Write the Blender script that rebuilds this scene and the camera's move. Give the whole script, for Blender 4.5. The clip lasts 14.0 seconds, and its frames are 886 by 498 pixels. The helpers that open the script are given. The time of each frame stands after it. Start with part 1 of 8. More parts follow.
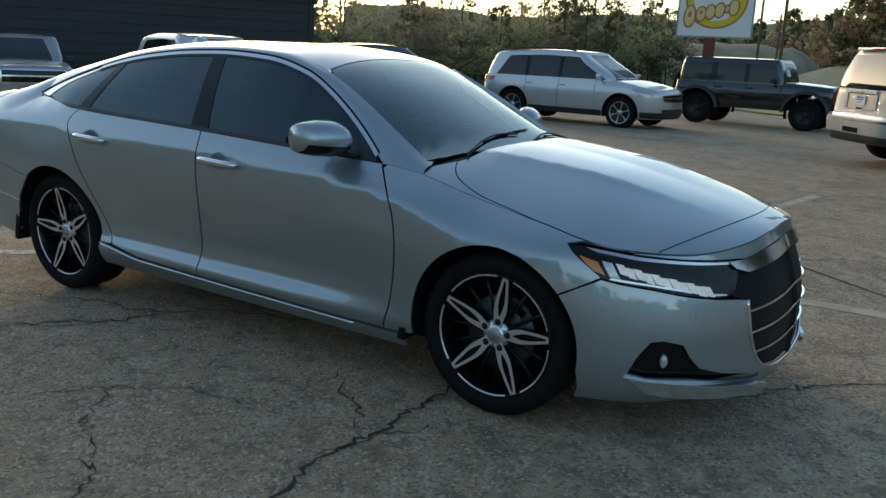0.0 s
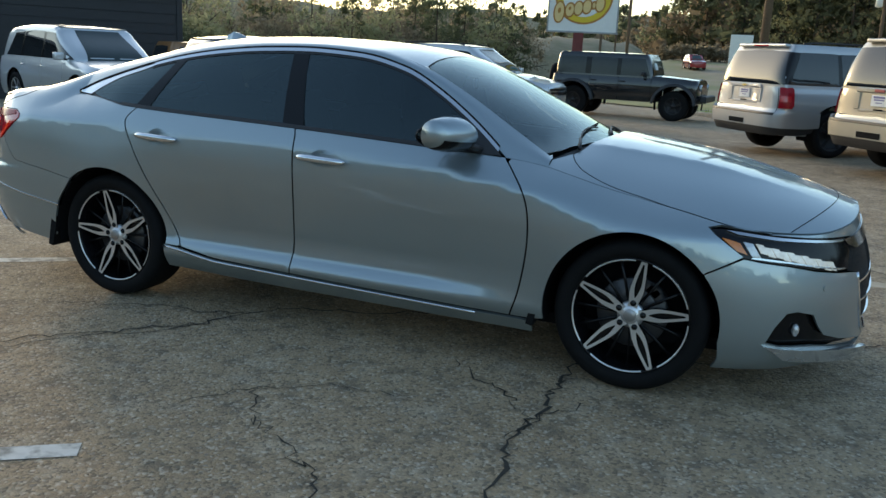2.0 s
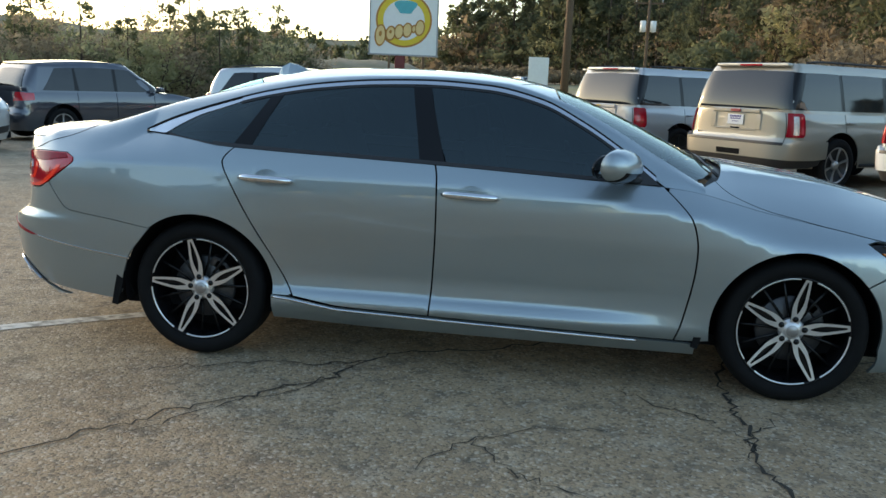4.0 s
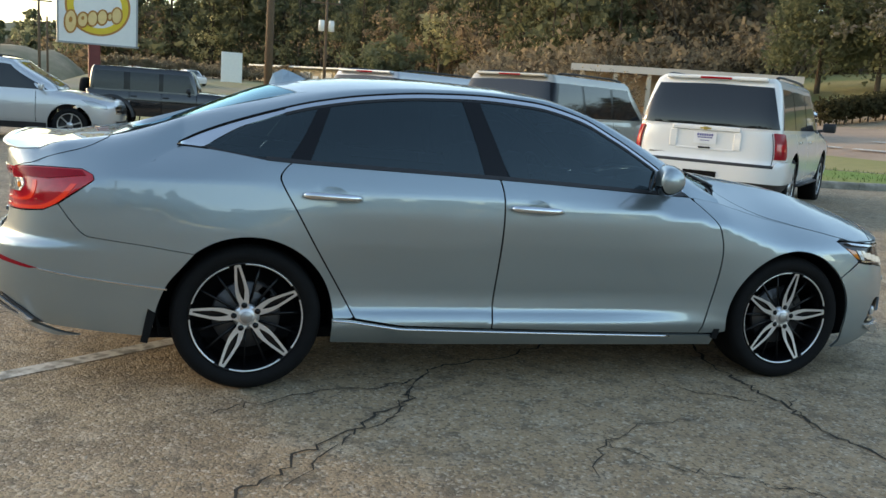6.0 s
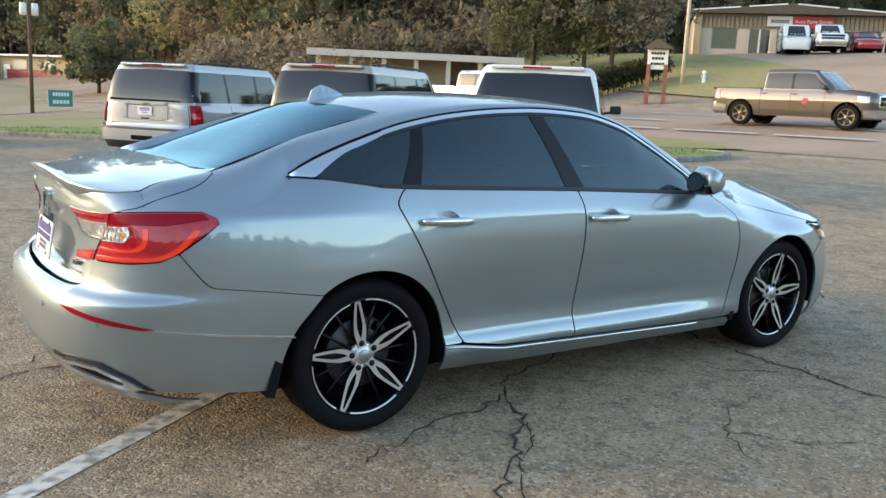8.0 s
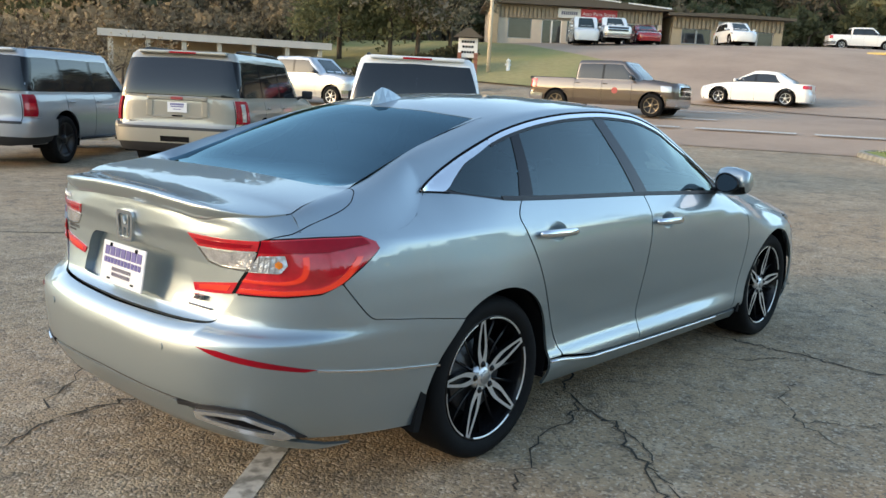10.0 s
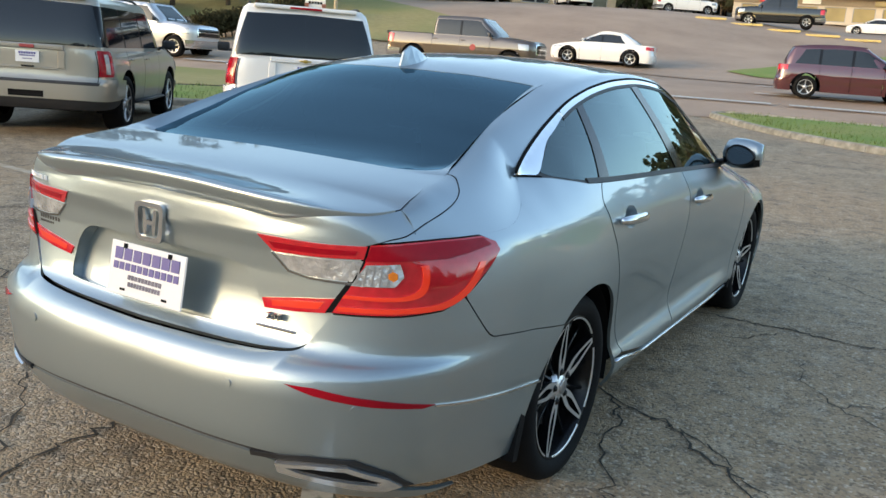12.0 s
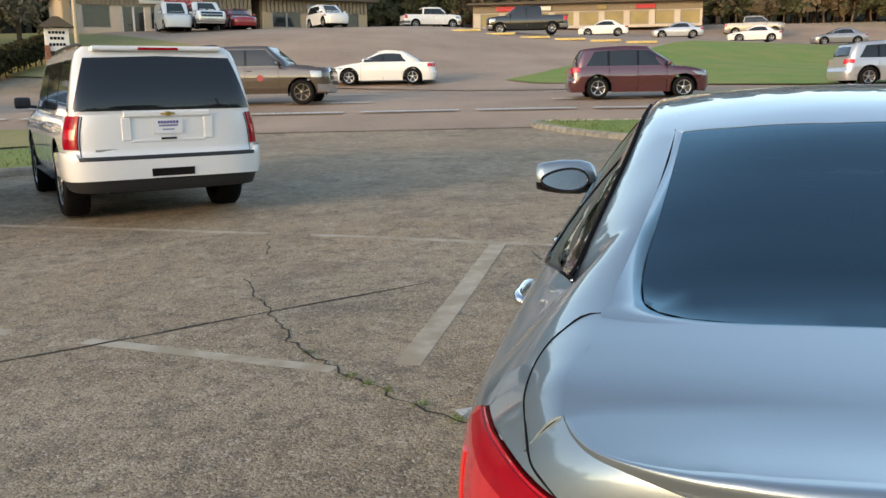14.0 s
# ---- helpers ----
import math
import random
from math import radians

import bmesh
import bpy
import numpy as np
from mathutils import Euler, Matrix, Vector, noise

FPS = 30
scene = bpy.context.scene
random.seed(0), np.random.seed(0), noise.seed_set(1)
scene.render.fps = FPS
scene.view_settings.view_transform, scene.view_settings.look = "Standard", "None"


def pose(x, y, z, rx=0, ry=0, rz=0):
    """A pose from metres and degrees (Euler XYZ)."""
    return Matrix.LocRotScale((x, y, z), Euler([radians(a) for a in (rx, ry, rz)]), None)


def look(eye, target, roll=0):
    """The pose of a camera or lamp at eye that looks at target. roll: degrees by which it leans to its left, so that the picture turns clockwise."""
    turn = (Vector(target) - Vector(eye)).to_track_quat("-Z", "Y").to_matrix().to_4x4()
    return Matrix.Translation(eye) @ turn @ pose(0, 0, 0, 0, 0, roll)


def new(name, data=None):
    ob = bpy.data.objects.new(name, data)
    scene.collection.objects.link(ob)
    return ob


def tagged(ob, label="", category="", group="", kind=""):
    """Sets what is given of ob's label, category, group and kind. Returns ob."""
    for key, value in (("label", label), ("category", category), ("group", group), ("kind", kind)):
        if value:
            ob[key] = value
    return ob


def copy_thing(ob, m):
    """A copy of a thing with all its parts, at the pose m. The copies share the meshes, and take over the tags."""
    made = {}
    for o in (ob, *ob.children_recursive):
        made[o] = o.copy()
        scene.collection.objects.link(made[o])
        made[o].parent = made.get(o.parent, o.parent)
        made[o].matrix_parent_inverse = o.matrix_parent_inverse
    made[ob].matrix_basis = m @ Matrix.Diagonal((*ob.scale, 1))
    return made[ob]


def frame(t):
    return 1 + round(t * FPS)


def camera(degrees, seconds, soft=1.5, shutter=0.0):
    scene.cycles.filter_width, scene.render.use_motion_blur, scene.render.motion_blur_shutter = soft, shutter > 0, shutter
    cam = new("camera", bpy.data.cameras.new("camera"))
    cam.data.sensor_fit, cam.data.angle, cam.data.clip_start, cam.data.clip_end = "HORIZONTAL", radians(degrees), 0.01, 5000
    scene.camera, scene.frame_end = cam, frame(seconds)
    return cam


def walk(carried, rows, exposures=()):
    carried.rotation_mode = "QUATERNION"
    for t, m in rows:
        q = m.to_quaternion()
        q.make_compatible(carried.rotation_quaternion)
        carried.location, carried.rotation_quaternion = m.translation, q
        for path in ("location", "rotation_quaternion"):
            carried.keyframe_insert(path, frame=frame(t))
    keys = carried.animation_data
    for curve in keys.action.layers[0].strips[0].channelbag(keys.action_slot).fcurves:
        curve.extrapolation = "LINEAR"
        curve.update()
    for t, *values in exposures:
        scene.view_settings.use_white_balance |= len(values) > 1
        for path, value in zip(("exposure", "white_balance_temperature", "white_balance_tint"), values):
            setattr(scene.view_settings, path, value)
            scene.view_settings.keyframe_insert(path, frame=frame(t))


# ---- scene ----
cam = camera(55.0, 14.0)
PATH = [
    (0, (2.966, -3.718, 1.434), (1.926, -2.07, 0.983), 2.6),
    (0.5, (2.787, -3.878, 1.422), (1.824, -2.182, 0.977), 3.0),
    (1, (2.611, -4.132, 1.43), (1.756, -2.382, 0.977), 2.6),
    (1.5, (2.323, -4.284, 1.388), (1.502, -2.517, 0.936), 2.8),
    (2, (1.964, -4.417, 1.402), (1.24, -2.608, 0.952), 2.8),
    (2.5, (1.578, -4.555, 1.416), (1.059, -2.675, 0.972), 2.9),
    (3, (1.147, -4.749, 1.396), (0.683, -2.85, 0.977), 1.7),
    (3.2, (0.972, -4.781, 1.395), (0.53, -2.872, 0.996), 1.7),
    (5.3, (-0.908, -4.728, 1.359), (-0.611, -2.784, 0.998), 4.0),
    (5.5, (-1.104, -4.697, 1.369), (-0.724, -2.766, 1.013), 4.1),
    (6, (-1.597, -4.662, 1.369), (-1.061, -2.767, 1.022), 4.1),
    (6.5, (-2.03, -4.557, 1.37), (-1.393, -2.695, 1.01), 3.3),
    (7, (-2.436, -4.338, 1.378), (-1.645, -2.535, 1.028), 3.5),
    (7.5, (-2.822, -4.209, 1.409), (-1.822, -2.511, 1.07), 2.8),
    (8, (-3.124, -3.885, 1.427), (-2.008, -2.262, 1.077), 2.5),
    (8.2, (-3.285, -3.781, 1.478), (-2.141, -2.183, 1.106), 3.1),
    (10.3, (-4.014, -2.713, 1.449), (-2.5, -1.459, 1.084), 2.8),
    (10.5, (-4.005, -2.616, 1.447), (-2.466, -1.393, 1.077), 2.9),
    (11, (-4.054, -2.519, 1.449), (-2.433, -1.405, 1.088), 3.5),
    (11.5, (-4.106, -2.339, 1.438), (-2.451, -1.287, 1.044), 4.1),
    (12, (-4.08, -1.863, 1.431), (-2.391, -0.886, 0.991), 4.3),
    (12.5, (-4.102, -1.294, 1.449), (-2.427, -0.318, 0.958), 3.6),
    (13, (-3.999, -0.62, 1.463), (-2.314, 0.349, 0.992), 1.5),
    (13.5, (-3.77, 0.054, 1.458), (-2.005, 0.875, 1.003), 1.5),
    (13.8, (-3.516, 0.385, 1.477), (-1.658, 0.981, 1.037), 0.6),
    (14, (-3.346, 0.591, 1.467), (-1.439, 1.063, 1.092), -0.9),
]
EXPOSURES = [(0, 1.06, 7700, 7), (.5, 1.22, 7800, 7), (1, 1.62, 8050, 8), (1.5, 1.53, 7900, 7), (2, 1.45, 7750, 6), (3, 1.63, 7850, 7), (5.5, 1.86, 8700, 10), (6.2, 1.98, 8750, 11), (7, 2.22, 8600, 12), (8, 2.22, 8450, 12), (11, 2.02, 8250, 11), (12.5, 1.84, 8250, 11), (13, 1.72, 8550, 12), (13.5, 1.80, 8950, 15), (14, 1.76, 8950, 15)]
walk(cam, [(t, look(eye, target, roll)) for t, eye, target, roll in PATH], EXPOSURES)

# ---------------------------------------------------------------- daylight: sun just above the trees
world = bpy.data.worlds.new("evening_sky")
scene.world = world
world.use_nodes = True
sky = world.node_tree.nodes.new("ShaderNodeTexSky")
sky.sky_type = "NISHITA"
sky.sun_disc = False
SUN_AZ, SUN_EL = 146.0, 12.0
sky.sun_elevation, sky.sun_rotation = radians(SUN_EL), radians(90 - SUN_AZ)
sky.dust_density, sky.air_density, sky.ozone_density = 1.1, 1.0, 2.6
world.node_tree.nodes["Background"].inputs[1].default_value = .15
world.node_tree.links.new(sky.outputs[0], world.node_tree.nodes["Background"].inputs[0])
sun = new("sun", bpy.data.lights.new("sun", "SUN"))
sun.data.energy, sun.data.angle, sun.data.color = .3, radians(4), (1.0, .74, .5)
sun.matrix_basis = look((0, 0, 0), (-math.cos(radians(SUN_AZ)) * math.cos(radians(SUN_EL)), -math.sin(radians(SUN_AZ)) * math.cos(radians(SUN_EL)), -math.sin(radians(SUN_EL))))

# ---------------------------------------------------------------- mesh helpers
def link(name, me, mat, parent=None, label="", smooth=True):
    me.materials.append(mat)
    if smooth:
        me.polygons.foreach_set("use_smooth", [True] * len(me.polygons))
    ob = new(name, me)
    ob.parent = parent
    if label:
        ob["label"] = label
    return ob


def part(name, bm, material, parent=None, label="", smooth=False):
    me = bpy.data.meshes.new(name)
    bm.normal_update()
    bm.to_mesh(me)
    bm.free()
    return link(name, me, material, parent, label, smooth)


def thing(name, m, label, category, group="", kind=""):
    ob = new(name)
    ob.empty_display_size = 0.2
    ob.matrix_basis = m
    return tagged(ob, label, category, group, kind)


def raw(name, verts, faces, material, parent=None, label="", smooth=True, normals=None):
    me = bpy.data.meshes.new(name)
    me.from_pydata([tuple(map(float, v)) for v in verts], [], faces)
    me.update()
    ob = link(name, me, material, parent, label, smooth)
    if normals is not None:
        me.normals_split_custom_set_from_vertices([tuple(map(float, n)) for n in normals])
    return ob


def smooth_line(pts, closed=False, per=6):
    """A Catmull-Rom line through the points."""
    p = np.array(pts, float)
    n, out = len(p), []
    for i in range(n if closed else n - 1):
        a, b, c, d = (p[(i + k) % n] if closed else p[min(max(i + k, 0), n - 1)] for k in (-1, 0, 1, 2))
        for t in np.arange(per) / per:
            out.append(.5 * ((2 * b) + (c - a) * t + (2 * a - 5 * b + 4 * c - d) * t * t + (3 * b - a - 3 * c + d) * t ** 3))
    if not closed:
        out.append(p[-1])
    return [tuple(q) for q in out]


def arc(cx, cz, r, a0, a1, n=24):
    return [(cx + r * math.cos(radians(a)), cz + r * math.sin(radians(a))) for a in np.linspace(a0, a1, n)]


def _resample(poly, res):
    p, out = np.array(poly, float), []
    for a, b in zip(p, np.roll(p, -1, 0)):
        k = max(1, int(np.linalg.norm(b - a) / res))
        out += [a + (b - a) * i / k for i in range(k)]
    keep = [out[0]]
    for q in out[1:]:
        if np.linalg.norm(q - keep[-1]) > 1e-4:
            keep.append(q)
    if np.linalg.norm(keep[0] - keep[-1]) < 1e-4:
        keep.pop()
    return np.array(keep)


def _inside(pts, poly):
    x, y, hit = pts[:, 0], pts[:, 1], np.zeros(len(pts), bool)
    for (ax, ay), (bx, by) in zip(poly, np.roll(poly, -1, 0)):
        c = (ay > y) != (by > y)
        hit ^= c & (x < (bx - ax) * (y - ay) / ((by - ay) or 1e-12) + ax)
    return hit


def _far(pts, poly, d):
    ok = np.ones(len(pts), bool)
    for q in poly:
        ok &= (np.abs(pts - q).max(1) > d)
    return ok


def flat_fill(poly, holes=(), res=.03, grid=True):
    """Triangles over a polygon of the plane, with even points inside: points, faces and the loops on its border."""
    from mathutils.geometry import delaunay_2d_cdt
    loops = [_resample(poly, res * .8)] + [_resample(h, res * .8) for h in holes]
    pts = np.concatenate(loops)
    if grid:
        lo, hi = loops[0].min(0), loops[0].max(0)
        g = np.stack(np.meshgrid(np.arange(lo[0], hi[0], res), np.arange(lo[1], hi[1], res)), -1).reshape(-1, 2) + res * .37
        ok = _inside(g, loops[0])
        for h in loops[1:]:
            ok &= ~_inside(g, h)
        g = g[ok]
        if len(g):
            g = g[_far(g, pts, res * .45)]
        pts = np.concatenate([pts, g]) if len(g) else pts
    edges, at = [], 0
    for l in loops:
        edges += [(at + i, at + (i + 1) % len(l)) for i in range(len(l))]
        at += len(l)
    v, _, f, ov, _, _ = delaunay_2d_cdt([Vector(p) for p in pts], edges, [], 1, 1e-6)
    v = np.array([tuple(q) for q in v])
    f = [tuple(q) for q in f]
    if holes:
        mid = np.array([v[list(q)].mean(0) for q in f])
        out = np.zeros(len(f), bool)
        for h in loops[1:]:
            out |= _inside(mid, h)
        f = [q for q, o in zip(f, out) if not o]
    count = {}
    for q in f:
        for a, b in zip(q, q[1:] + q[:1]):
            count[(a, b)] = count.get((a, b), 0) + 1
    border = [(a, b) for (a, b) in count if (b, a) not in count]
    return v, f, border


def normal_of(surf, a, b, h=.004):
    p = surf(a, b)
    n = np.cross(surf(a + h, b) - surf(a - h, b), surf(a, b + h) - surf(a, b - h))
    return p, n / np.maximum(np.linalg.norm(n, axis=-1, keepdims=True), 1e-12)


def panel(name, surf, poly, material, parent, label="", holes=(), res=.03, depth=.012, lift=0.0, mirror=False, both=False, warp=None, bend=None):
    """A sheet over a polygon of a surface's own plane, with its edge turned in. both: one mesh over both sides of the vehicle."""
    v, f, border = flat_fill(poly, holes, res)
    p, n = normal_of(surf, v[:, 0], v[:, 1])
    if warp is not None:
        p = p + n * warp(v[:, 0], v[:, 1])[:, None]
    if surf in OUT_UP:
        turn = n[:, 2].mean() < 0
    else:
        turn = (n * p * [.2, 1, .2]).sum(1).mean() < 0
    if turn:
        n = -n
    if bend is not None:
        n = bend(v[:, 0], v[:, 1], n)
        n = n / np.linalg.norm(n, axis=1, keepdims=True)
    tri = np.cross(p[[q[1] for q in f]] - p[[q[0] for q in f]], p[[q[2] for q in f]] - p[[q[0] for q in f]])
    if (tri * n[[q[0] for q in f]]).sum() < 0:
        f, border = [q[::-1] for q in f], [(b, a) for a, b in border]
    p = p + n * lift
    verts, norms, faces = list(p), list(n), list(f)
    if depth > 0:
        for a, b in border:
            i = len(verts)
            side = np.cross(p[b] - p[a], n[a])
            side = side / (np.linalg.norm(side) or 1)
            verts += [p[a], p[b], p[b] - n[b] * depth, p[a] - n[a] * depth]
            norms += [side] * 4
            faces.append((i, i + 3, i + 2, i + 1))
    verts, norms = np.array(verts), np.array(norms)
    if mirror:
        verts, norms, faces = verts * [1, -1, 1], norms * [1, -1, 1], [q[::-1] for q in faces]
    elif both:
        k = len(verts)
        verts, norms = np.concatenate([verts, verts * [1, -1, 1]]), np.concatenate([norms, norms * [1, -1, 1]])
        faces = faces + [tuple(i + k for i in q[::-1]) for q in faces]
    return raw(name, verts, faces, material, parent, label, True, norms)


def tube(name, pts, radius, material, parent, label="", n=8, closed=False, flat=1.0, up=(0, 0, 1), caps=True):
    """A rod along a line of points; flat squeezes it along its second axis. radius may be a list."""
    p = np.array(pts, float)
    rr = np.broadcast_to(np.asarray(radius, float), (len(p),))
    t = np.gradient(p, axis=0) if not closed else np.roll(p, -1, 0) - np.roll(p, 1, 0)
    t /= np.maximum(np.linalg.norm(t, axis=1, keepdims=True), 1e-9)
    upv = np.array(up, float)
    a = np.cross(t, upv)
    a /= np.maximum(np.linalg.norm(a, axis=1, keepdims=True), 1e-9)
    b = np.cross(a, t)
    ang = np.linspace(0, 2 * np.pi, n, endpoint=False)
    v = (p[:, None] + rr[:, None, None] * (np.cos(ang)[None, :, None] * a[:, None] + flat * np.sin(ang)[None, :, None] * b[:, None])).reshape(-1, 3)
    m, f = len(p), []
    for i in range(m if closed else m - 1):
        for j in range(n):
            k = (i + 1) % m
            f.append((i * n + j, i * n + (j + 1) % n, k * n + (j + 1) % n, k * n + j))
    if caps and not closed:
        f += [tuple(range(n))[::-1], tuple((m - 1) * n + j for j in range(n))]
    return raw(name, v, f, material, parent, label)


def lathe(name, prof, material, parent=None, label="", n=48, axis="y", centre=(0, 0, 0), closed=False):
    """A turned body: profile of (radius, height along the axis)."""
    v, f, m = [], [], len(prof)
    for i in range(n):
        c, s = math.cos(2 * math.pi * i / n), math.sin(2 * math.pi * i / n)
        for r, h in prof:
            v.append({"y": (r * c, h, r * s), "z": (r * c, r * s, h), "x": (h, r * c, r * s)}[axis])
    for i in range(n):
        for j in range(m if closed else m - 1):
            a, b = i * m + j, i * m + (j + 1) % m
            c, d = ((i + 1) % n) * m + (j + 1) % m, ((i + 1) % n) * m + j
            f.append((a, b, c, d) if axis != "y" else (d, c, b, a))
    ob = raw(name, np.array(v) + np.array(centre), f, material, parent, label)
    return ob


def box(bm, size, at=(0, 0, 0), bevel=0.0, turn=None, segments=1):
    """A block of that size round at, its edges eased, into bm."""
    m = Matrix.Translation(at) @ (turn.to_4x4() if turn else Matrix.Identity(4)) @ Matrix.Diagonal((*size, 1))
    r = bmesh.ops.create_cube(bm, size=1, matrix=m)
    if bevel:
        e = list({e for v in r["verts"] for e in v.link_edges})
        bmesh.ops.bevel(bm, geom=e, offset=bevel, segments=segments, affect="EDGES", profile=.6)
    return bm


def block(name, size, at, material, parent=None, label="", bevel=0.0, turn=None, segments=1):
    return part(name, box(bmesh.new(), size, at, bevel, turn, segments), material, parent, label)


def prism(bm, poly, depth, m, bevel=0.0):
    """A flat outline in the local xy plane, thickened by depth along local z, placed by m."""
    vs = [bm.verts.new(m @ Vector((x, y, 0))) for x, y in poly]
    face = bm.faces.new(vs)
    r = bmesh.ops.extrude_face_region(bm, geom=[face])
    top = [g for g in r["geom"] if isinstance(g, bmesh.types.BMVert)]
    d = (m.to_3x3() @ Vector((0, 0, depth)))
    bmesh.ops.translate(bm, verts=top, vec=d)
    bmesh.ops.recalc_face_normals(bm, faces=bm.faces)
    return bm


def letters(text, m, size, mat, parent, label):
    cu = bpy.data.curves.new("lettering", "FONT")
    cu.body, cu.size, cu.align_x, cu.align_y, cu.extrude = text, size, "CENTER", "CENTER", .01
    tmp = bpy.data.objects.new("tmp", cu)
    scene.collection.objects.link(tmp)
    me = bpy.data.meshes.new_from_object(tmp.evaluated_get(bpy.context.evaluated_depsgraph_get()))
    bpy.data.objects.remove(tmp)
    bpy.data.curves.remove(cu)
    ob = link("lettering", me, mat, parent, label, False)
    ob.matrix_basis = m
    return ob


OUT_UP = []

# ---------------------------------------------------------------- materials
def material(name, colour, rough=.5, metal=0.0, vary=.12, scale=8.0, bump=0.0, bump_scale=60.0, coat=0.0, emit=None, power=0.0, spec=.5, second=None, mix_scale=2.0, obj_vary=0.0, sharp=(.35, .65)):
    m = bpy.data.materials.new(name)
    m.use_nodes = True
    nt = m.node_tree
    N, L = nt.nodes, nt.links
    b = N["Principled BSDF"]
    b.inputs["Roughness"].default_value, b.inputs["Metallic"].default_value = rough, metal
    b.inputs["Coat Weight"].default_value, b.inputs["Coat Roughness"].default_value = coat, .03
    b.inputs["Specular IOR Level"].default_value = spec
    tc = N.new("ShaderNodeTexCoord")
    base = N.new("ShaderNodeMix")
    base.data_type = "RGBA"
    n1 = N.new("ShaderNodeTexNoise")
    n1.inputs["Scale"].default_value, n1.inputs["Detail"].default_value = scale, 6
    L.new(tc.outputs["Object"], n1.inputs["Vector"])
    c = np.array(colour)
    base.inputs[6].default_value = (*(c * (1 - vary)), 1)
    base.inputs[7].default_value = (*np.minimum(c * (1 + vary), 1), 1)
    L.new(n1.outputs["Fac"], base.inputs[0])
    out = base.outputs[2]
    if second is not None:
        n2 = N.new("ShaderNodeTexNoise")
        n2.inputs["Scale"].default_value, n2.inputs["Detail"].default_value = mix_scale, 5
        L.new(tc.outputs["Object"], n2.inputs["Vector"])
        r = N.new("ShaderNodeMapRange")
        r.inputs[1].default_value, r.inputs[2].default_value = sharp
        L.new(n2.outputs["Fac"], r.inputs[0])
        mx = N.new("ShaderNodeMix")
        mx.data_type = "RGBA"
        mx.inputs[7].default_value = (*second, 1)
        L.new(r.outputs[0], mx.inputs[0])
        L.new(out, mx.inputs[6])
        out = mx.outputs[2]
    if obj_vary:
        oi = N.new("ShaderNodeObjectInfo")
        hs = N.new("ShaderNodeHueSaturation")
        mr = N.new("ShaderNodeMapRange")
        mr.inputs[3].default_value, mr.inputs[4].default_value = 1 - obj_vary, 1 + obj_vary
        L.new(oi.outputs["Random"], mr.inputs[0])
        L.new(mr.outputs[0], hs.inputs["Value"])
        L.new(out, hs.inputs["Color"])
        out = hs.outputs[0]
    L.new(out, b.inputs["Base Color"])
    if bump:
        n3 = N.new("ShaderNodeTexNoise")
        n3.inputs["Scale"].default_value, n3.inputs["Detail"].default_value = bump_scale, 4
        L.new(tc.outputs["Object"], n3.inputs["Vector"])
        bp = N.new("ShaderNodeBump")
        bp.inputs["Strength"].default_value, bp.inputs["Distance"].default_value = bump, .01
        L.new(n3.outputs["Fac"], bp.inputs["Height"])
        L.new(bp.outputs[0], b.inputs["Normal"])
    if emit:
        b.inputs["Emission Color"].default_value, b.inputs["Emission Strength"].default_value = (*emit, 1), power
    return m


def glass(name, tint, rough=.01, ior=1.5, gloss=(1, 1, 1)):
    """A thin tinted pane: clear along the sight, mirror by Fresnel."""
    m = bpy.data.materials.new(name)
    m.use_nodes = True
    nt = m.node_tree
    N, L = nt.nodes, nt.links
    N.remove(N["Principled BSDF"])
    t, g, mx, fr = N.new("ShaderNodeBsdfTransparent"), N.new("ShaderNodeBsdfGlossy"), N.new("ShaderNodeMixShader"), N.new("ShaderNodeFresnel")
    t.inputs[0].default_value, g.inputs[0].default_value = (*tint, 1), (*gloss, 1)
    g.inputs["Roughness"].default_value, fr.inputs[0].default_value = rough, ior
    L.new(fr.outputs[0], mx.inputs[0]), L.new(t.outputs[0], mx.inputs[1]), L.new(g.outputs[0], mx.inputs[2])
    L.new(mx.outputs[0], N["Material Output"].inputs[0])
    return m


def flake(name, colour, rough=.34, metal=.85):
    """Metallic car paint under clear coat, with fine flakes and faint dust."""
    m = material(name, colour, rough, metal, .05, 900.0, coat=1.0)
    nt = m.node_tree
    N, L = nt.nodes, nt.links
    b, tc = N["Principled BSDF"], N["Texture Coordinate"]
    n = N.new("ShaderNodeTexNoise")
    n.inputs["Scale"].default_value, n.inputs["Detail"].default_value = 3.0, 5
    L.new(tc.outputs["Object"], n.inputs["Vector"])
    r = N.new("ShaderNodeMapRange")
    b.inputs["Coat IOR"].default_value = 1.92
    r.inputs[3].default_value, r.inputs[4].default_value = rough - .03, rough + .05
    L.new(n.outputs["Fac"], r.inputs[0])
    L.new(r.outputs[0], b.inputs["Roughness"])
    return m


silver_paint = flake("silver_paint", (.325, .392, .418), .41, .85)
black_plastic = material("black_plastic", (.018, .018, .02), .5, bump=.1, bump_scale=300)
gloss_black = material("gloss_black", (.007, .007, .008), .12, spec=.3)
dark_void = material("dark_void", (.008, .008, .009), .9, spec=.1)
rubber = material("tyre_rubber", (.008, .008, .0085), .75, spec=.15, vary=.3, scale=20, bump=.15, bump_scale=120)
chrome = material("chrome", (.75, .76, .78), .08, 1.0, .02)
dark_chrome = material("dark_chrome", (.38, .39, .41), .16, 1.0, .03)
satin_chrome = material("satin_chrome", (.62, .63, .65), .2, 1.0, .03)
machined = material("machined_alloy", (.74, .74, .75), .34, .85, .06, 60)
rim_black = material("rim_black", (.006, .006, .007), .25, spec=.3)
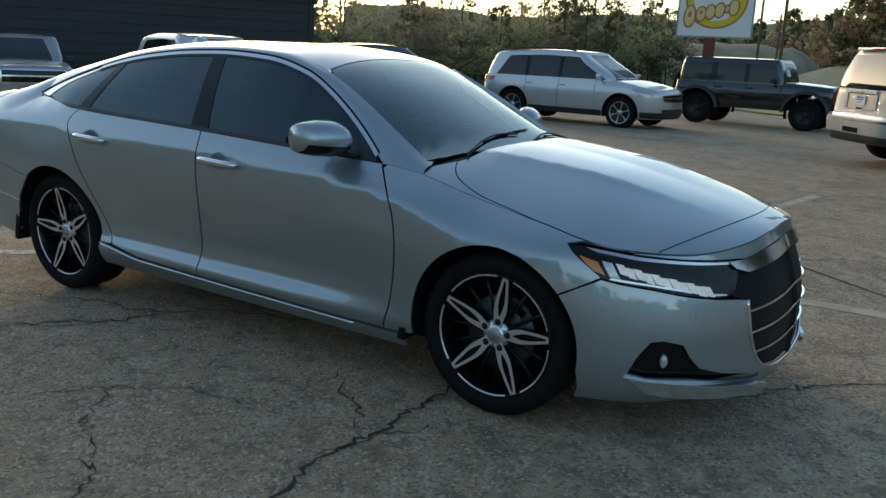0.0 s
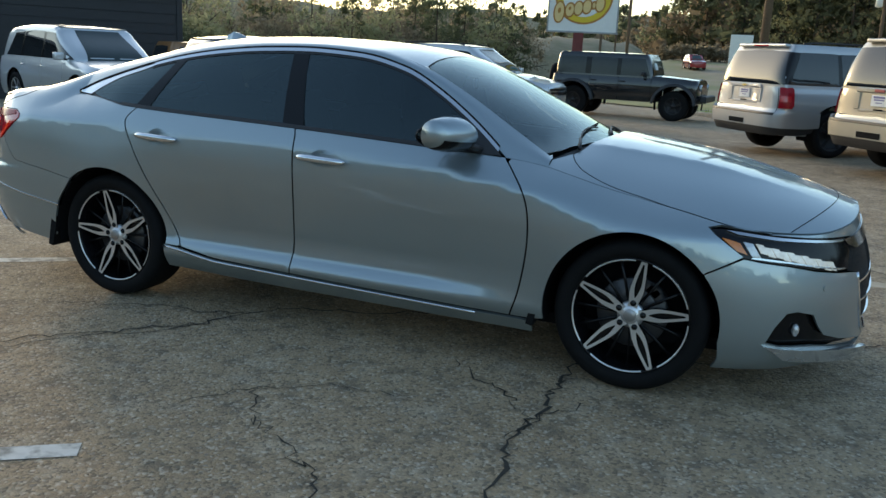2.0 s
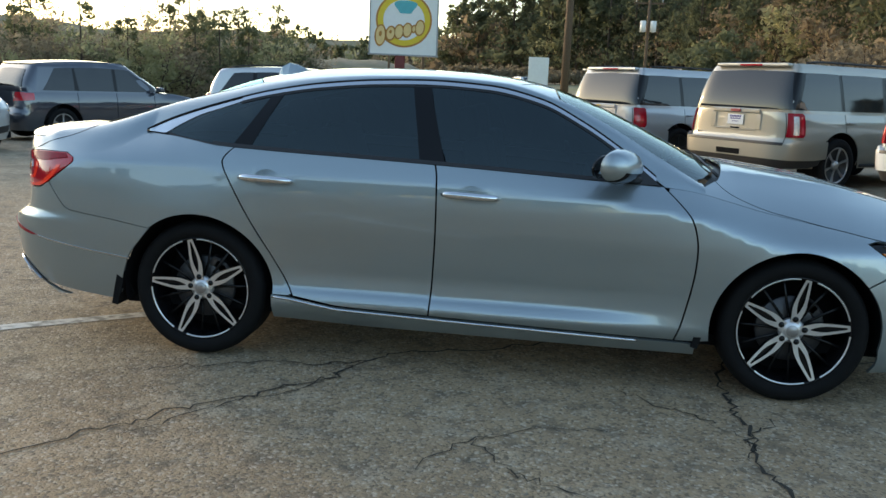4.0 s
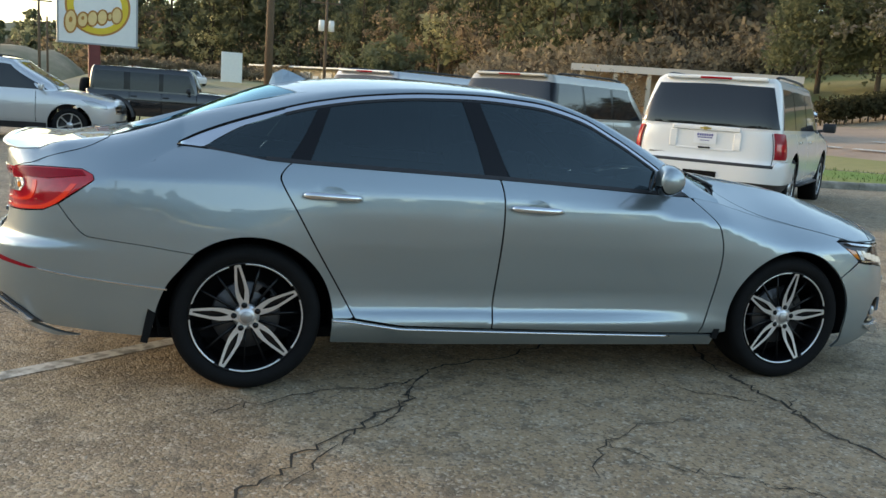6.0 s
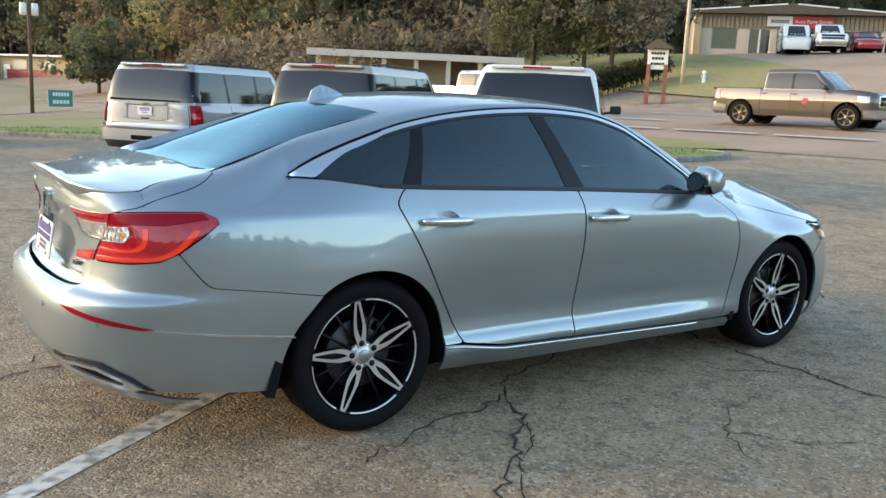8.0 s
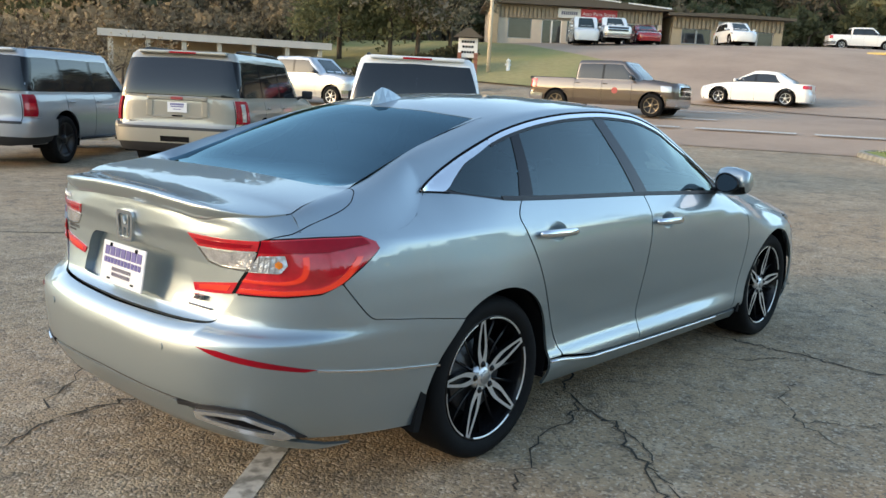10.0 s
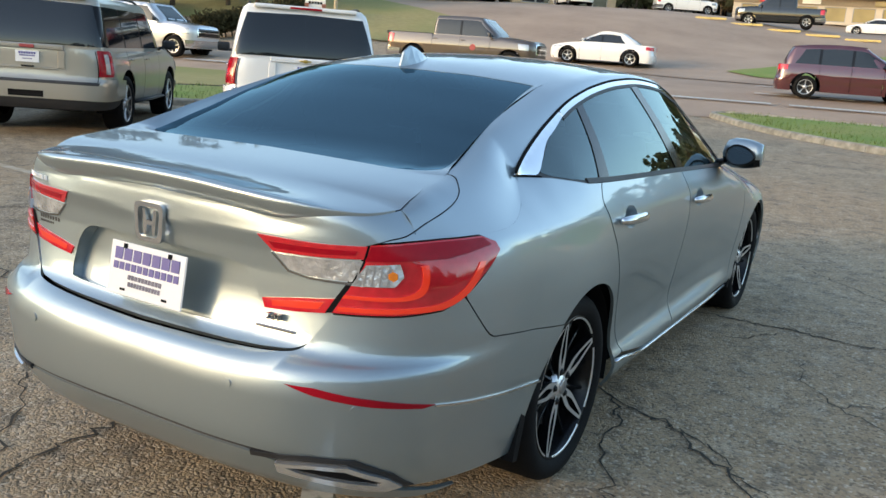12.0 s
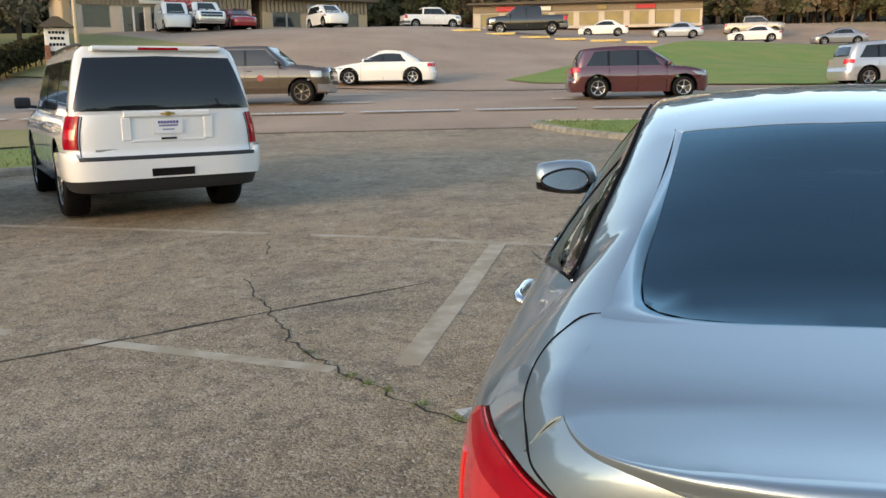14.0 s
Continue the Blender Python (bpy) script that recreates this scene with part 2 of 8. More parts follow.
disc_steel = material("brake_steel", (.10, .10, .105), .45, .8, .2, 40)
cap_steel = material("hub_cap_grey", (.42, .42, .43), .35, .85, .06, 40)
tint_glass = glass("tinted_glass", (.09, .15, .19), .01, 1.82, (.76, .97, 1.0))
screen_glass = glass("windscreen_glass", (.52, .62, .62), .02, 2.7, (.86, 1, 1))
rear_glass = glass("rear_tinted_glass", (.05, .10, .15), .01, 2.1, (.52, .86, 1.0))
red_lens = material("red_lens", (.58, .012, .022), .10, vary=.3, scale=35, spec=.5, bump=.04, bump_scale=60, coat=1.0)
deep_red = material("deep_red_lens", (.34, .004, .014), .18, vary=.2, scale=40, spec=.25)
# weak emission stands for low sun caught in the red guides
lamp_red = material("sunlit_red_guide", (.60, .03, .012), .2, coat=1.0, emit=(1.0, .04, .012), power=.08)
amber_lens = material("amber_lens", (.75, .20, .02), .2, coat=1.0, vary=.2, scale=60)
clear_lens = material("clear_lens", (.62, .61, .60), .14, .6, .7, 22, bump=.5, bump_scale=70, coat=1.0)
lamp_white = material("lit_white_diode", (.36, .41, .43), .12, .35, vary=.6, scale=45, bump=.2, bump_scale=70, emit=(.85, .97, 1.0), power=.10)
cabin = material("cabin_trim", (.03, .03, .032), .8, vary=.3)
plate_white = material("plate_white", (.78, .79, .80), .35, vary=.04, scale=20)
ink_blue = material("plate_ink", (.10, .09, .28), .5)
ink_grey = material("plate_ink_grey", (.16, .15, .20), .5)
mirror_mat = material("mirror_silver", (.85, .85, .86), .02, 1.0, .01)
bright_bar = material("bright_badge", (.80, .81, .82), .3, .6, .02)
exhaust_chrome = material("exhaust_chrome", (.72, .73, .74), .18, .82, .03)
grille_black = material("grille_black", (.008, .008, .009), .55, vary=.4, scale=90, bump=.8, bump_scale=90, spec=.2)
dark_ink = material("dark_decal", (.03, .03, .035), .5)
lens_shadow = material("lens_shadow", (.40, .39, .38), .2, .5, .3, 40)

# ---------------------------------------------------------------- curves and surfaces
def curve(*pts):
    """A smooth monotone curve through (x, y) points, as a function on arrays."""
    p = np.array(sorted(pts), float)
    x, y = p[:, 0], p[:, 1]
    h, d = np.diff(x), np.diff(y) / np.diff(x)
    m = np.zeros(len(x))
    m[0], m[-1] = d[0], d[-1]
    for i in range(1, len(x) - 1):
        if d[i - 1] * d[i] > 0:
            w1, w2 = 2 * h[i] + h[i - 1], h[i] + 2 * h[i - 1]
            m[i] = (w1 + w2) / (w1 / d[i - 1] + w2 / d[i])

    def f(q):
        q = np.clip(np.asarray(q, float), x[0], x[-1])
        i = np.clip(np.searchsorted(x, q) - 1, 0, len(h) - 1)
        t = (q - x[i]) / h[i]
        return ((1 + 2 * t) * (1 - t) ** 2 * y[i] + t * (1 - t) ** 2 * h[i] * m[i]
                + t * t * (3 - 2 * t) * y[i + 1] + t * t * (t - 1) * h[i] * m[i + 1])
    return f


def corner(n, a, b):
    """A quarter of a superellipse walked at even pace: along(q) and across(q), and its length."""
    phi = np.linspace(0, math.pi / 2, 600)
    X, Y = np.sin(phi) ** (2 / n), np.cos(phi) ** (2 / n)
    step = np.r_[0, np.cumsum(np.hypot(np.diff(X) * a, np.diff(Y) * b))]
    q = step / step[-1]
    return (lambda v: np.interp(v, q, X)), (lambda v: np.interp(v, q, Y)), step[-1]


class Shell:
    """The lower body of a vehicle: s runs along the side (there it is x) and round both corners to the middle, z is the height."""

    def __init__(self, x_rear, x_front, tail, nose, width, top_z, top_y, roll_w, roll_p, n_rear=3.2, n_front=2.6, ref_z=0.5, puff=None):
        self.x0, self.x1, self.tail, self.nose = x_rear, x_front, tail, nose
        self.width, self.top_z, self.top_y, self.roll_w, self.roll_p = width, top_z, top_y, roll_w, roll_p
        self.puff = puff
        self.rX, self.rY, self.rL = corner(n_rear, x_rear - float(tail(ref_z)), 0.9)
        self.fX, self.fY, self.fL = corner(n_front, float(nose(ref_z)) - x_front, 0.9)
        self.s0, self.s1 = x_rear - self.rL, x_front + self.fL

    def __call__(self, s, z):
        s, z = np.broadcast_arrays(np.asarray(s, float), np.asarray(z, float))
        q_r, q_f = np.clip((self.x0 - s) / self.rL, 0, 1), np.clip((s - self.x1) / self.fL, 0, 1)
        x = np.clip(s, self.x0, self.x1) - (self.x0 - self.tail(z)) * self.rX(q_r) + (self.nose(z) - self.x1) * self.fX(q_f)
        zt = self.top_z(s)
        w = self.width(np.clip(s, self.x0 - 0.6, self.x1 + 0.6), z)
        d = np.clip(1 - (zt - z) / self.roll_w(s), 0, 1.3)
        w = w - (self.width(np.clip(s, self.x0 - 0.6, self.x1 + 0.6), zt) - self.top_y(s)) * d ** self.roll_p(s)
        y = w * self.rY(q_r) * self.fY(q_f)
        if self.puff:
            d = self.puff(s, z)
            x, y = x - .82 * d, y + .57 * d
        return np.stack([x, -y, z], -1)

    def s_of(self, x, z):
        """s at which the shell stands at x, at height z."""
        ss = np.linspace(self.s0, self.s1, 3000)
        return float(np.interp(x, self(ss, z)[:, 0], ss))


def table(levels, **rows):
    """Half widths over z at several x: rows as x=(...) lists, blended along x."""
    xs = sorted((float(k[1:].replace("m", "-").replace("p", ".")), v) for k, v in rows.items())
    cs = [curve(*zip(levels, v)) for _, v in xs]
    pos = np.array([x for x, _ in xs])

    def f(x, z):
        x, z = np.broadcast_arrays(np.asarray(x, float), np.asarray(z, float))
        vals = np.stack([c(z) for c in cs])
        i = np.clip(np.searchsorted(pos, x) - 1, 0, len(pos) - 2)
        h = (pos[i + 1] - pos[i])
        t = np.clip((x - pos[i]) / h, 0, 1)
        slope = np.gradient(vals, pos, axis=0)
        lo, hi = np.take_along_axis(vals, i[None], 0)[0], np.take_along_axis(vals, i[None] + 1, 0)[0]
        a, b = np.take_along_axis(slope, i[None], 0)[0], np.take_along_axis(slope, i[None] + 1, 0)[0]
        return (1 + 2 * t) * (1 - t) ** 2 * lo + t * (1 - t) ** 2 * h * a + t * t * (3 - 2 * t) * hi + t * t * (t - 1) * h * b
    return f


# ---------------------------------------------------------------- the silver sedan's surfaces
sedan_width = table((.15, .20, .27, .31, .345, .39, .44, .52, .62, .72, .82, .90, 1.0, 1.1),
                    xm1p9=(.845, .86, .87, .875, .88, .885, .89, .90, .905, .908, .905, .895, .87, .84),
                    xm1p45=(.84, .87, .885, .89, .895, .90, .905, .915, .925, .925, .915, .90, .88, .85),
                    xm1=(.79, .835, .885, .90, .895, .875, .872, .88, .895, .908, .912, .905, .885, .86),
                    xm0p3=(.79, .835, .885, .905, .895, .868, .866, .876, .89, .903, .91, .905, .885, .86),
                    x0p5=(.79, .835, .885, .903, .89, .868, .868, .878, .892, .905, .91, .903, .88, .85),
                    x0p95=(.80, .84, .880, .89, .888, .888, .89, .898, .908, .915, .912, .90, .87, .84),
                    x1p4=(.85, .875, .89, .895, .90, .906, .912, .920, .923, .916, .899, .88, .86, .84),
                    x1p9=(.855, .885, .905, .912, .916, .918, .919, .917, .905, .885, .865, .85, .84, .83))
sedan_top_z = curve((-3.2, 1.055), (-2.95, 1.049), (-2.7, 1.036), (-2.5, 1.030), (-2.36, 1.040), (-2.2, 1.070), (-2.0, 1.094), (-1.85, 1.093), (-1.73, 1.087), (-1.58, 1.078), (-1.45, 1.062), (-1.34, 1.047),
                    (-1.2, 1.04), (-.28, 1.01), (.5, .974), (.786, .958), (.973, .932), (1.088, .904), (1.265, .861), (1.59, .805),
                    (1.95, .752), (2.2, .748), (2.5, .772), (2.75, .797), (2.96, .806))
sedan_top_y = curve((-3.0, .82), (-2.5, .80), (-2.25, .745), (-2.0, .695), (-1.73, .738), (-1.55, .785), (-1.34, .833), (-1.2, .842), (-.28, .855), (.5, .835),
                    (.786, .795), (.973, .765), (1.088, .762), (1.265, .763), (1.59, .79), (1.75, .82), (1.95, .85), (2.4, .89))
rear_puff = curve((-3.0, 0), (-2.85, .12), (-2.62, .75), (-2.45, 1), (-2.3, .9), (-2.05, .35), (-1.85, 0))
puff_z = curve((.3, .45), (.55, .6), (.75, 1), (1.2, 1))
sedan = Shell(-1.6, 1.4,
              curve((.12, -2.25), (.18, -2.36), (.25, -2.45), (.33, -2.55), (.45, -2.60), (.575, -2.605), (.632, -2.59), (.648, -2.562), (.664, -2.518), (.69, -2.492), (.80, -2.475),
                    (.90, -2.475), (.95, -2.485), (1.02, -2.50), (1.12, -2.45)),
              curve((.12, 2.22), (.17, 2.31), (.22, 2.375), (.3, 2.39), (.45, 2.393), (.55, 2.378), (.65, 2.345), (.72, 2.315), (.78, 2.295), (.815, 2.285), (.86, 2.24)),
              sedan_width, sedan_top_z, sedan_top_y,
              curve((-2.4, .26), (-2.1, .17), (-1.9, .150), (-1.6, .138), (-1.3, .112), (-.3, .096), (.5, .094), (.95, .118), (1.3, .15), (1.6, .11), (1.8, .075), (2.4, .06)),
              curve((-2.4, 3.0), (-2.15, 1.9), (-1.9, 1.4), (-1.6, 1.25), (-1.2, 1.15), (.6, 1.15), (1.1, 1.7), (2.4, 2.0)),
              puff=lambda s, z: .047 * rear_puff(s) * puff_z(z))
# window line above the doors (rail) and the edge of windscreen, roof and rear glass
rail_z = curve((-1.73, 1.09), (-1.60, 1.15), (-1.36, 1.235), (-1.11, 1.305), (-.85, 1.35), (-.58, 1.375), (-.33, 1.383), (-.05, 1.37), (.21, 1.315),
               (.40, 1.225), (.58, 1.115), (.68, 1.045), (.786, .965))
rail_y = curve((-1.73, .737), (-1.4, .682), (-1.1, .645), (-.6, .615), (-.33, .605), (0, .608), (.3, .632), (.5, .68), (.65, .73), (.786, .788))
edge_z = curve((-2.03, 1.106), (-1.6, 1.243), (-1.2, 1.347), (-.9, 1.392), (-.6, 1.413), (-.33, 1.418), (0, 1.402), (.3, 1.325), (.5, 1.235), (.786, 1.075), (.99, .96))
edge_y = curve((-2.03, .66), (-1.6, .585), (-1.2, .54), (-.6, .54), (-.33, .545), (0, .555), (.3, .582), (.5, .61), (.786, .66), (.99, .70))
mid_z = curve((-2.06, 1.085), (-1.9, 1.125), (-1.78, 1.18), (-1.55, 1.285), (-1.31, 1.378), (-1.1, 1.42), (-.8, 1.447), (-.5, 1.455), (-.2, 1.45), (.05, 1.428),
              (.26, 1.385), (.5, 1.30), (.8, 1.165), (1.13, 1.005))


_ts = np.linspace(-2.6, 1.6, 900)
_te = sedan(_ts, sedan_top_z(_ts))


def base_y(x):
    return np.interp(x, _te[:, 0], -_te[:, 1])


def base_z(x):
    return np.interp(x, _te[:, 0], _te[:, 2])


def sedan_side(x, z):
    """Side windows, over the side view."""
    x, z = np.broadcast_arrays(np.asarray(x, float), np.asarray(z, float))
    k = (z - base_z(x)) / np.maximum(rail_z(x) - base_z(x), .02)
    y = base_y(x) * (1 - k) + rail_y(x) * k + .014 * np.sin(np.pi * np.clip(k, 0, 1)) * np.clip((rail_z(x) - base_z(x)) / .25, 0, 1)
    return np.stack([x, -y, z], -1)


# the shoulder behind the windows leaves the side along join_z and meets the glass, then the boot lid, along brow_y and brow_z
join_z = curve((-2.36, .986), (-2.25, .978), (-2.1, .976), (-1.97, .985), (-1.86, 1.015), (-1.79, 1.052), (-1.73, 1.087))
_b0 = sedan(-2.35, float(sedan_top_z(-2.35)))
brow_y = curve((float(_b0[0]), -float(_b0[1])), (-2.24, .695), (-2.14, .675), (-2.03, .66), (-1.6, .585), (-1.2, .54))
brow_z = curve((float(_b0[0]), float(_b0[2])), (-2.24, 1.066), (-2.14, 1.088), (-2.03, 1.106), (-1.6, 1.243), (-1.2, 1.347))
deck_z = curve((-1.8, 1.135), (-1.95, 1.118), (-2.2, 1.09), (-2.38, 1.064), (-2.5, 1.056))


def sedan_pillar(x, k):
    """From the window line (or the shoulder) at k = 0 to the edge of glass, roof or boot lid at k = 1."""
    x, k = np.broadcast_arrays(np.asarray(x, float), np.asarray(k, float))
    on = x > -1.73
    jz = np.where(x > -1.73, base_z(x), join_z(x))
    j, j2 = sedan(np.minimum(x, -1.2), jz), sedan(np.minimum(x, -1.2), jz - .012)
    rear = np.clip((-1.2 - x) / .5, 0, 1)
    rear = rear * rear * (3 - 2 * rear)
    x0 = np.where(on, x, j[..., 0])
    y0, z0 = np.where(on, np.where(x > .79, base_y(x), rail_y(x)), -j[..., 1]), np.where(on, np.where(x > .79, base_z(x), rail_z(x)), j[..., 2])
    far = x0 < -1.2
    y1, z1 = np.where(far, brow_y(x0), edge_y(x)), np.where(far, brow_z(x0), edge_z(x))
    dy, dz = y1 - y0, z1 - z0
    chord = np.hypot(dy, dz)
    # tangents at both ends: up the side below, along the glass or the lid above
    ty, tz = -j[..., 1] + j2[..., 1], j[..., 2] - j2[..., 2]
    side_y, side_z = rail_y(x) - base_y(x), np.maximum(rail_z(x) - base_z(x), .02)
    m = np.clip((x + 1.73) / .25, 0, 1)
    ty, tz = ty / np.hypot(ty, tz) * (1 - m) + m * side_y / np.hypot(side_y, side_z), tz / np.hypot(ty, tz) * (1 - m) + m * side_z / np.hypot(side_y, side_z)
    lid = np.clip((-1.85 - x0) / .25, 0, 1)
    slope = (1 - lid) * np.clip((mid_z(x) - edge_z(x)) * 2.3 / edge_y(x), .1, 1) + lid * np.clip((deck_z(x0) - z1) * 3 / y1, .02, 1)
    uy, uz = -1 / np.hypot(1, slope), slope / np.hypot(1, slope)
    a_y, a_z = dy + (chord * ty - dy) * rear, dz + (chord * tz - dz) * rear
    b_y, b_z = dy + (chord * uy - dy) * rear, dz + (chord * uz - dz) * rear
    h1, h2, h3 = k * k * (3 - 2 * k), k * (1 - k) ** 2, k * k * (k - 1)
    bulge = (1 - rear) * .008 * np.sin(np.pi * np.clip(k, 0, 1)) * np.clip((y0 - y1) / .05, 0, 1)
    return np.stack([x0, -(y0 + dy * h1 + a_y * h2 + b_y * h3 + bulge), z0 + dz * h1 + a_z * h2 + b_z * h3 + bulge], -1)


def sedan_roof(x, y):
    """Windscreen, roof and rear glass over the plan."""
    x, y = np.broadcast_arrays(np.asarray(x, float), np.asarray(y, float))
    xe = x + np.where(x > .2, .12 * (np.abs(y) / .65) ** 2 * np.clip((x - .2) / .6, 0, 1), 0) - np.where(x < -1.2, .11 * (np.abs(y) / .6) ** 2 * np.clip((-1.2 - x) / .5, 0, 1), 0)
    v = np.clip(np.abs(y) / edge_y(xe), 0, 1.2)
    return np.stack([x, y, edge_z(xe) + (mid_z(x) - edge_z(xe)) * (1 - v ** 2.3)], -1)


hood_z = curve((.9, 1.06), (1.12, 1.038), (1.54, .985), (1.95, .90), (2.15, .85), (2.285, .808))
_hs = np.linspace(.9, sedan.s1, 800)
_he = sedan(_hs, sedan_top_z(_hs))
_ds = np.linspace(sedan.s0, -1.9, 800)
_de = sedan(_ds, sedan_top_z(_ds))


def sedan_hood(x, y):
    x, y = np.broadcast_arrays(np.asarray(x, float), np.asarray(y, float))
    ye, ze = np.interp(x, _he[:, 0], -_he[:, 1]), np.interp(x, _he[:, 0], _he[:, 2])
    v = np.clip(np.abs(y) / np.maximum(ye, 1e-3), 0, 1.1)
    z = ze + (hood_z(x) - ze) * (1 - v ** 2.6)
    crease = np.abs(y) - (.30 + .17 * np.clip((2.2 - x) / 1.2, 0, 1))
    return np.stack([x, y, z + .024 * np.exp(-np.sqrt(crease ** 2 + 4e-5) / np.where(crease < 0, .24, .10)) * np.clip((2.15 - x) / .5, 0, 1) * np.clip((x - .95) / .25, 0, 1)], -1)


def sedan_deck(x, y):
    x, y = np.broadcast_arrays(np.asarray(x, float), np.asarray(y, float))
    lid = x > float(_b0[0])
    ye = np.where(lid, brow_y(x), np.interp(x, _de[:, 0], -_de[:, 1]))
    ze = np.where(lid, brow_z(x), np.interp(x, _de[:, 0], _de[:, 2]))
    v = np.clip(np.abs(y) / np.maximum(ye, 1e-3), 0, 1.05)
    tail_edge = _de[_ds < -2.35]
    rim_x = np.interp(np.abs(y), -tail_edge[:, 1], tail_edge[:, 0])
    lip = .019 * np.clip((rim_x + .19 - x) / .19, 0, 1) ** 1.7 * np.clip((.74 - np.abs(y)) / .25, 0, 1)
    return np.stack([x, y, ze + (deck_z(x) - ze) * (1 - v ** 3) + lip], -1)

# ---------------------------------------------------------------- the silver sedan
OUT_UP += [sedan_roof, sedan_hood, sedan_deck]


def top_line(a, b, n=30, drop=.003):
    """Along the shell's top edge from s = a to s = b."""
    return [(s, float(sedan_top_z(s)) - drop) for s in np.linspace(a, b, n)]


def double_spoke_wheel(name, parent, at, turn, out=-1, seed=0):
    """Tyre, black barrel, five machined double spokes, hub, bolts, disc and caliper. out: -1 for the right side of the car."""
    w = new(name)
    w.parent = parent
    w.location = at
    o = out

    def y(v):
        return v * o
    lathe("tyre", [(r, y(h)) for r, h in ((.254, -.012), (.262, -.004), (.276, .006), (.295, .008), (.312, .005), (.324, -.006), (.333, -.022), (.3355, -.04), (.3355, -.20), (.33, -.225),
                                          (.305, -.238), (.26, -.235), (.24, -.22))] if o < 0 else
          [(r, y(h)) for r, h in reversed(((.254, -.012), (.262, -.004), (.276, .006), (.295, .008), (.312, .005), (.324, -.006), (.333, -.022), (.3355, -.04), (.3355, -.20), (.33, -.225),
                                           (.305, -.238), (.26, -.235), (.24, -.22)))], rubber, w, "black low-profile tyre", 72)
    prof = [(.257, -.008), (.252, -.004), (.247, -.010), (.242, -.03), (.234, -.06), (.226, -.12), (.235, -.20), (.25, -.215)]
    lathe("rim", [(r, y(h)) for r, h in (prof if o < 0 else prof[::-1])], rim_black, w, "gloss black alloy barrel", 72)
    # thin bright lip, broken where the spokes meet it
    v, f = [], []
    for k in range(5):
        a0 = radians(turn + 72 * k + 8.5)
        for i in range(25):
            a = a0 + radians(55) * i / 24
            for r, h in ((.2525, -.006), (.2485, -.003), (.2445, -.008)):
                v.append((r * math.cos(a), y(h), r * math.sin(a)))
        b = k * 75
        for i in range(24):
            for j in range(2):
                f.append((b + 3 * i + j, b + 3 * i + j + 1, b + 3 * i + j + 4, b + 3 * i + j + 3))
    raw("rim_lip", v, f, machined, w, "machined rim edge")
    lathe("brake_disc", [(r, y(h)) for r, h in ((.05, -.075), (.152, -.075), (.155, -.08), (.155, -.10))], disc_steel, w, "grey steel brake disc", 40)
    bm = bmesh.new()
    for a in (40, 52, 64):
        box(bm, (.055, .06, .075), (.135 * math.cos(radians(a)), y(-.10), .135 * math.sin(radians(a))), .01, Matrix.Rotation(-radians(a), 3, "Y"))
    part("brake_caliper", bm, disc_steel, w, "dull metal brake caliper")
    lathe("wheel_back", [(.001, y(-.19)), (.236, y(-.19))], dark_void, w, "", 32)

    def dome(r):
        return -.028 + .02 * np.clip((r - .05) / .2, 0, 1) ** 1.5 - .006 * np.clip(1 - r / .05, 0, 1)
    for k in range(5):
        a = radians(turn + 72 * k)
        ca, sa = math.cos(a), math.sin(a)

        def spoke(u, t, ca=ca, sa=sa):
            u, t = np.broadcast_arrays(np.asarray(u, float), np.asarray(t, float))
            h = y(dome(u)) - o * -.0
            return np.stack([u * ca - t * sa, h, u * sa + t * ca], -1)
        outer = [(.028, -.022), (.055, -.020), (.08, -.025), (.10, -.0285), (.125, -.0295), (.18, -.0235), (.246, -.0135), (.250, -.010), (.250, .010), (.246, .0135), (.18, .0235), (.125, .0295), (.10, .0285), (.08, .025), (.055, .020), (.028, .022)]
        hole = [(.082, -.002), (.10, -.0075), (.125, -.0125), (.15, -.0135), (.19, -.0095), (.236, -.0035), (.236, .0035), (.19, .0095), (.15, .0135), (.125, .0125), (.10, .0075), (.082, .002)]
        vv, ff, bd = flat_fill(outer, [hole], .016)
        p = spoke(vv[:, 0], vv[:, 1])
        n0 = np.cross(p[ff[0][1]] - p[ff[0][0]], p[ff[0][2]] - p[ff[0][0]])
        if n0[1] * o < 0:
            ff, bd = [q[::-1] for q in ff], [(j, i) for i, j in bd]
        verts, faces = list(p), list(ff)
        for i, j in bd:
            b = len(verts)
            verts += [p[i], p[j], p[j] - [0, o * .028, 0], p[i] - [0, o * .028, 0]]
            faces.append((b, b + 3, b + 2, b + 1))
        me_ob = raw("spoke", verts, faces, machined, w, "machined silver double spoke" if k == 0 else "", False)
        me_ob.data.materials.append(rim_black)
        nf = len(ff)
        for i, pl in enumerate(me_ob.data.polygons):
            if i >= nf:
                pl.material_index = 1
        pk = [spoke(u, t) - [0, o * .016, 0] for u, t in hole]
        raw("spoke_pocket", pk, [tuple(range(len(pk))) if n0[1] * o > 0 else tuple(range(len(pk)))[::-1]], rim_black, w, "", False)
        # thin rear web between the spokes
        b0, b1 = radians(turn + 72 * k + 24), radians(turn + 72 * k + 48)
        for bb in (b0, b1):
            c0, s0 = math.cos(bb), math.sin(bb)
            tube("spoke_web", [(.06 * c0, y(-.045), .06 * s0), (.14 * c0, y(-.05), .14 * s0), (.240 * c0, y(-.035), .240 * s0)], .0035, rim_black, w, "", 6, flat=2)
    lathe("hub", [(r, y(h)) for r, h in ((.001, -.022), (.030, -.022), (.034, -.024), (.040, -.030), (.056, -.034), (.06, -.05))], machined, w, "machined hub with plain emblem", 32)
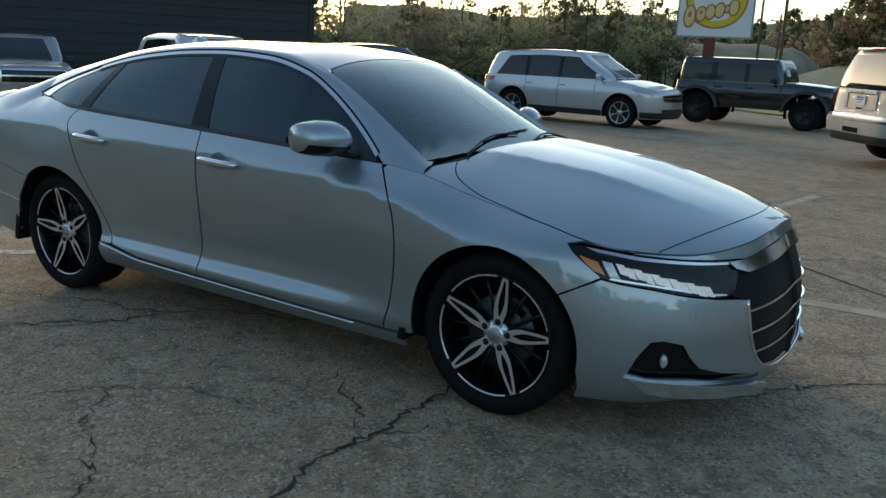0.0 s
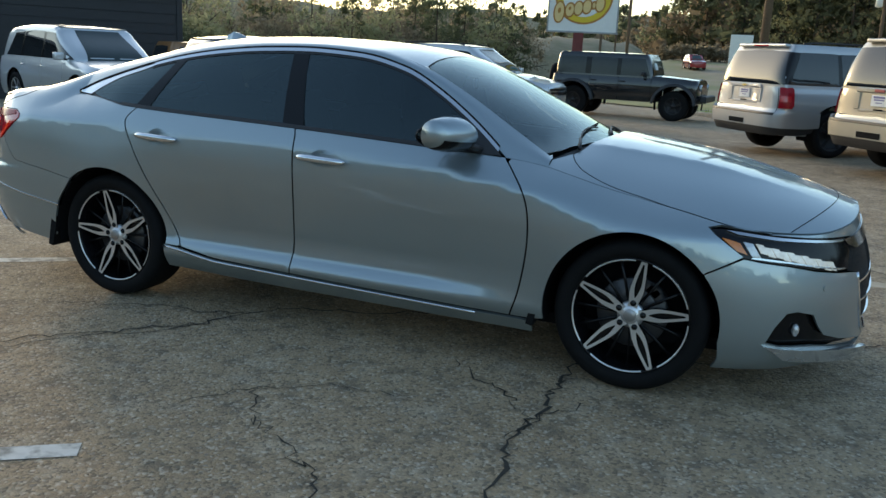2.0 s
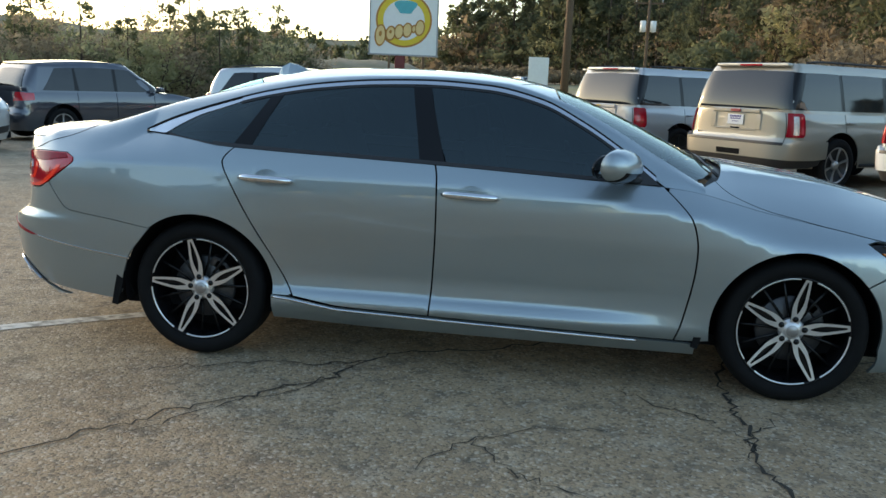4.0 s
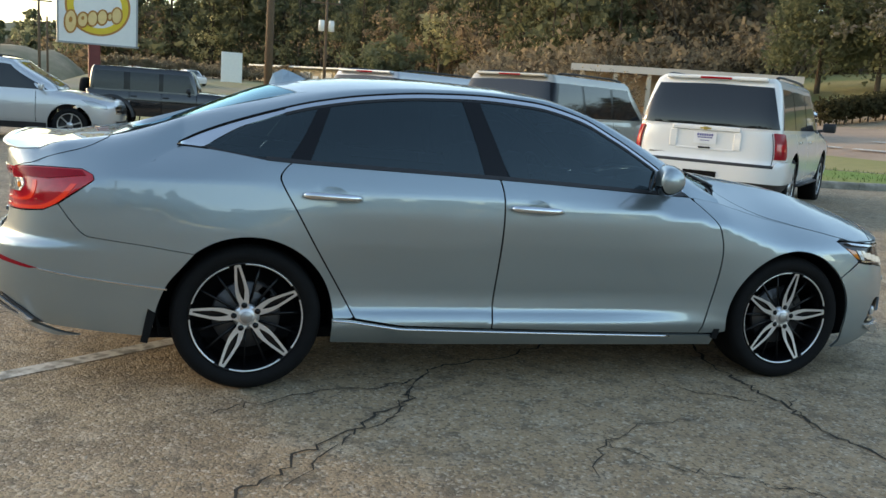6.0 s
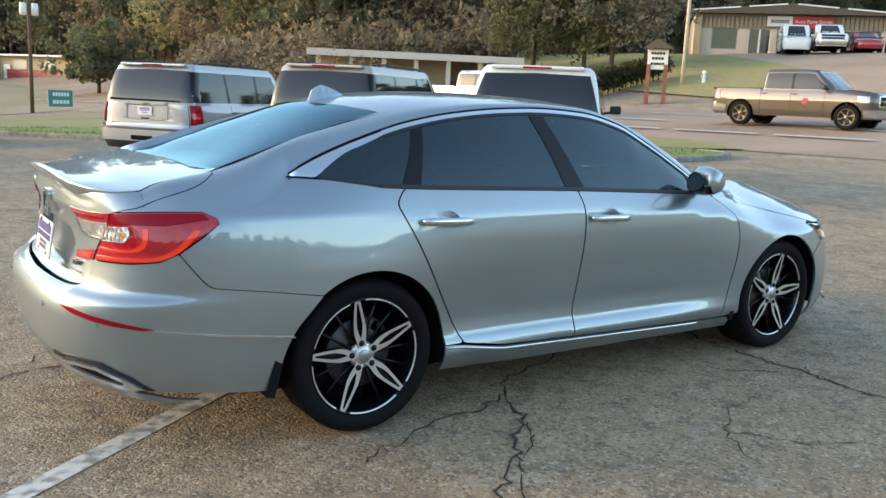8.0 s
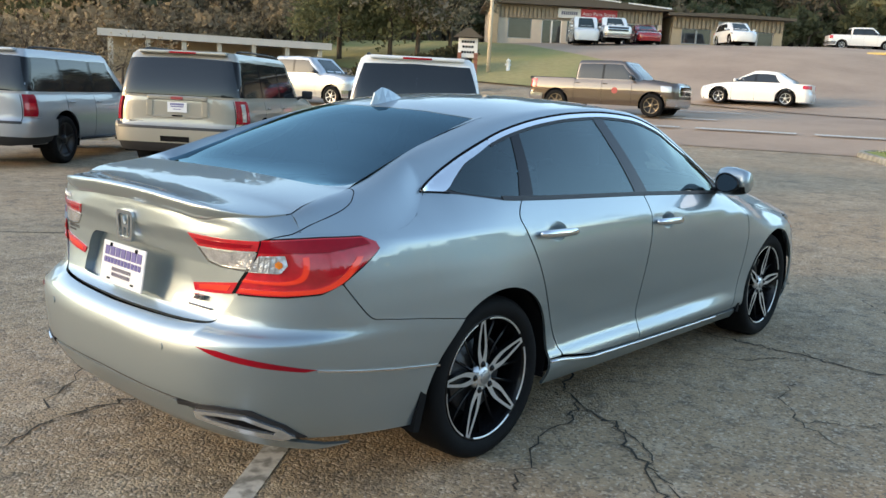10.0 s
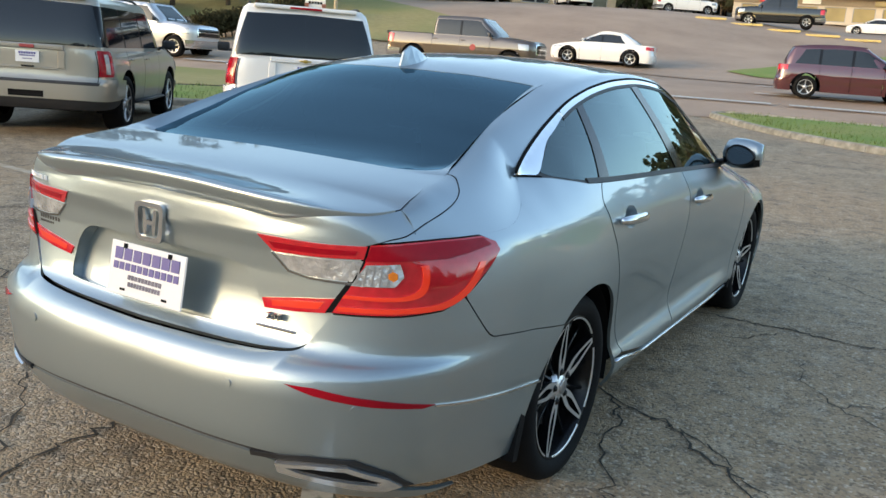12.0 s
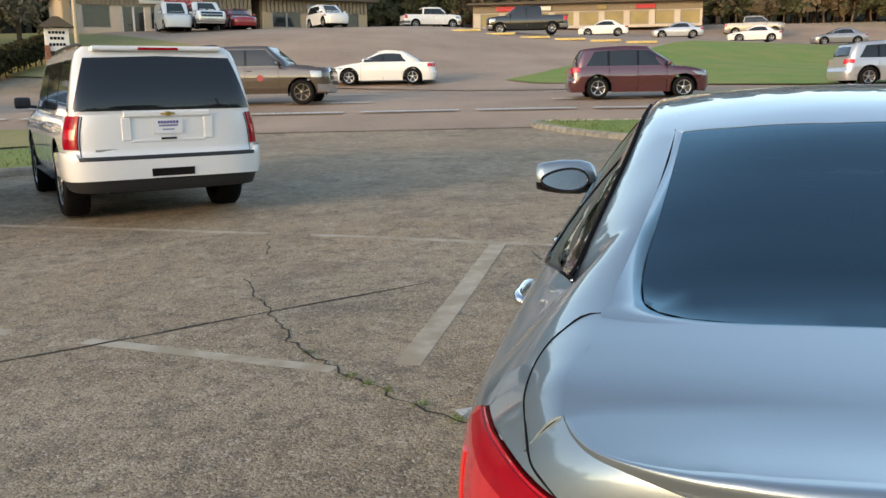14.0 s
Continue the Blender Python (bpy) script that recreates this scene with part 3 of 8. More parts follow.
    lathe("hub_cap", [(r, y(h)) for r, h in ((.001, -.0175), (.026, -.0175), (.0275, -.019), (.0275, -.024))], cap_steel, w, "", 28)
    for k in range(5):
        a = radians(turn + 72 * k)
        lathe("lug_bolt", [(r, y(h)) for r, h in ((.001, -.020), (.008, -.020), (.010, -.024), (.0105, -.038))], gloss_black, w, "", 10, centre=(.056 * math.cos(a), 0, .056 * math.sin(a)))
        lathe("lug_recess", [(r, y(h)) for r, h in ((.001, -.0265), (.0135, -.0265), (.0145, -.032))], rim_black, w, "", 12, centre=(.056 * math.cos(a), 0, .056 * math.sin(a)))
    return w


def lip_fade(s):
    """How far the boot's lip stands out: 1 in the middle, 0 at its ends."""
    u = np.clip((-2.50 - np.asarray(s, float)) / .30, 0, 1)
    return u * u * (3 - 2 * u)


def sedan_lid(s, z):
    """The boot lid: a fold level with the lamps' top, and a hollow between it and the lip."""
    p, n = normal_of(sedan, s, z)
    n = np.where(n[..., :1] > 0, -n, n)
    z_fold = np.interp(s, (-3.2208, -2.83, -2.5), (.940, .957, .962))
    u = np.clip((z - z_fold) / (sedan_top_z(s) - .040 - z_fold), 0, 1)
    w = np.clip((z_fold - z) / .10, 0, 1) * np.clip((z - .655) / .12, 0, 1)
    return p + n * (lip_fade(s) * (-.020 * u - .013 * w))[..., None]


def belt(x, off=0.0):
    return float(sedan_top_z(x)) + off


def build_sedan(m):
    car = thing("silver_sedan", m, "silver metallic four-door sedan with tinted windows, parked on the lot", "car")
    S, R = silver_paint, .03
    g = .004  # half of a panel gap
    fd = smooth_line([(.885, .262), (.915, .36), (.943, .52), (.952, .64), (.945, .74), (.915, .83), (.86, .895), (.80, .951)], per=4)
    bl = smooth_line([(-.262, .296), (-.254, .45), (-.245, .65), (-.243, .82), (-.248, .95), (-.26, 1.006)], per=4)
    rd = smooth_line([(-.935, .352), (-1.02, .50), (-1.12, .67), (-1.21, .83), (-1.275, .945), (-1.285, .985), (-1.262, 1.02), (-1.24, 1.039)], per=4)
    arch_f, arch_r = (1.413, .335, .378), (-1.413, .335, .383)

    def shift(line, d):
        return [(x + d, z) for x, z in line]
    bot = lambda x: float(np.interp(x, (-1.05, -.94, -.71, -.28, .67, .9), (.352, .343, .308, .292, .262, .258)))  # noqa: E731
    for flip in (False, True):
        side = dict(mirror=flip)
        dish = lambda x, z: [(x + .004 + .066 * math.cos(a), z + .004 + .043 * math.sin(a)) for a in np.linspace(0, 2 * math.pi, 28, endpoint=False)]  # noqa: E731
        door_f = panel("front_door", sedan, shift(fd, -g) + top_line(.795, -.25, 40, .001) + shift(bl, g)[::-1] + [(x, bot(x) + g) for x in np.linspace(-.25, .875, 30)], S, car, res=R, holes=[dish(-.085, .878)], depth=.006, **side)
        door_r = panel("rear_door", sedan, shift(bl, -g) + top_line(-.27, -1.235, 40, .001) + shift(rd, g)[::-1] + [(x, bot(x) + g) for x in np.linspace(-.925, -.27, 20)], S, car, res=R, holes=[dish(-1.06, .903)], depth=.006, **side)
        fender = [(.995, .262)] + arc(*arch_f, 190, 39, 40) + [(1.72, .581), (1.869, .653)] + [(1.805, .70), (1.755, .733), (1.722, .758)] + [(1.78, .768), (1.9, .757), (2.0, .747)] \
            + top_line(2.0, .82, 60, .001) + shift(fd, g)[::-1][1:] + [(.895, .262)]
        panel("front_fender", sedan, fender, S, car, res=R, **side)
        quarter = shift(rd, -g) + top_line(-1.25, -1.729, 24, .0) + [(x, float(join_z(x))) for x in np.linspace(-1.74, -2.345, 36)] + smooth_line([(-2.355, .990), (-2.425, .979), (-2.503, .966)]) + [(-2.40, .972), (-2.28, .976), (-2.145, .976), (-2.1, .955), (-2.095, .934)] \
            + [(-2.17, .88), (-2.25, .827)] + smooth_line([(-2.245, .818), (-2.19, .755), (-2.13, .703), (-2.06, .690), (-1.85, .664), (-1.645, .636)]) + arc(*arch_r, 128, -2, 40) + [(-1.03, .345), (-.95, .345)]
        panel("rear_quarter", sedan, quarter, S, car, res=R, **side)
        sill = [(x, bot(x) - .008) for x in np.linspace(-1.035, .93, 60)] + [(.985, .245), (.985, .19), (.6, .19), (-.6, .205), (-1.035, .225)]
        panel("side_sill", sedan, sill, S, car, "silver side skirt", res=R, warp=lambda s, z: .004 + 0 * s, **side)
        strip = [sedan(x, bot(x) - .016) * [1, -1 if flip else 1, 1] + [0, (.006 if flip else -.006), 0] for x in np.linspace(-1.03, .72, 40)]
        tube("sill_trim", strip, .0062, chrome, car, "thin bright sill trim", 8)
        # glass house
        sx = -1 if flip else 1

        def win(poly, name, mat, lift=0.0, label="", depth=.006):
            return panel(name, sedan_side, poly, mat, car, label, res=.05, lift=lift, depth=depth, **side)
        up = lambda a, b, n=24, d=.014: [(x, float(rail_z(x)) - d) for x in np.linspace(a, b, n)]  # noqa: E731
        lo = lambda a, b, n=24, d=.012: [(x, float(sedan_top_z(x)) + d) for x in np.linspace(a, b, n)]  # noqa: E731
        win(lo(-.21, .665) + up(.665, -.345 + .02, 30) + [(-.305, 1.30), (-.26, 1.14)], "front_side_window", tint_glass, label="dark tinted side glass")
        win(lo(-1.165, -.335) + [(-.36, 1.15), (-.405, 1.34)] + up(-.415, -1.05, 24) + [(-1.08, 1.24)], "rear_side_window", tint_glass, label="dark tinted side glass")
        win([(-1.605, 1.098), (-1.56, 1.084), (-1.47, 1.070), (-1.34, 1.056), (-1.25, 1.054)] + [(-1.18, 1.16), (-1.10, 1.286)] + up(-1.12, -1.36, 20) + [(-1.46, 1.178), (-1.55, 1.128), (-1.59, 1.104)], "quarter_window", tint_glass, label="dark fixed quarter glass")
        win([(-.335, belt(-.335, .004)), (-.215, belt(-.215, .004)), (-.262, 1.16), (-.31, 1.31), (-.325, float(rail_z(-.325)) - .010), (-.415, float(rail_z(-.415)) - .010), (-.365, 1.16)], "b_pillar", gloss_black, .003)
        win([(-1.252, belt(-1.252, .004)), (-1.16, belt(-1.16, .004)), (-1.075, 1.24), (-1.045, float(rail_z(-1.045)) - .010), (-1.105, float(rail_z(-1.105)) - .010), (-1.18, 1.16)], "c_pillar_cover", gloss_black, .003)
        win([(.66, belt(.66, .006)), (.775, belt(.775, .002)), (.66, float(rail_z(.66)) - .006), (.62, float(rail_z(.62)) - .008)], "mirror_triangle", black_plastic, .004)
        band = lo(-1.35, .74, 50, .014)
        win([(x, z - .014) for x, z in band] + [(x, z + .002) for x, z in band[::-1]], "belt_seal", black_plastic, .004)
        for nm, off, hw, mt, lf in (("window_seal", -.016, .006, black_plastic, .003), ("window_trim", -.003, .009, chrome, .006), ("window_gap", .009, .004, dark_void, .007)):
            r = [(x, float(rail_z(x)) + off) for x in np.linspace(-1.725 if nm == "window_gap" else -1.26, .755, 90)]
            win([(x, z - hw) for x, z in r] + [(x, z + hw) for x, z in r[::-1]], nm, mt, lf, "bright chrome window moulding" if mt is chrome else "", .008)
        lowz = [(x, float(base_z(x)) + .006) for x in np.linspace(-1.729, -1.63, 9)]
        rise = smooth_line([(-1.615, 1.090), (-1.588, 1.106), (-1.55, 1.131), (-1.46, 1.181), (-1.36, float(rail_z(-1.36)) - .018), (-1.25, float(rail_z(-1.25)) - .011)], per=5)
        rim_ = [(x, float(rail_z(x)) + .006) for x in np.linspace(-1.25, -1.729, 30)]
        panel("window_wedge", sedan_side, lowz + rise + rim_, chrome, car, "bright chrome wedge behind the quarter glass", res=.016, lift=.003, depth=.004, **side)
        tube("wedge_gap", [sedan_side(x, float(base_z(x)) + .003) * [1, sx, 1] for x in np.linspace(-1.73, -1.60, 10)], .003, dark_void, car, "", 6)
        win([(x, float(base_z(x)) - .004) for x in np.linspace(-1.64, -1.2, 30)] + [(-1.2, 1.06), (-1.30, 1.062), (-1.42, 1.074), (-1.55, 1.10), (-1.46, 1.165), (-1.34, float(rail_z(-1.34)) - .004)]
            + [(x, float(rail_z(x)) - .002) for x in np.linspace(-1.36, -1.64, 16)], "window_surround", black_plastic, -.001, "black surround of the quarter glass")
        # pillars and roof edge
        panel("roof_side", sedan_pillar, [(x, .0) for x in np.linspace(-2.35, .985, 90)] + [(x, 1.0) for x in np.linspace(.985, -2.35, 90)], S, car, res=.04, depth=.004, **side)
        # door handles with dark recess
        for x, z, own in ((-1.06, .903, door_r), (-.085, .878, door_f)):
            c = sedan(x, z)
            n = normal_of(sedan, np.array([x]), np.array([z]))[1][0]
            n = n if n[1] < 0 else -n
            panel("handle_recess", sedan, dish(x, z), S, own, res=.010, depth=.0, lift=-.001,
                  warp=lambda s, zz, x=x, z=z: -.052 * np.clip(1 - (((s - x - .004) / .066) ** 2 + ((zz - z - .004) / .043) ** 2), 0, 1) ** .5, **side)
            pts = [sedan(x + u, z - .004 * u / .13) + n * (.008 + .024 * (1 - (abs(u) / .135) ** 4)) for u in np.linspace(-.132, .132, 15)]
            pts = [p * [1, sx, 1] for p in pts]
            tube("door_handle", pts, [.010 + .006 * (1 - (abs(u) / .132) ** 6) for u in np.linspace(-.132, .132, 15)], chrome, own, "bright door handle", 12, flat=1.1)
        # mirror
        mir = new("wing_mirror")
        mir.parent = car
        vs, fs = [], []
        for i, (t, sc) in enumerate(((0, .05), (.04, .6), (.12, .86), (.3, 1), (.6, .98), (.85, .86), (1, .72))):
            yy = -(.835 + (.265 if flip else .21) * t)
            for j in range(20):
                a = 2 * math.pi * j / 20
                px = .60 - .075 * t + (.105 * math.cos(a) if math.cos(a) > 0 else .055 * math.cos(a)) * (sc if t > .2 else .35 + .6 * sc)
                pz = 1.044 + .083 * math.sin(a) * sc * (1.0 if math.sin(a) > 0 else .9) + .008 * t
                vs.append((px, yy * sx, pz))
        for i in range(6):
            for j in range(20):
                q = (i * 20 + j, i * 20 + (j + 1) % 20, (i + 1) * 20 + (j + 1) % 20, (i + 1) * 20 + j)
                fs.append(q if flip else q[::-1])
        fs.append(tuple(range(120, 140)) if flip else tuple(range(120, 140))[::-1])
        shell = raw("mirror_shell", vs, fs, S, mir, "silver mirror housing")
        shell.data.materials.append(gloss_black)
        for pl in shell.data.polygons:
            if pl.center.z < 1.034:
                pl.material_index = 1
        out = []
        for j in range(20):
            a = 2 * math.pi * j / 20
            tt = .5 + .5 * math.cos(a)
            zz = .060 * math.sin(a) * (1.0 - .38 * tt)
            out.append((.520 - .065 * tt + .16 * zz, -(.868 + (.205 if flip else .155) * tt) * sx, 1.046 + zz))
        raw("mirror_glass", out, [tuple(range(20)) if not flip else tuple(range(20))[::-1]], mirror_mat, mir, "mirror glass", False)
        tube("mirror_bezel", out, .006, gloss_black, mir, "black mirror rim", 6, True, up=(1, 0, 0))
        tube("mirror_arm", [(.66, -.80 * sx, .985), (.645, -.835 * sx, .995), (.62, -.88 * sx, 1.015)], [.035, .03, .022], black_plastic, mir, "", 10, flat=.55)
        # lamps
        head = new("headlamp")
        head.parent = car
        hp = [(1.722, .755), (1.785, .757), (1.9, .748), (2.02, .738), (2.2, .728), (2.43, .722), (2.445, .67), (2.40, .60), (2.309, .595), (2.19, .607), (2.066, .627), (1.94, .640), (1.876, .650), (1.806, .697), (1.755, .731)]
        panel("lamp_housing", sedan, hp, gloss_black, head, "dark headlamp housing", res=.03, lift=-.006, depth=.01, **side)
        panel("turn_lens", sedan, [(1.785, .724), (1.86, .707), (1.888, .662), (1.845, .675)], amber_lens, head, "amber turn lens", res=.02, lift=.001, **side)
        panel("turn_reflector", sedan, [(1.875, .712), (1.915, .707), (1.945, .652), (1.905, .658)], clear_lens, head, "clear reflector", res=.02, lift=.0, **side)
        for i in range(11):
            a, b = 1.93 + .033 * i, 1.93 + .033 * i + .027
            z0 = .708 - .0068 * i - .004 * (i % 2)
            panel("led_cell", sedan, [(a - .002, z0 - .001), (b + .002, z0 - .005), (b + .018, z0 - .042), (a + .016, z0 - .036)], lamp_white, head, "lit white diode cell" if i == 0 else "", res=.03, lift=.002, **side)
        panel("lamp_brow", sedan, [(1.80, .750), (2.02, .733), (2.25, .722), (2.40, .716), (2.40, .708), (2.25, .712), (2.02, .722), (1.85, .737)], satin_chrome, head, "bright strip along the lamp", res=.03, lift=.003, **side)
        panel("lamp_keel", sedan, [(1.90, .648), (2.07, .634), (2.31, .602), (2.36, .600), (2.36, .606), (2.31, .609), (2.07, .641), (1.91, .655)], satin_chrome, head, "", res=.03, lift=.002, **side)

        tail = new("tail_lamp")
        tail.parent = car
        panel("outer_lens", sedan, [(-2.503, .962), (-2.40, .967), (-2.28, .971), (-2.145, .971), (-2.103, .954), (-2.099, .934), (-2.17, .887), (-2.256, .832), (-2.326, .799), (-2.45, .787), (-2.632, .781), (-2.605, .825), (-2.545, .905)],
              red_lens, tail, "glossy red tail lens", res=.03, lift=.004, **side)
        panel("inner_upper_lens", sedan_lid, [(-2.512, .959), (-2.65, .956), (-2.83, .955), (-2.797, .913), (-2.65, .920), (-2.537, .926)], red_lens, tail, "red brake strip", res=.03, lift=.004, **side)
        panel("reverse_lens", sedan_lid, [(-2.540, .921), (-2.65, .915), (-2.794, .908), (-2.758, .872), (-2.70, .864), (-2.580, .866)], clear_lens, tail, "clear reversing lens", res=.02, lift=.003, **side)
        panel("inner_lower_lens", sedan_lid, [(-2.622, .818), (-2.72, .803), (-2.841, .782), (-2.829, .757), (-2.74, .764), (-2.650, .776)], red_lens, tail, "red lower strip", res=.03, lift=.004, **side)
        panel("clear_insert", sedan, [(-2.535, .912), (-2.443, .917), (-2.440, .885), (-2.468, .860), (-2.582, .857), (-2.556, .89)], clear_lens, tail, "clear insert in the red lens", res=.02, lift=.008, **side)
        panel("lens_frame", sedan_lid, [(-2.568, .864), (-2.70, .862), (-2.758, .870), (-2.80, .910), (-2.806, .910), (-2.762, .865), (-2.70, .856), (-2.572, .857)], dark_chrome, tail, "dark edge under the reversing lens", res=.02, lift=.004, **side)
        for k in range(5):
            a = -2.470 - .020 * k
            panel("reflector_rib", sedan, [(a, .911), (a - .004, .911), (a - .020, .862), (a - .016, .862)], lens_shadow, tail, "", res=.02, lift=.0095, depth=.001, **side)
        panel("bulb_glow", sedan, [(-2.456, .893), (-2.468, .899), (-2.482, .892), (-2.482, .880), (-2.47, .874), (-2.458, .880)], amber_lens, tail, "amber bulb behind the clear insert", res=.01, lift=.0105, depth=.002, **side)
        panel("lamp_seam", sedan, [(-2.503, .961), (-2.545, .905), (-2.605, .825), (-2.632, .781), (-2.652, .778), (-2.622, .825), (-2.560, .905), (-2.514, .961)], dark_void, tail, "", res=.02, lift=.0005, depth=0, **side)
        panel("strip_shade", sedan_lid, [(-2.545, .946), (-2.65, .944), (-2.80, .942), (-2.787, .924), (-2.65, .929), (-2.556, .935)], deep_red, tail, "darker diode band in the brake strip", res=.02, lift=.0055, depth=.001, **side)
        panel("strip_glow", sedan_lid, [(-2.655, .804), (-2.72, .795), (-2.81, .781), (-2.805, .766), (-2.74, .774), (-2.672, .783)], lamp_red, tail, "", res=.02, lift=.006, depth=.002, **side)
        gp = smooth_line([(-2.600, .832), (-2.47, .834), (-2.41, .848), (-2.39, .874), (-2.385, .912)], per=5)
        gq = smooth_line([(-2.606, .823), (-2.46, .824), (-2.395, .837), (-2.37, .870), (-2.362, .914)], per=5)
        panel("light_guide", sedan, gp + gq[::-1], lamp_red, tail, "red-orange guide, its sun glow put in as emission", res=.015, lift=.007, depth=.003, **side)
        gp = smooth_line([(-2.615, .800), (-2.44, .806), (-2.33, .818), (-2.255, .855), (-2.195, .912)], per=5)
        gq = smooth_line([(-2.62, .788), (-2.43, .793), (-2.315, .805), (-2.232, .847), (-2.172, .912)], per=5)
        panel("light_guide", sedan, gp + gq[::-1], lamp_red, tail, "", res=.015, lift=.007, depth=.003, **side)
        panel("lens_shade", sedan, [(-2.503, .958), (-2.40, .963), (-2.28, .966), (-2.145, .966), (-2.13, .948), (-2.3, .926), (-2.535, .922)], deep_red, tail, "deep red upper lens band", res=.02, lift=.0075, depth=.003, **side)
        # bumper fittings
        panel("rear_reflector", sedan, [(-2.676, .613), (-2.60, .611), (-2.45, .585), (-2.27, .549), (-2.31, .545), (-2.45, .565), (-2.60, .592)], deep_red, car, "slim red bumper reflector", res=.02, lift=.003, **side)
        ln = [(-2.27, .549), (-2.1, .523), (-1.9, .495), (-1.757, .478)]
        panel("bumper_trim", sedan, ln + [(a, b - .007) for a, b in ln[::-1]], satin_chrome, car, "thin bright bumper line", res=.02, lift=.004, **side)
        for a, b in ((-2.49, .556), (-2.83, .583), (2.231, .531)):
            panel("parking_sensor", sedan, [(a + .013 * math.cos(t), b + .013 * math.sin(t)) for t in np.linspace(0, 2 * math.pi, 14, endpoint=False)], S, car, "", res=.012, lift=.003, **side)
        tip = [(-2.69, .392), (-2.60, .40), (-2.50, .395), (-2.40, .345), (-2.365, .312), (-2.42, .298), (-2.52, .325), (-2.64, .352), (-2.69, .362)]
        panel("exhaust_finisher", sedan, tip, exhaust_chrome, car, "chrome exhaust finisher", res=.02, lift=.012, depth=.03, holes=[[(-2.665, .383), (-2.59, .388), (-2.51, .382), (-2.42, .338), (-2.43, .326), (-2.52, .346), (-2.63, .368)]], **side)
        panel("exhaust_mouth", sedan, [(-2.67, .387), (-2.60, .392), (-2.50, .387), (-2.41, .340), (-2.425, .322), (-2.52, .342), (-2.64, .362)], dark_void, car, "", res=.03, lift=.002, depth=0, **side)
        panel("exhaust_surround", sedan, [(-2.76, .41), (-2.60, .420), (-2.48, .412), (-2.38, .355), (-2.33, .300), (-2.365, .30), (-2.40, .350), (-2.5, .402), (-2.6, .407), (-2.76, .395)], black_plastic, car, "", res=.02, lift=.004, **side)
        # mud flaps
        for x0, lean, z1 in ((-1.808, -.042, .455), (1.018, -.038, .43)):
            bm = bmesh.new()
            m2 = Matrix(((1, 0, 0, x0), (0, 0, -1, -.884), (0, 1, 0, 0), (0, 0, 0, 1))) if not flip else Matrix(((1, 0, 0, x0), (0, 0, -1, .884), (0, 1, 0, 0), (0, 0, 0, 1)))
            o = [(-.012, z1), (lean * .6 - .012, .34), (lean - .016, .235), (lean + .014, .228), (lean * .5 + .022, .34), (.022, z1)]
            prism(bm, o, (-.20 if not flip else .20), m2)
            part("mud_flap", bm, rubber, car, "black mud flap")
        for (cx, cz, r), nm in ((arch_f, "front_wheel"), (arch_r, "rear_wheel")):
            prof = arc(0, 0, r + .004, -12, 192, 36)
            v, f = [], []
            for a, b in prof:
                v += [(cx + a, -.865 * sx, cz + b), (cx + a, -.60 * sx, cz + b)]
            for i in range(len(prof) - 1):
                f.append((2 * i, 2 * i + 2, 2 * i + 3, 2 * i + 1))
            raw("wheel_liner", v, f, dark_void, car, "")
            raw("wheel_liner", [(cx + a, -.60 * sx, cz + b) for a, b in arc(0, 0, r + .05, -16, 196, 24)], [tuple(range(24))], dark_void, car, "", False)
            double_spoke_wheel(nm, car, (1.415 if cx > 0 else -1.415, -.868 * sx, .3355), (8 if cx > 0 else 29) if not flip else (40 if cx > 0 else 12), -1 if not flip else 1)
        sh = [(.985, .2)] + arc(arch_f[0], arch_f[1], .40, 190, -10, 30) + [(1.85, .2), (2.2, .2), (2.9, .24), (2.95, .8)] + top_line(2.9, -3.15, 90, .03) + [(-3.15, .42), (-2.4, .33), (-1.86, .3)] \
            + arc(arch_r[0], arch_r[1], .405, 190, -10, 30) + [(-.95, .23)]
        panel("inner_shell", sedan, sh, dark_void, car, res=.08, depth=0, lift=-.06, **side)
    # panels across the whole width
    rb = smooth_line([(-1.648, .633), (-1.85, .661), (-2.06, .687), (-2.133, .700), (-2.193, .752), (-2.249, .816), (-2.260, .823)]) + [(-2.33, .793), (-2.45, .781), (-2.63, .775)] \
        + smooth_line([(-2.636, .771), (-2.668, .722), (-2.70, .678), (-2.76, .664), (-2.9, .659), (-3.2208, .655)]) + [(-3.2208, .43), (-3.0, .427), (-2.76, .418), (-2.60, .412), (-2.49, .405), (-2.39, .348), (-2.34, .295), (-2.2, .285), (-1.878, .256)] \
        + smooth_line([(-1.835, .30), (-1.80, .40), (-1.755, .50), (-1.70, .57)])
    panel("rear_bumper", sedan, rb, S, car, "silver rear bumper", res=R, both=True)
    low = [(-3.2208, .415), (-3.0, .412), (-2.78, .405), (-2.70, .39), (-2.67, .34), (-2.40, .28), (-2.30, .255), (-2.2, .25), (-2.35, .235), (-2.7, .27), (-3.0, .30), (-3.2208, .305)]
    panel("rear_valance", sedan, low, S, car, "silver lower valance", res=R, lift=.0, both=True)
    panel("valance_gap", sedan, [(-3.2208, .432), (-2.95, .428), (-2.74, .415), (-2.74, .398), (-2.95, .408), (-3.2208, .412)], black_plastic, car, "black strip across the bumper", res=R, lift=-.006, both=True)
    tf = smooth_line([(-2.345, .992), (-2.42, .977), (-2.507, .959), (-2.555, .90), (-2.612, .815), (-2.658, .725), (-2.703, .683), (-2.77, .671), (-2.9, .666), (-3.2208, .662)], per=5)
    rec = smooth_line([(-3.2208, .868), (-3.00, .866), (-2.915, .858), (-2.868, .815), (-2.850, .76), (-2.855, .712), (-2.90, .696), (-3.2208, .690)], per=4)
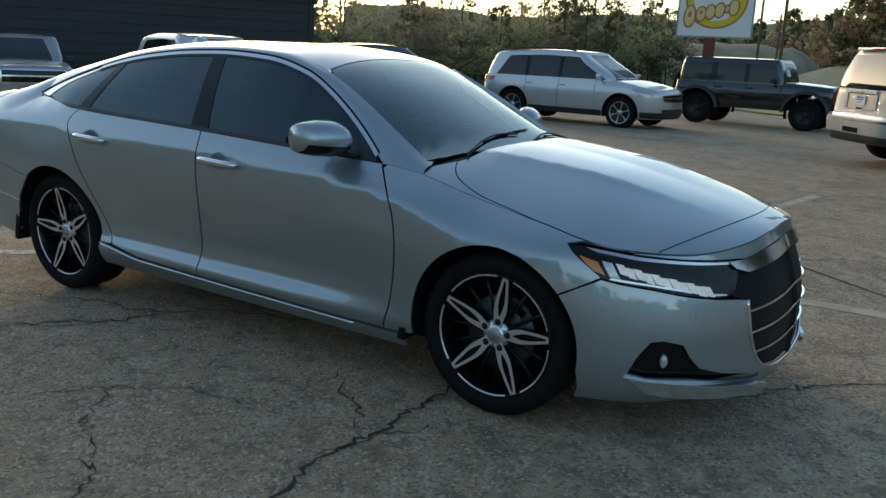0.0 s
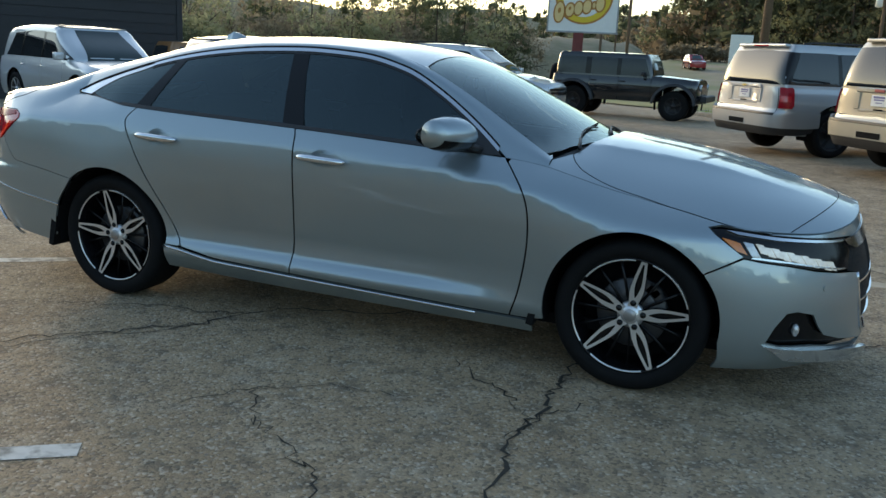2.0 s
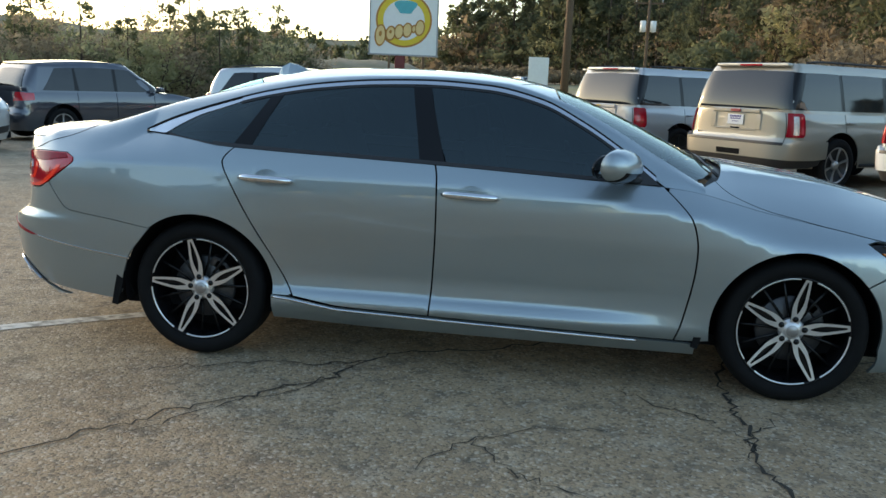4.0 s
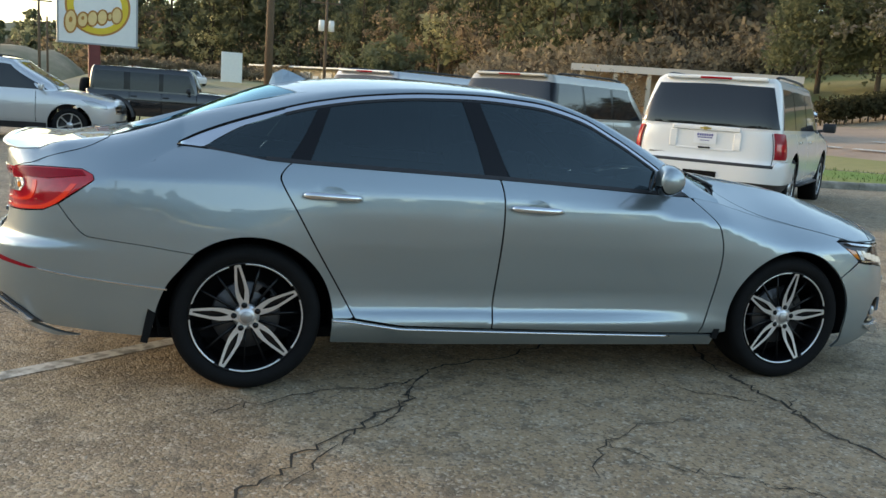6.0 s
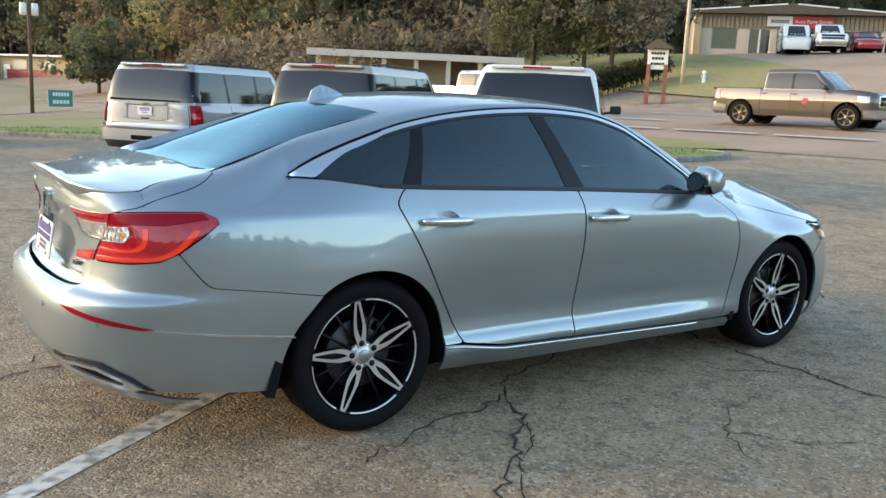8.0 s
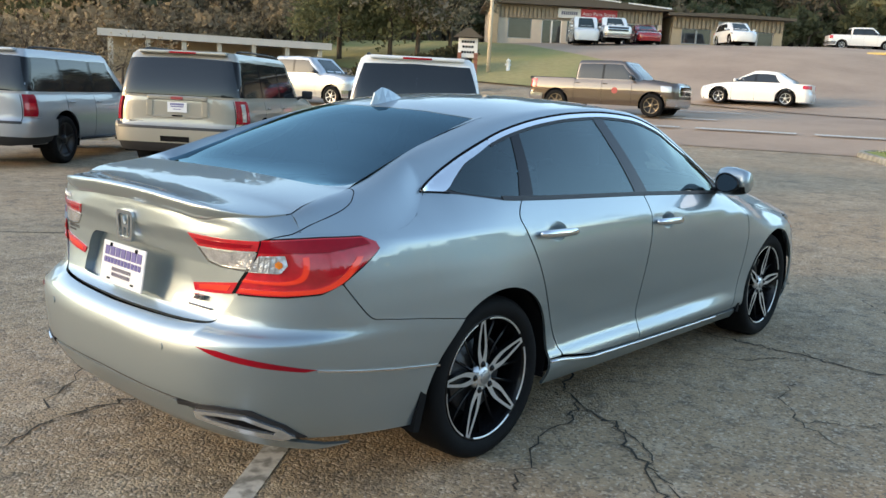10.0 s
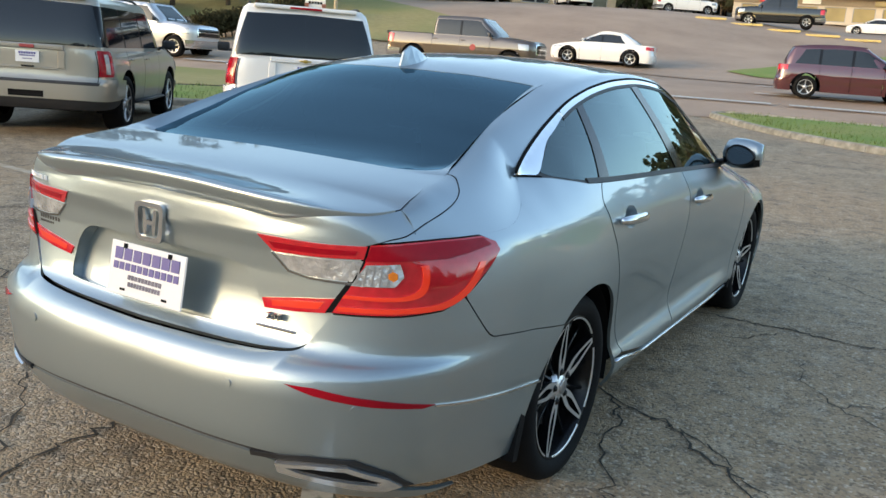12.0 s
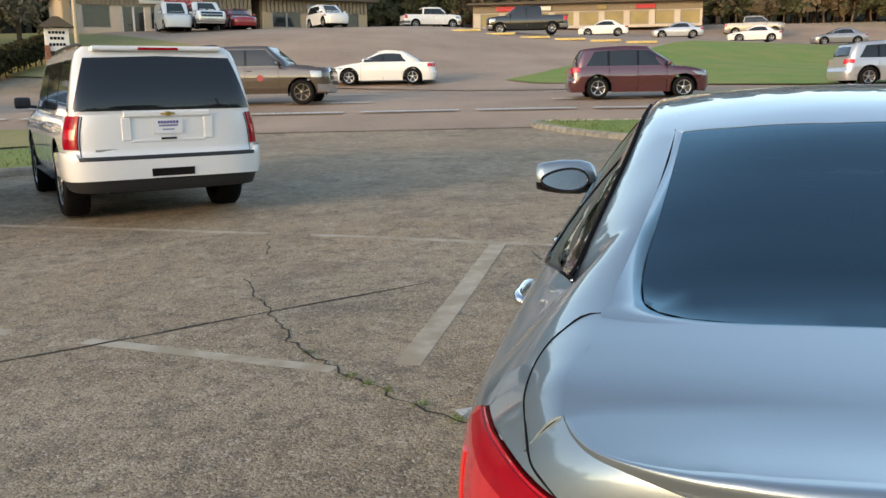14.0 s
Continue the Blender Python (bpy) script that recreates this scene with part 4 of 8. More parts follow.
    ring = tf + rec[::-1] + [(-3.2208, .9)] + [(s, float(sedan_top_z(s))) for s in np.linspace(-3.2208, -2.345, 40)]
    trunk = panel("boot_lid", sedan_lid, ring, S, car, "silver boot lid", res=.014, both=True)
    panel("plate_recess", sedan_lid, rec, S, trunk, "", res=R, lift=-.032, depth=0, both=True, warp=lambda s, z: -.012 * np.clip((z - .70) / .15, 0, 1))
    wall_p = np.array([sedan_lid(np.array(s), np.array(z)) for s, z in rec])
    v, f = [], []
    for sgn in (1, -1):
        b = len(v)
        for (s, z), p in zip(rec, wall_p):
            n = normal_of(sedan_lid, np.array([s]), np.array([z]))[1][0]
            n = n if n[0] < 0 else -n
            for dd in (0, -.046):
                q = p + n * dd
                v.append((q[0], q[1] * sgn, q[2]))
        for i in range(len(rec) - 1):
            q = (b + 2 * i, b + 2 * i + 1, b + 2 * i + 3, b + 2 * i + 2)
            f.append(q if sgn > 0 else q[::-1])
    raw("recess_wall", v, f, S, trunk)
    dk = [(x, y) for x, y in zip(_de[:, 0], _de[:, 1])][::12]
    dk = [(x, y) for x, y in dk if x < float(_b0[0])]
    rear_edge = dk + [(x, -float(brow_y(x))) for x in np.linspace(float(_b0[0]), -2.03, 16)] + [(-2.035, -.62), (-2.04, -.5), (-2.03, -.3), (-2.015, 0)]
    deck = rear_edge + [(x, -y) for x, y in rear_edge[::-1] if y < 0]
    panel("boot_top", sedan_deck, deck, S, trunk, res=R, depth=0)
    gap = [sedan_deck(-2.028, -.60) + [0, 0, .001]] + [sedan_pillar(a, k) for a, k in ((-2.05, .9), (-2.085, .72), (-2.12, .60), (-2.17, .50), (-2.24, .42), (-2.31, .30))] + [sedan(a, b) for a, b in ((-2.38, .985), (-2.44, .975), (-2.507, .960))]
    gap = smooth_line(gap, False, 4)
    for sgn in (1, -1):
        tube("boot_gap", [(a, b * sgn, c) for a, b, c in gap], .0018, dark_void, car, "", 6)
    # lip spoiler along the trailing edge
    ss = np.linspace(-3.2208, -2.37, 36)
    edge = [sedan(s, float(sedan_top_z(s))) for s in ss]
    rows = [(*p, s) for p, s in zip(edge, ss)][::-1] + [(p[0], -p[1], p[2], s) for p, s in zip(edge[1:], ss[1:])]
    v, f = [], []
    tang = np.gradient(np.array(rows)[:, :2], axis=0)
    tang /= np.linalg.norm(tang, axis=1, keepdims=True)
    for (x, y, top, s), (tx, ty) in zip(rows, tang):
        fade = float(lip_fade(s))
        nx, ny = (ty, -tx) if ty > 0 else (-ty, tx)
        z0, low_z = float(sedan_deck(x + .004, y)[2]), top - .002 - .040 * fade
        for dx, k in ((.020, -.01), (.006, -.03), (-.006, -.03), (-.012, .05), (-.014, .13), (-.012, .26), (-.004, .55), (.008, .82), (.022, 1.0), (.040, .98)):
            d = dx if k < 0 < dx or dx > .03 else dx * fade
            v.append((x + d * nx, y + d * ny, z0 - k * (z0 - low_z) + (.0004 if k < 0 else 0)))
    for i in range(len(rows) - 1):
        for j in range(9):
            f.append((i * 10 + j, i * 10 + j + 1, (i + 1) * 10 + j + 1, (i + 1) * 10 + j))
    raw("boot_spoiler", v, f, S, trunk, "silver lip spoiler")
    # front end
    fb = smooth_line([(1.712, .569), (1.79, .607), (1.872, .644)]) + [(1.94, .633), (2.066, .620), (2.19, .600), (2.309, .588), (2.40, .583), (2.462, .575), (2.47, .50)] \
        + smooth_line([(2.475, .45), (2.50, .39), (2.55, .32), (2.62, .285), (2.75, .262), (2.9607, .252)]) + [(2.9607, .215), (2.6, .205), (2.3, .195), (2.1, .165), (1.81, .16)] + arc(*arch_f, -8, 37, 14)
    fogp = [(1.979, .300), (2.01, .37), (2.053, .430), (2.10, .438), (2.177, .423), (2.21, .37), (2.25, .33), (2.35, .303), (2.575, .268), (2.577, .25), (2.3, .274), (2.2, .286), (2.05, .285)]
    panel("front_bumper", sedan, fb, S, car, "silver front bumper", res=R, both=True, holes=[fogp])
    grille = [(2.435, .715)] + [(s, .715 + .02 * max(0, (s - 2.5) / .46)) for s in np.linspace(2.5, 2.9607, 12)] + [(2.9607, .255), (2.75, .265), (2.62, .288), (2.55, .323), (2.50, .393), (2.475, .45), (2.465, .58), (2.41, .59)]
    for flip in (False, True):
        side = dict(mirror=flip)
        sx = -1 if flip else 1
        panel("fog_recess", sedan, fogp, gloss_black, car, "black fog lamp recess", res=R, lift=-.03, depth=0, **side)
        n = normal_of(sedan, np.array([2.12]), np.array([.35]))[1][0]
        n = n if n[0] > 0 else -n
        p = (sedan(2.115, .352) - n * .02) * [1, sx, 1]
        bm = bmesh.new()
        bmesh.ops.create_uvsphere(bm, u_segments=14, v_segments=8, radius=1, matrix=Matrix.Translation(p) @ Matrix.Diagonal((.016, .016, .028, 1)))
        part("fog_lamp", bm, clear_lens, car, "small fog lamp", True)
        sp = [(1.968, .290), (2.05, .278), (2.2, .272), (2.4, .260), (2.577, .244), (2.6, .234), (2.58, .216), (2.3, .228), (2.05, .246)]
        panel("bumper_blade", sedan, sp, flake_skylit, car, "silver bumper blade, sky brightness put into its lighter paint", res=.02, lift=.012, depth=.02, warp=lambda s, z: .032 * np.clip((.276 - z) / .034, 0, 1), **side)
        tube("grille_frame", [np.array(p) * [1, sx, 1] for p in smooth_line([sedan(a, b) for a, b in ((2.465, .575), (2.475, .45), (2.50, .393), (2.55, .323), (2.62, .288), (2.75, .265), (2.9607, .255))], False, 4)], .007, chrome, car, "bright grille frame", 8)
        panel("grille", sedan, grille, grille_black, car, "black grille", res=R, lift=-.016, depth=.0, **side)
        nose = [(1.99, .7425)] + [(s, float(sedan_top_z(s)) - .005) for s in np.linspace(2.02, 2.9607, 26)] + [(s, float(sedan_top_z(s)) - .05 + .005 * (s - 2.5)) for s in np.linspace(2.9607, 2.5, 12)] + [(2.43, .7265), (2.2, .7325), (2.03, .7415)]
        panel("nose_panel", sedan, nose, S, car, "silver nose above the grille", res=R, **side)
        bar = [(2.40, .716), (2.5, .720), (2.7, .742), (2.9607, .756), (2.9607, .70), (2.7, .685), (2.5, .672), (2.43, .690)]
        panel("grille_bar", sedan, bar, dark_chrome, car, "wide bright grille bar", res=R, lift=.006, **side)
        for z0, a in ((.535, 2.47), (.45, 2.485), (.365, 2.53)):
            ln = [(s, z0 + .03 * ((s - a) / (2.96 - a)) * (1 if z0 > .4 else .4)) for s in np.linspace(a, 2.9607, 14)]
            panel("grille_blade", sedan, ln + [(s, z - .009) for s, z in ln[::-1]], chrome, car, "", res=.03, lift=-.004, depth=.008, **side)
    hd = [(x, y) for x, y in zip(_he[:, 0], _he[:, 1])][::8]
    rim_y = lambda x: float(np.interp(x, _he[:, 0], _he[:, 1]))  # noqa: E731
    seam = smooth_line([(1.055, -.60), (1.085, -.66), (1.14, -.708), (1.25, -.742), (1.40, rim_y(1.40) + .010), (1.52, rim_y(1.52) + .004)], per=5)
    hd = seam + [(x, y + .004) for x, y in hd if x > 1.53 and y < -.01]
    hd = hd + [(hd[-1][0] + .002, 0)]
    back = smooth_line([(1.14, 0), (1.13, -.25), (1.09, -.5), (1.055, -.60)], per=5)
    hood = back + hd[1:] + [(x, -y) for x, y in hd[::-1] if y < -1e-4] + [(x, -y) for x, y in back[::-1] if y < -1e-4]
    for flip in (False, True):
        strip = [(.984, -.700), (1.02, -.645), (1.05, -.598)] + [(x - .003, y - .005) for x, y in seam[1:-1]] + [(x, rim_y(x)) for x in np.linspace(1.515, 1.0, 24)] + [(.984, rim_y(.984))]
        panel("fender_top", sedan_hood, strip, S, car, res=.02, depth=.006, mirror=flip)
    panel("bonnet", sedan_hood, hood, S, car, "silver bonnet with two soft creases", res=.02, depth=.012)
    tube("bonnet_gap", [sedan_hood(2.20 - .19 * (abs(y) / .72) ** 2.1, y) + [0, 0, .0005] for y in np.linspace(-.72, .72, 40)], .0018, dark_void, car, "", 6)
    ws = [(1.115, 0), (1.10, -.25), (1.06, -.45), (1.0, -.60), (.935, -.672), (.70, -.638), (.5, -.603), (.34, -.577), (.30, -.55)] + [(.285, -.4), (.275, -.2), (.272, 0)]
    full = lambda p: p + [(x, -y) for x, y in p[::-1] if y < -1e-6]  # noqa: E731
    panel("windscreen", sedan_roof, full(ws), screen_glass, car, "clear windscreen reflecting the sky", res=.05, depth=.004)
    rf = [(.262, 0), (.265, -.2), (.275, -.4), (.292, -.565)] + [(x, -float(edge_y(x))) for x in np.linspace(.2, -1.15, 20)] + [(-1.195, -.53), (-1.25, -.4), (-1.30, -.2), (-1.312, 0)]
    hole = [(.06, -.30), (.06, .30), (-.38, .30), (-.38, -.30)]
    panel("roof", sedan_roof, full(rf), S, car, "silver roof", res=.05, depth=.006, holes=[[(x + .004 * (1 if x > 0 else -1), y * 1.012) for x, y in hole]])
    panel("sunroof", sedan_roof, hole, S, car, "closed sunroof panel", res=.05, depth=.01, lift=-.001)
    rg = [(-1.318, 0), (-1.306, -.2), (-1.256, -.4), (-1.205, -.522), (-1.4, -.542), (-1.6, -.568), (-1.75, -.592), (-1.86, -.602), (-1.93, -.597), (-1.975, -.575), (-2.0, -.53), (-2.005, -.45), (-1.995, -.3), (-1.985, -.15), (-1.98, 0)]
    panel("rear_window", sedan_roof, full(rg), rear_glass, car, "dark tinted rear glass", res=.05, depth=.004)
    # painted surround between the pillars, the deck and the two screens
    def surround(name, pairs, ends):
        inner, outer = np.array([sedan_roof(x, y) - [0, 0, .002] for x, y in pairs]), np.array(ends)
        inner, outer = (np.array(smooth_line(q, False, 4)) for q in (inner, outer))
        n_ = len(inner)
        v = np.concatenate([inner + (outer - inner) * k + [0, 0, .012 * math.sin(math.pi * k) * (0 < k < 1)] * (np.linalg.norm(outer - inner, axis=1) / .12).clip(0, 1)[:, None] for k in (0, .33, .67, 1)])
        f = [(r * n_ + i, r * n_ + i + 1, (r + 1) * n_ + i + 1, (r + 1) * n_ + i) for r in range(3) for i in range(n_ - 1)]
        a, b, c = (v[q] for q in f[0][:3])
        if np.cross(b - a, c - a)[2] < 0:
            f = [q[::-1] for q in f]
        for sgn in (1, -1):
            raw(name, v * [1, sgn, 1], f if sgn > 0 else [q[::-1] for q in f], S, car)
    E = lambda x: (x, -float(edge_y(x)), float(edge_z(x)))  # noqa: E731
    D = lambda x, y: tuple(sedan_deck(x, y) - [0, 0, .001])  # noqa: E731
    surround("rear_glass_surround", [(-1.17, -.535), (-1.205, -.522), (-1.4, -.542), (-1.6, -.568), (-1.75, -.592), (-1.86, -.602), (-1.93, -.597), (-1.975, -.575), (-2.0, -.53), (-2.005, -.45), (-1.995, -.3), (-1.98, 0)],
             [E(-1.165), E(-1.20), E(-1.4), E(-1.6), E(-1.76), E(-1.89), E(-1.97), E(-2.03), D(-2.05, -.58), D(-2.05, -.46), D(-2.04, -.3), D(-2.02, 0)])
    surround("screen_surround", [(.30, -.55), (.34, -.577), (.5, -.603), (.70, -.638), (.85, -.66), (.935, -.672), (.97, -.66)], [E(.26), E(.33), E(.5), E(.70), E(.86), E(.96), E(.985)])
    # cowl, wipers, aerial
    cw = smooth_line([(1.16, 0), (1.15, -.25), (1.11, -.5), (1.05, -.66), (1.0, -.70)], per=4)
    cv = [sedan_hood(x, y) - [0, 0, .03] for x, y in cw] + [sedan_roof(x - .06, y) - [0, 0, .012] for x, y in cw]
    k = len(cw)
    cf = [(i, i + 1, k + i + 1, k + i) for i in range(k - 1)]
    cv = np.array(cv)
    raw("cowl", np.concatenate([cv, cv * [1, -1, 1]]), cf + [tuple(a + 2 * k for a in q[::-1]) for q in cf], black_plastic, car, "black plastic cowl")
    for a, b in (((1.07, -.55), (1.03, -.02)), ((1.10, .02), (1.05, .52))):
        pts = []
        for t in np.linspace(0, 1, 9):
            q = sedan_roof(a[0] + (b[0] - a[0]) * t - .03 * math.sin(math.pi * t), a[1] + (b[1] - a[1]) * t)
            pts.append(q + [0, 0, .008 + .006 * math.sin(math.pi * t)])
        wip = tube("wiper", pts, [.008] * 2 + [.005] * 7, black_plastic, car, "black wiper arm", 6)
        pts = [sedan_roof(a[0] - .03 + (b[0] - a[0]) * t, a[1] + .05 + (b[1] - a[1] + .08) * t) + [0, 0, .006] for t in np.linspace(.25, 1.05, 8)]
        tube("wiper_blade", pts, .004, rubber, wip, "", 6)
    prof = [(0, 0), (.02, .048), (.055, .066), (.09, .052), (.13, .03), (.175, .004)]
    v, f = [], []
    for i, (dx, h) in enumerate([(0, .0)] + prof[1:-1] + [(.18, 0)]):
        base = sedan_roof(-1.285 + dx, 0)
        w = .026 * math.sin(math.pi * min(1, (dx + .03) / .21)) + .004
        for j, (yy, hh) in enumerate(((-w * 1.3, -.012), (-w * .8, .3), (-.004, 1), (.004, 1), (w * .8, .3), (w * 1.3, -.012))):
            v.append((base[0] - .012 * (hh > .9) * (i < 2), yy, base[2] + (h * hh if hh > 0 else -.015)))
    n_ = len(v) // 6
    for i in range(n_ - 1):
        for j in range(5):
            f.append((i * 6 + j, i * 6 + j + 1, (i + 1) * 6 + j + 1, (i + 1) * 6 + j))
    f += [tuple(range(6))[::-1], tuple(range(len(v) - 6, len(v)))]
    raw("roof_aerial", v, f, S, car, "silver shark-fin aerial", False)
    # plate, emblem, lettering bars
    plate = block("dealer_plate", (.006, .305, .153), (0, 0, 0), plate_white, trunk, "white dealer plate with blue print", .003)
    plate.matrix_basis = Matrix.Translation((-2.505, 0, .776)) @ Euler((0, radians(9), 0)).to_matrix().to_4x4()
    def bars(rows, mat, depth=.002):
        for (y0, z0, w, h, n, gap) in rows:
            bm = bmesh.new()
            cw_ = (w - gap * (n - 1)) / n
            for i in range(n):
                box(bm, (depth, cw_, h), (-.0042, y0 + w / 2 - cw_ / 2 - i * (cw_ + gap), z0))
            part("print_bar", bm, mat, plate, "")
    bars([(0, .043, .26, .034, 7, .007), (0, .008, .262, .021, 11, .006)], ink_blue)
    bars([(0, -.020, .135, .013, 10, .004), (0, -.040, .130, .013, 11, .004)], ink_grey)
    for yy, zz in ((-.09, .066), (.09, .066), (-.085, -.058), (.085, -.058)):
        bm = bmesh.new()
        box(bm, (.004, .02, .007) if zz < 0 else (.006, .014, .014), (-.004, yy, zz), .001)
        part("plate_bolt", bm, gloss_black, plate)
    emb = new("rear_emblem")
    emb.parent = trunk
    v2, f2, b2 = flat_fill(smooth_line([(-.052, .05), (0, .056), (.052, .05), (.055, 0), (.047, -.05), (0, -.056), (-.047, -.05), (-.055, 0)], True), [smooth_line([(-.038, .038), (0, .042), (.038, .038), (.041, 0), (.034, -.038), (0, -.042), (-.034, -.038), (-.041, 0)], True)], .02, False)
    def plaque(name, vv, ff, bd, x, z, mat, thick):
        p = np.array([(x + .05 * (b) * .1, a, z + b) for a, b in vv])
        verts, faces = list(p), [q[::-1] for q in ff]
        for i, j in bd:
            k0 = len(verts)
            verts += [p[i], p[j], p[j] + [thick, 0, 0], p[i] + [thick, 0, 0]]
            faces.append((k0, k0 + 1, k0 + 2, k0 + 3))
        raw(name, verts, faces, mat, emb, "", False)
    plaque("emblem_ring", v2, f2, b2, -2.497, .925, chrome, .012)
    for poly in ([(-.028, .036), (-.018, .036), (-.012, .004), (.012, .004), (.018, .036), (.028, .036), (.022, -.036), (.012, -.036), (.010, -.008), (-.010, -.008), (-.012, -.036), (-.022, -.036)],):
        v3, f3, b3 = flat_fill(poly, (), .02, False)
        plaque("emblem_bar", v3, f3, b3, -2.494, .925, chrome, .01)
    for i in range(6):
        s = -2.548 - .029 * i
        p, q = [sedan_lid(np.array(k), np.array(.976)) * [1, -1, 1] for k in (s, s - .01)]
        m3 = Matrix.Rotation(math.atan2(q[1] - p[1], q[0] - p[0]), 3, "Z") @ Matrix(((1, 0, -.35), (0, 1, 0), (0, 0, 1)))
        part("badge_bar", box(bmesh.new(), (.018, .004, .0145), (p[0] - .003, p[1], p[2]), .001, m3), bright_bar, trunk, "bright badge bar")
    c_, e_ = sedan(-2.745, .742), sedan(-2.83, .742)
    ax = Vector(c_ - e_).normalized()
    nn_ = Vector((ax.y, -ax.x, 0)) if ax.y < 0 else Vector((-ax.y, ax.x, 0))
    nn_ = nn_ if nn_.x < 0 else -nn_
    nn_ = (nn_ + Vector((0, 0, .15))).normalized()
    up_v = nn_.cross(ax).normalized()
    mt = Matrix((ax, up_v, nn_)).transposed().to_4x4()
    mt.translation = Vector((c_ + e_) / 2) + nn_ * .004
    letters("2.0T", mt, .025, satin_chrome, trunk, "small bright engine badge")
    bm = bmesh.new()
    p, q = sedan(-2.785, .712), sedan(-2.80, .712)
    box(bm, (.12, .004, .008), p, .001, Matrix.Rotation(math.atan2(q[1] - p[1], q[0] - p[0]), 3, "Z"))
    part("trim_badge", bm, satin_chrome, trunk)
    for z, n_, pitch, hgt in ((.849, 8, .0145, .012), (.834, 9, .0090, .007)):
        for i in range(n_):
            s = -2.655 - pitch * i
            p, q = [sedan_lid(np.array(k), np.array(z)) * [1, -1, 1] for k in (s, s - .01)]
            part("decal_bar", box(bmesh.new(), (pitch * .62, .002, hgt), p, 0, Matrix.Rotation(math.atan2(q[1] - p[1], q[0] - p[0]), 3, "Z")), dark_ink, trunk, "dark decal bar")
    # cabin
    cab = new("cabin")
    cab.parent = car
    block("floor_pan", (3.7, 1.5, .05), (0, 0, .24), dark_void, cab)
    block("rear_shelf", (.75, 1.2, .04), (-1.5, 0, .98), cabin, cab, "", .01)
    block("dashboard", (.5, 1.35, .22), (.72, 0, .83), cabin, cab, "dark dashboard", .06, None, 3)
    for x, lean in ((.05, -12), (-.82, -18)):
        for y in (-.37, .37):
            bm = bmesh.new()
            box(bm, (.5, .5, .16), (x + .18, y, .50), .05, None, 3)
            box(bm, (.13, .5, .62), (x - .10, y, .82), .05, Matrix.Rotation(radians(lean), 3, "Y"), 3)
            box(bm, (.09, .27, .17), (x - .21, y, 1.19), .035, Matrix.Rotation(radians(lean), 3, "Y"), 3)
            part("seat", bm, cabin, cab, "dark seat with headrest", True)
    ring_pts = [(.42 - .07 * math.sin(a), .37 + .18 * math.cos(a), .90 + .17 * math.sin(a)) for a in np.linspace(0, 2 * math.pi, 28, endpoint=False)]
    tube("steering_wheel", ring_pts, .014, black_plastic, cab, "black steering wheel", 8, True)
    block("rear_view_mirror", (.03, .22, .06), (.38, 0, 1.25), black_plastic, cab, "", .01)
    panel("sensor_patch", sedan_roof, [(.40, -.14), (.32, -.17), (.30, .17), (.40, .14), (.47, .06), (.47, -.06)], black_plastic, cab, "black sensor cover behind the windscreen", res=.06, depth=0, lift=-.012)
    return car


# lighter copy of the body silver: sky on the up-facing blade, as colour
flake_skylit = flake("skylit_silver_paint", (.62, .64, .66), .25, .9)
build_sedan(Matrix.Identity(4))

# ---------------------------------------------------------------- the ground
RN = np.array([.98, .19])  # across the road, away from the lot
hill = curve((-400, -3), (-120, -2.2), (-40, -.9), (-15, -.2), (0, 0), (3, 0), (6, .07), (12, .2), (17, .28), (19.8, .42), (22.8, .74), (27, 1.05), (32, 1.3), (36, 1.75), (42, 2.9), (50, 4.5), (57, 5.5), (75, 6.6), (100, 8.0), (160, 13), (400, 22))


dip = curve((-60, 2.4), (-15, 2.1), (-8, 1.75), (-1, 1.3), (8, .85), (14, .25), (19, 0), (60, 0))


def ground_z(x, y):
    dn = x * RN[0] + y * RN[1]
    far = max(0.0, y - 4.0)
    fall = .012 * far if far < 22 else .264 + .03 * (far - 22)
    away = 1 - min(1.0, max(0.0, (dn - 14) / 20))
    west = max(0.0, -x - 12) * .03
    low = float(dip(y)) * min(1.0, max(0.0, (dn - 36) / 12)) * min(1.0, max(0.0, (96 - dn) / 14))
    return float(hill(dn)) - low - fall * away - west * (1 if y > 0 else .3)


def field_z(x, y):
    """A tan rise beyond the valley road, faded out at its sides."""
    k = min(1.0, max(0.0, (y - 58) / 72.8))
    side = min(1, max(0, (x + 23.7) / 8), max(0, (16.3 - x) / 8))
    return ground_z(x, 58) + .03 + (2.1 - ground_z(x, 58)) * k * k * (3 - 2 * k) * side


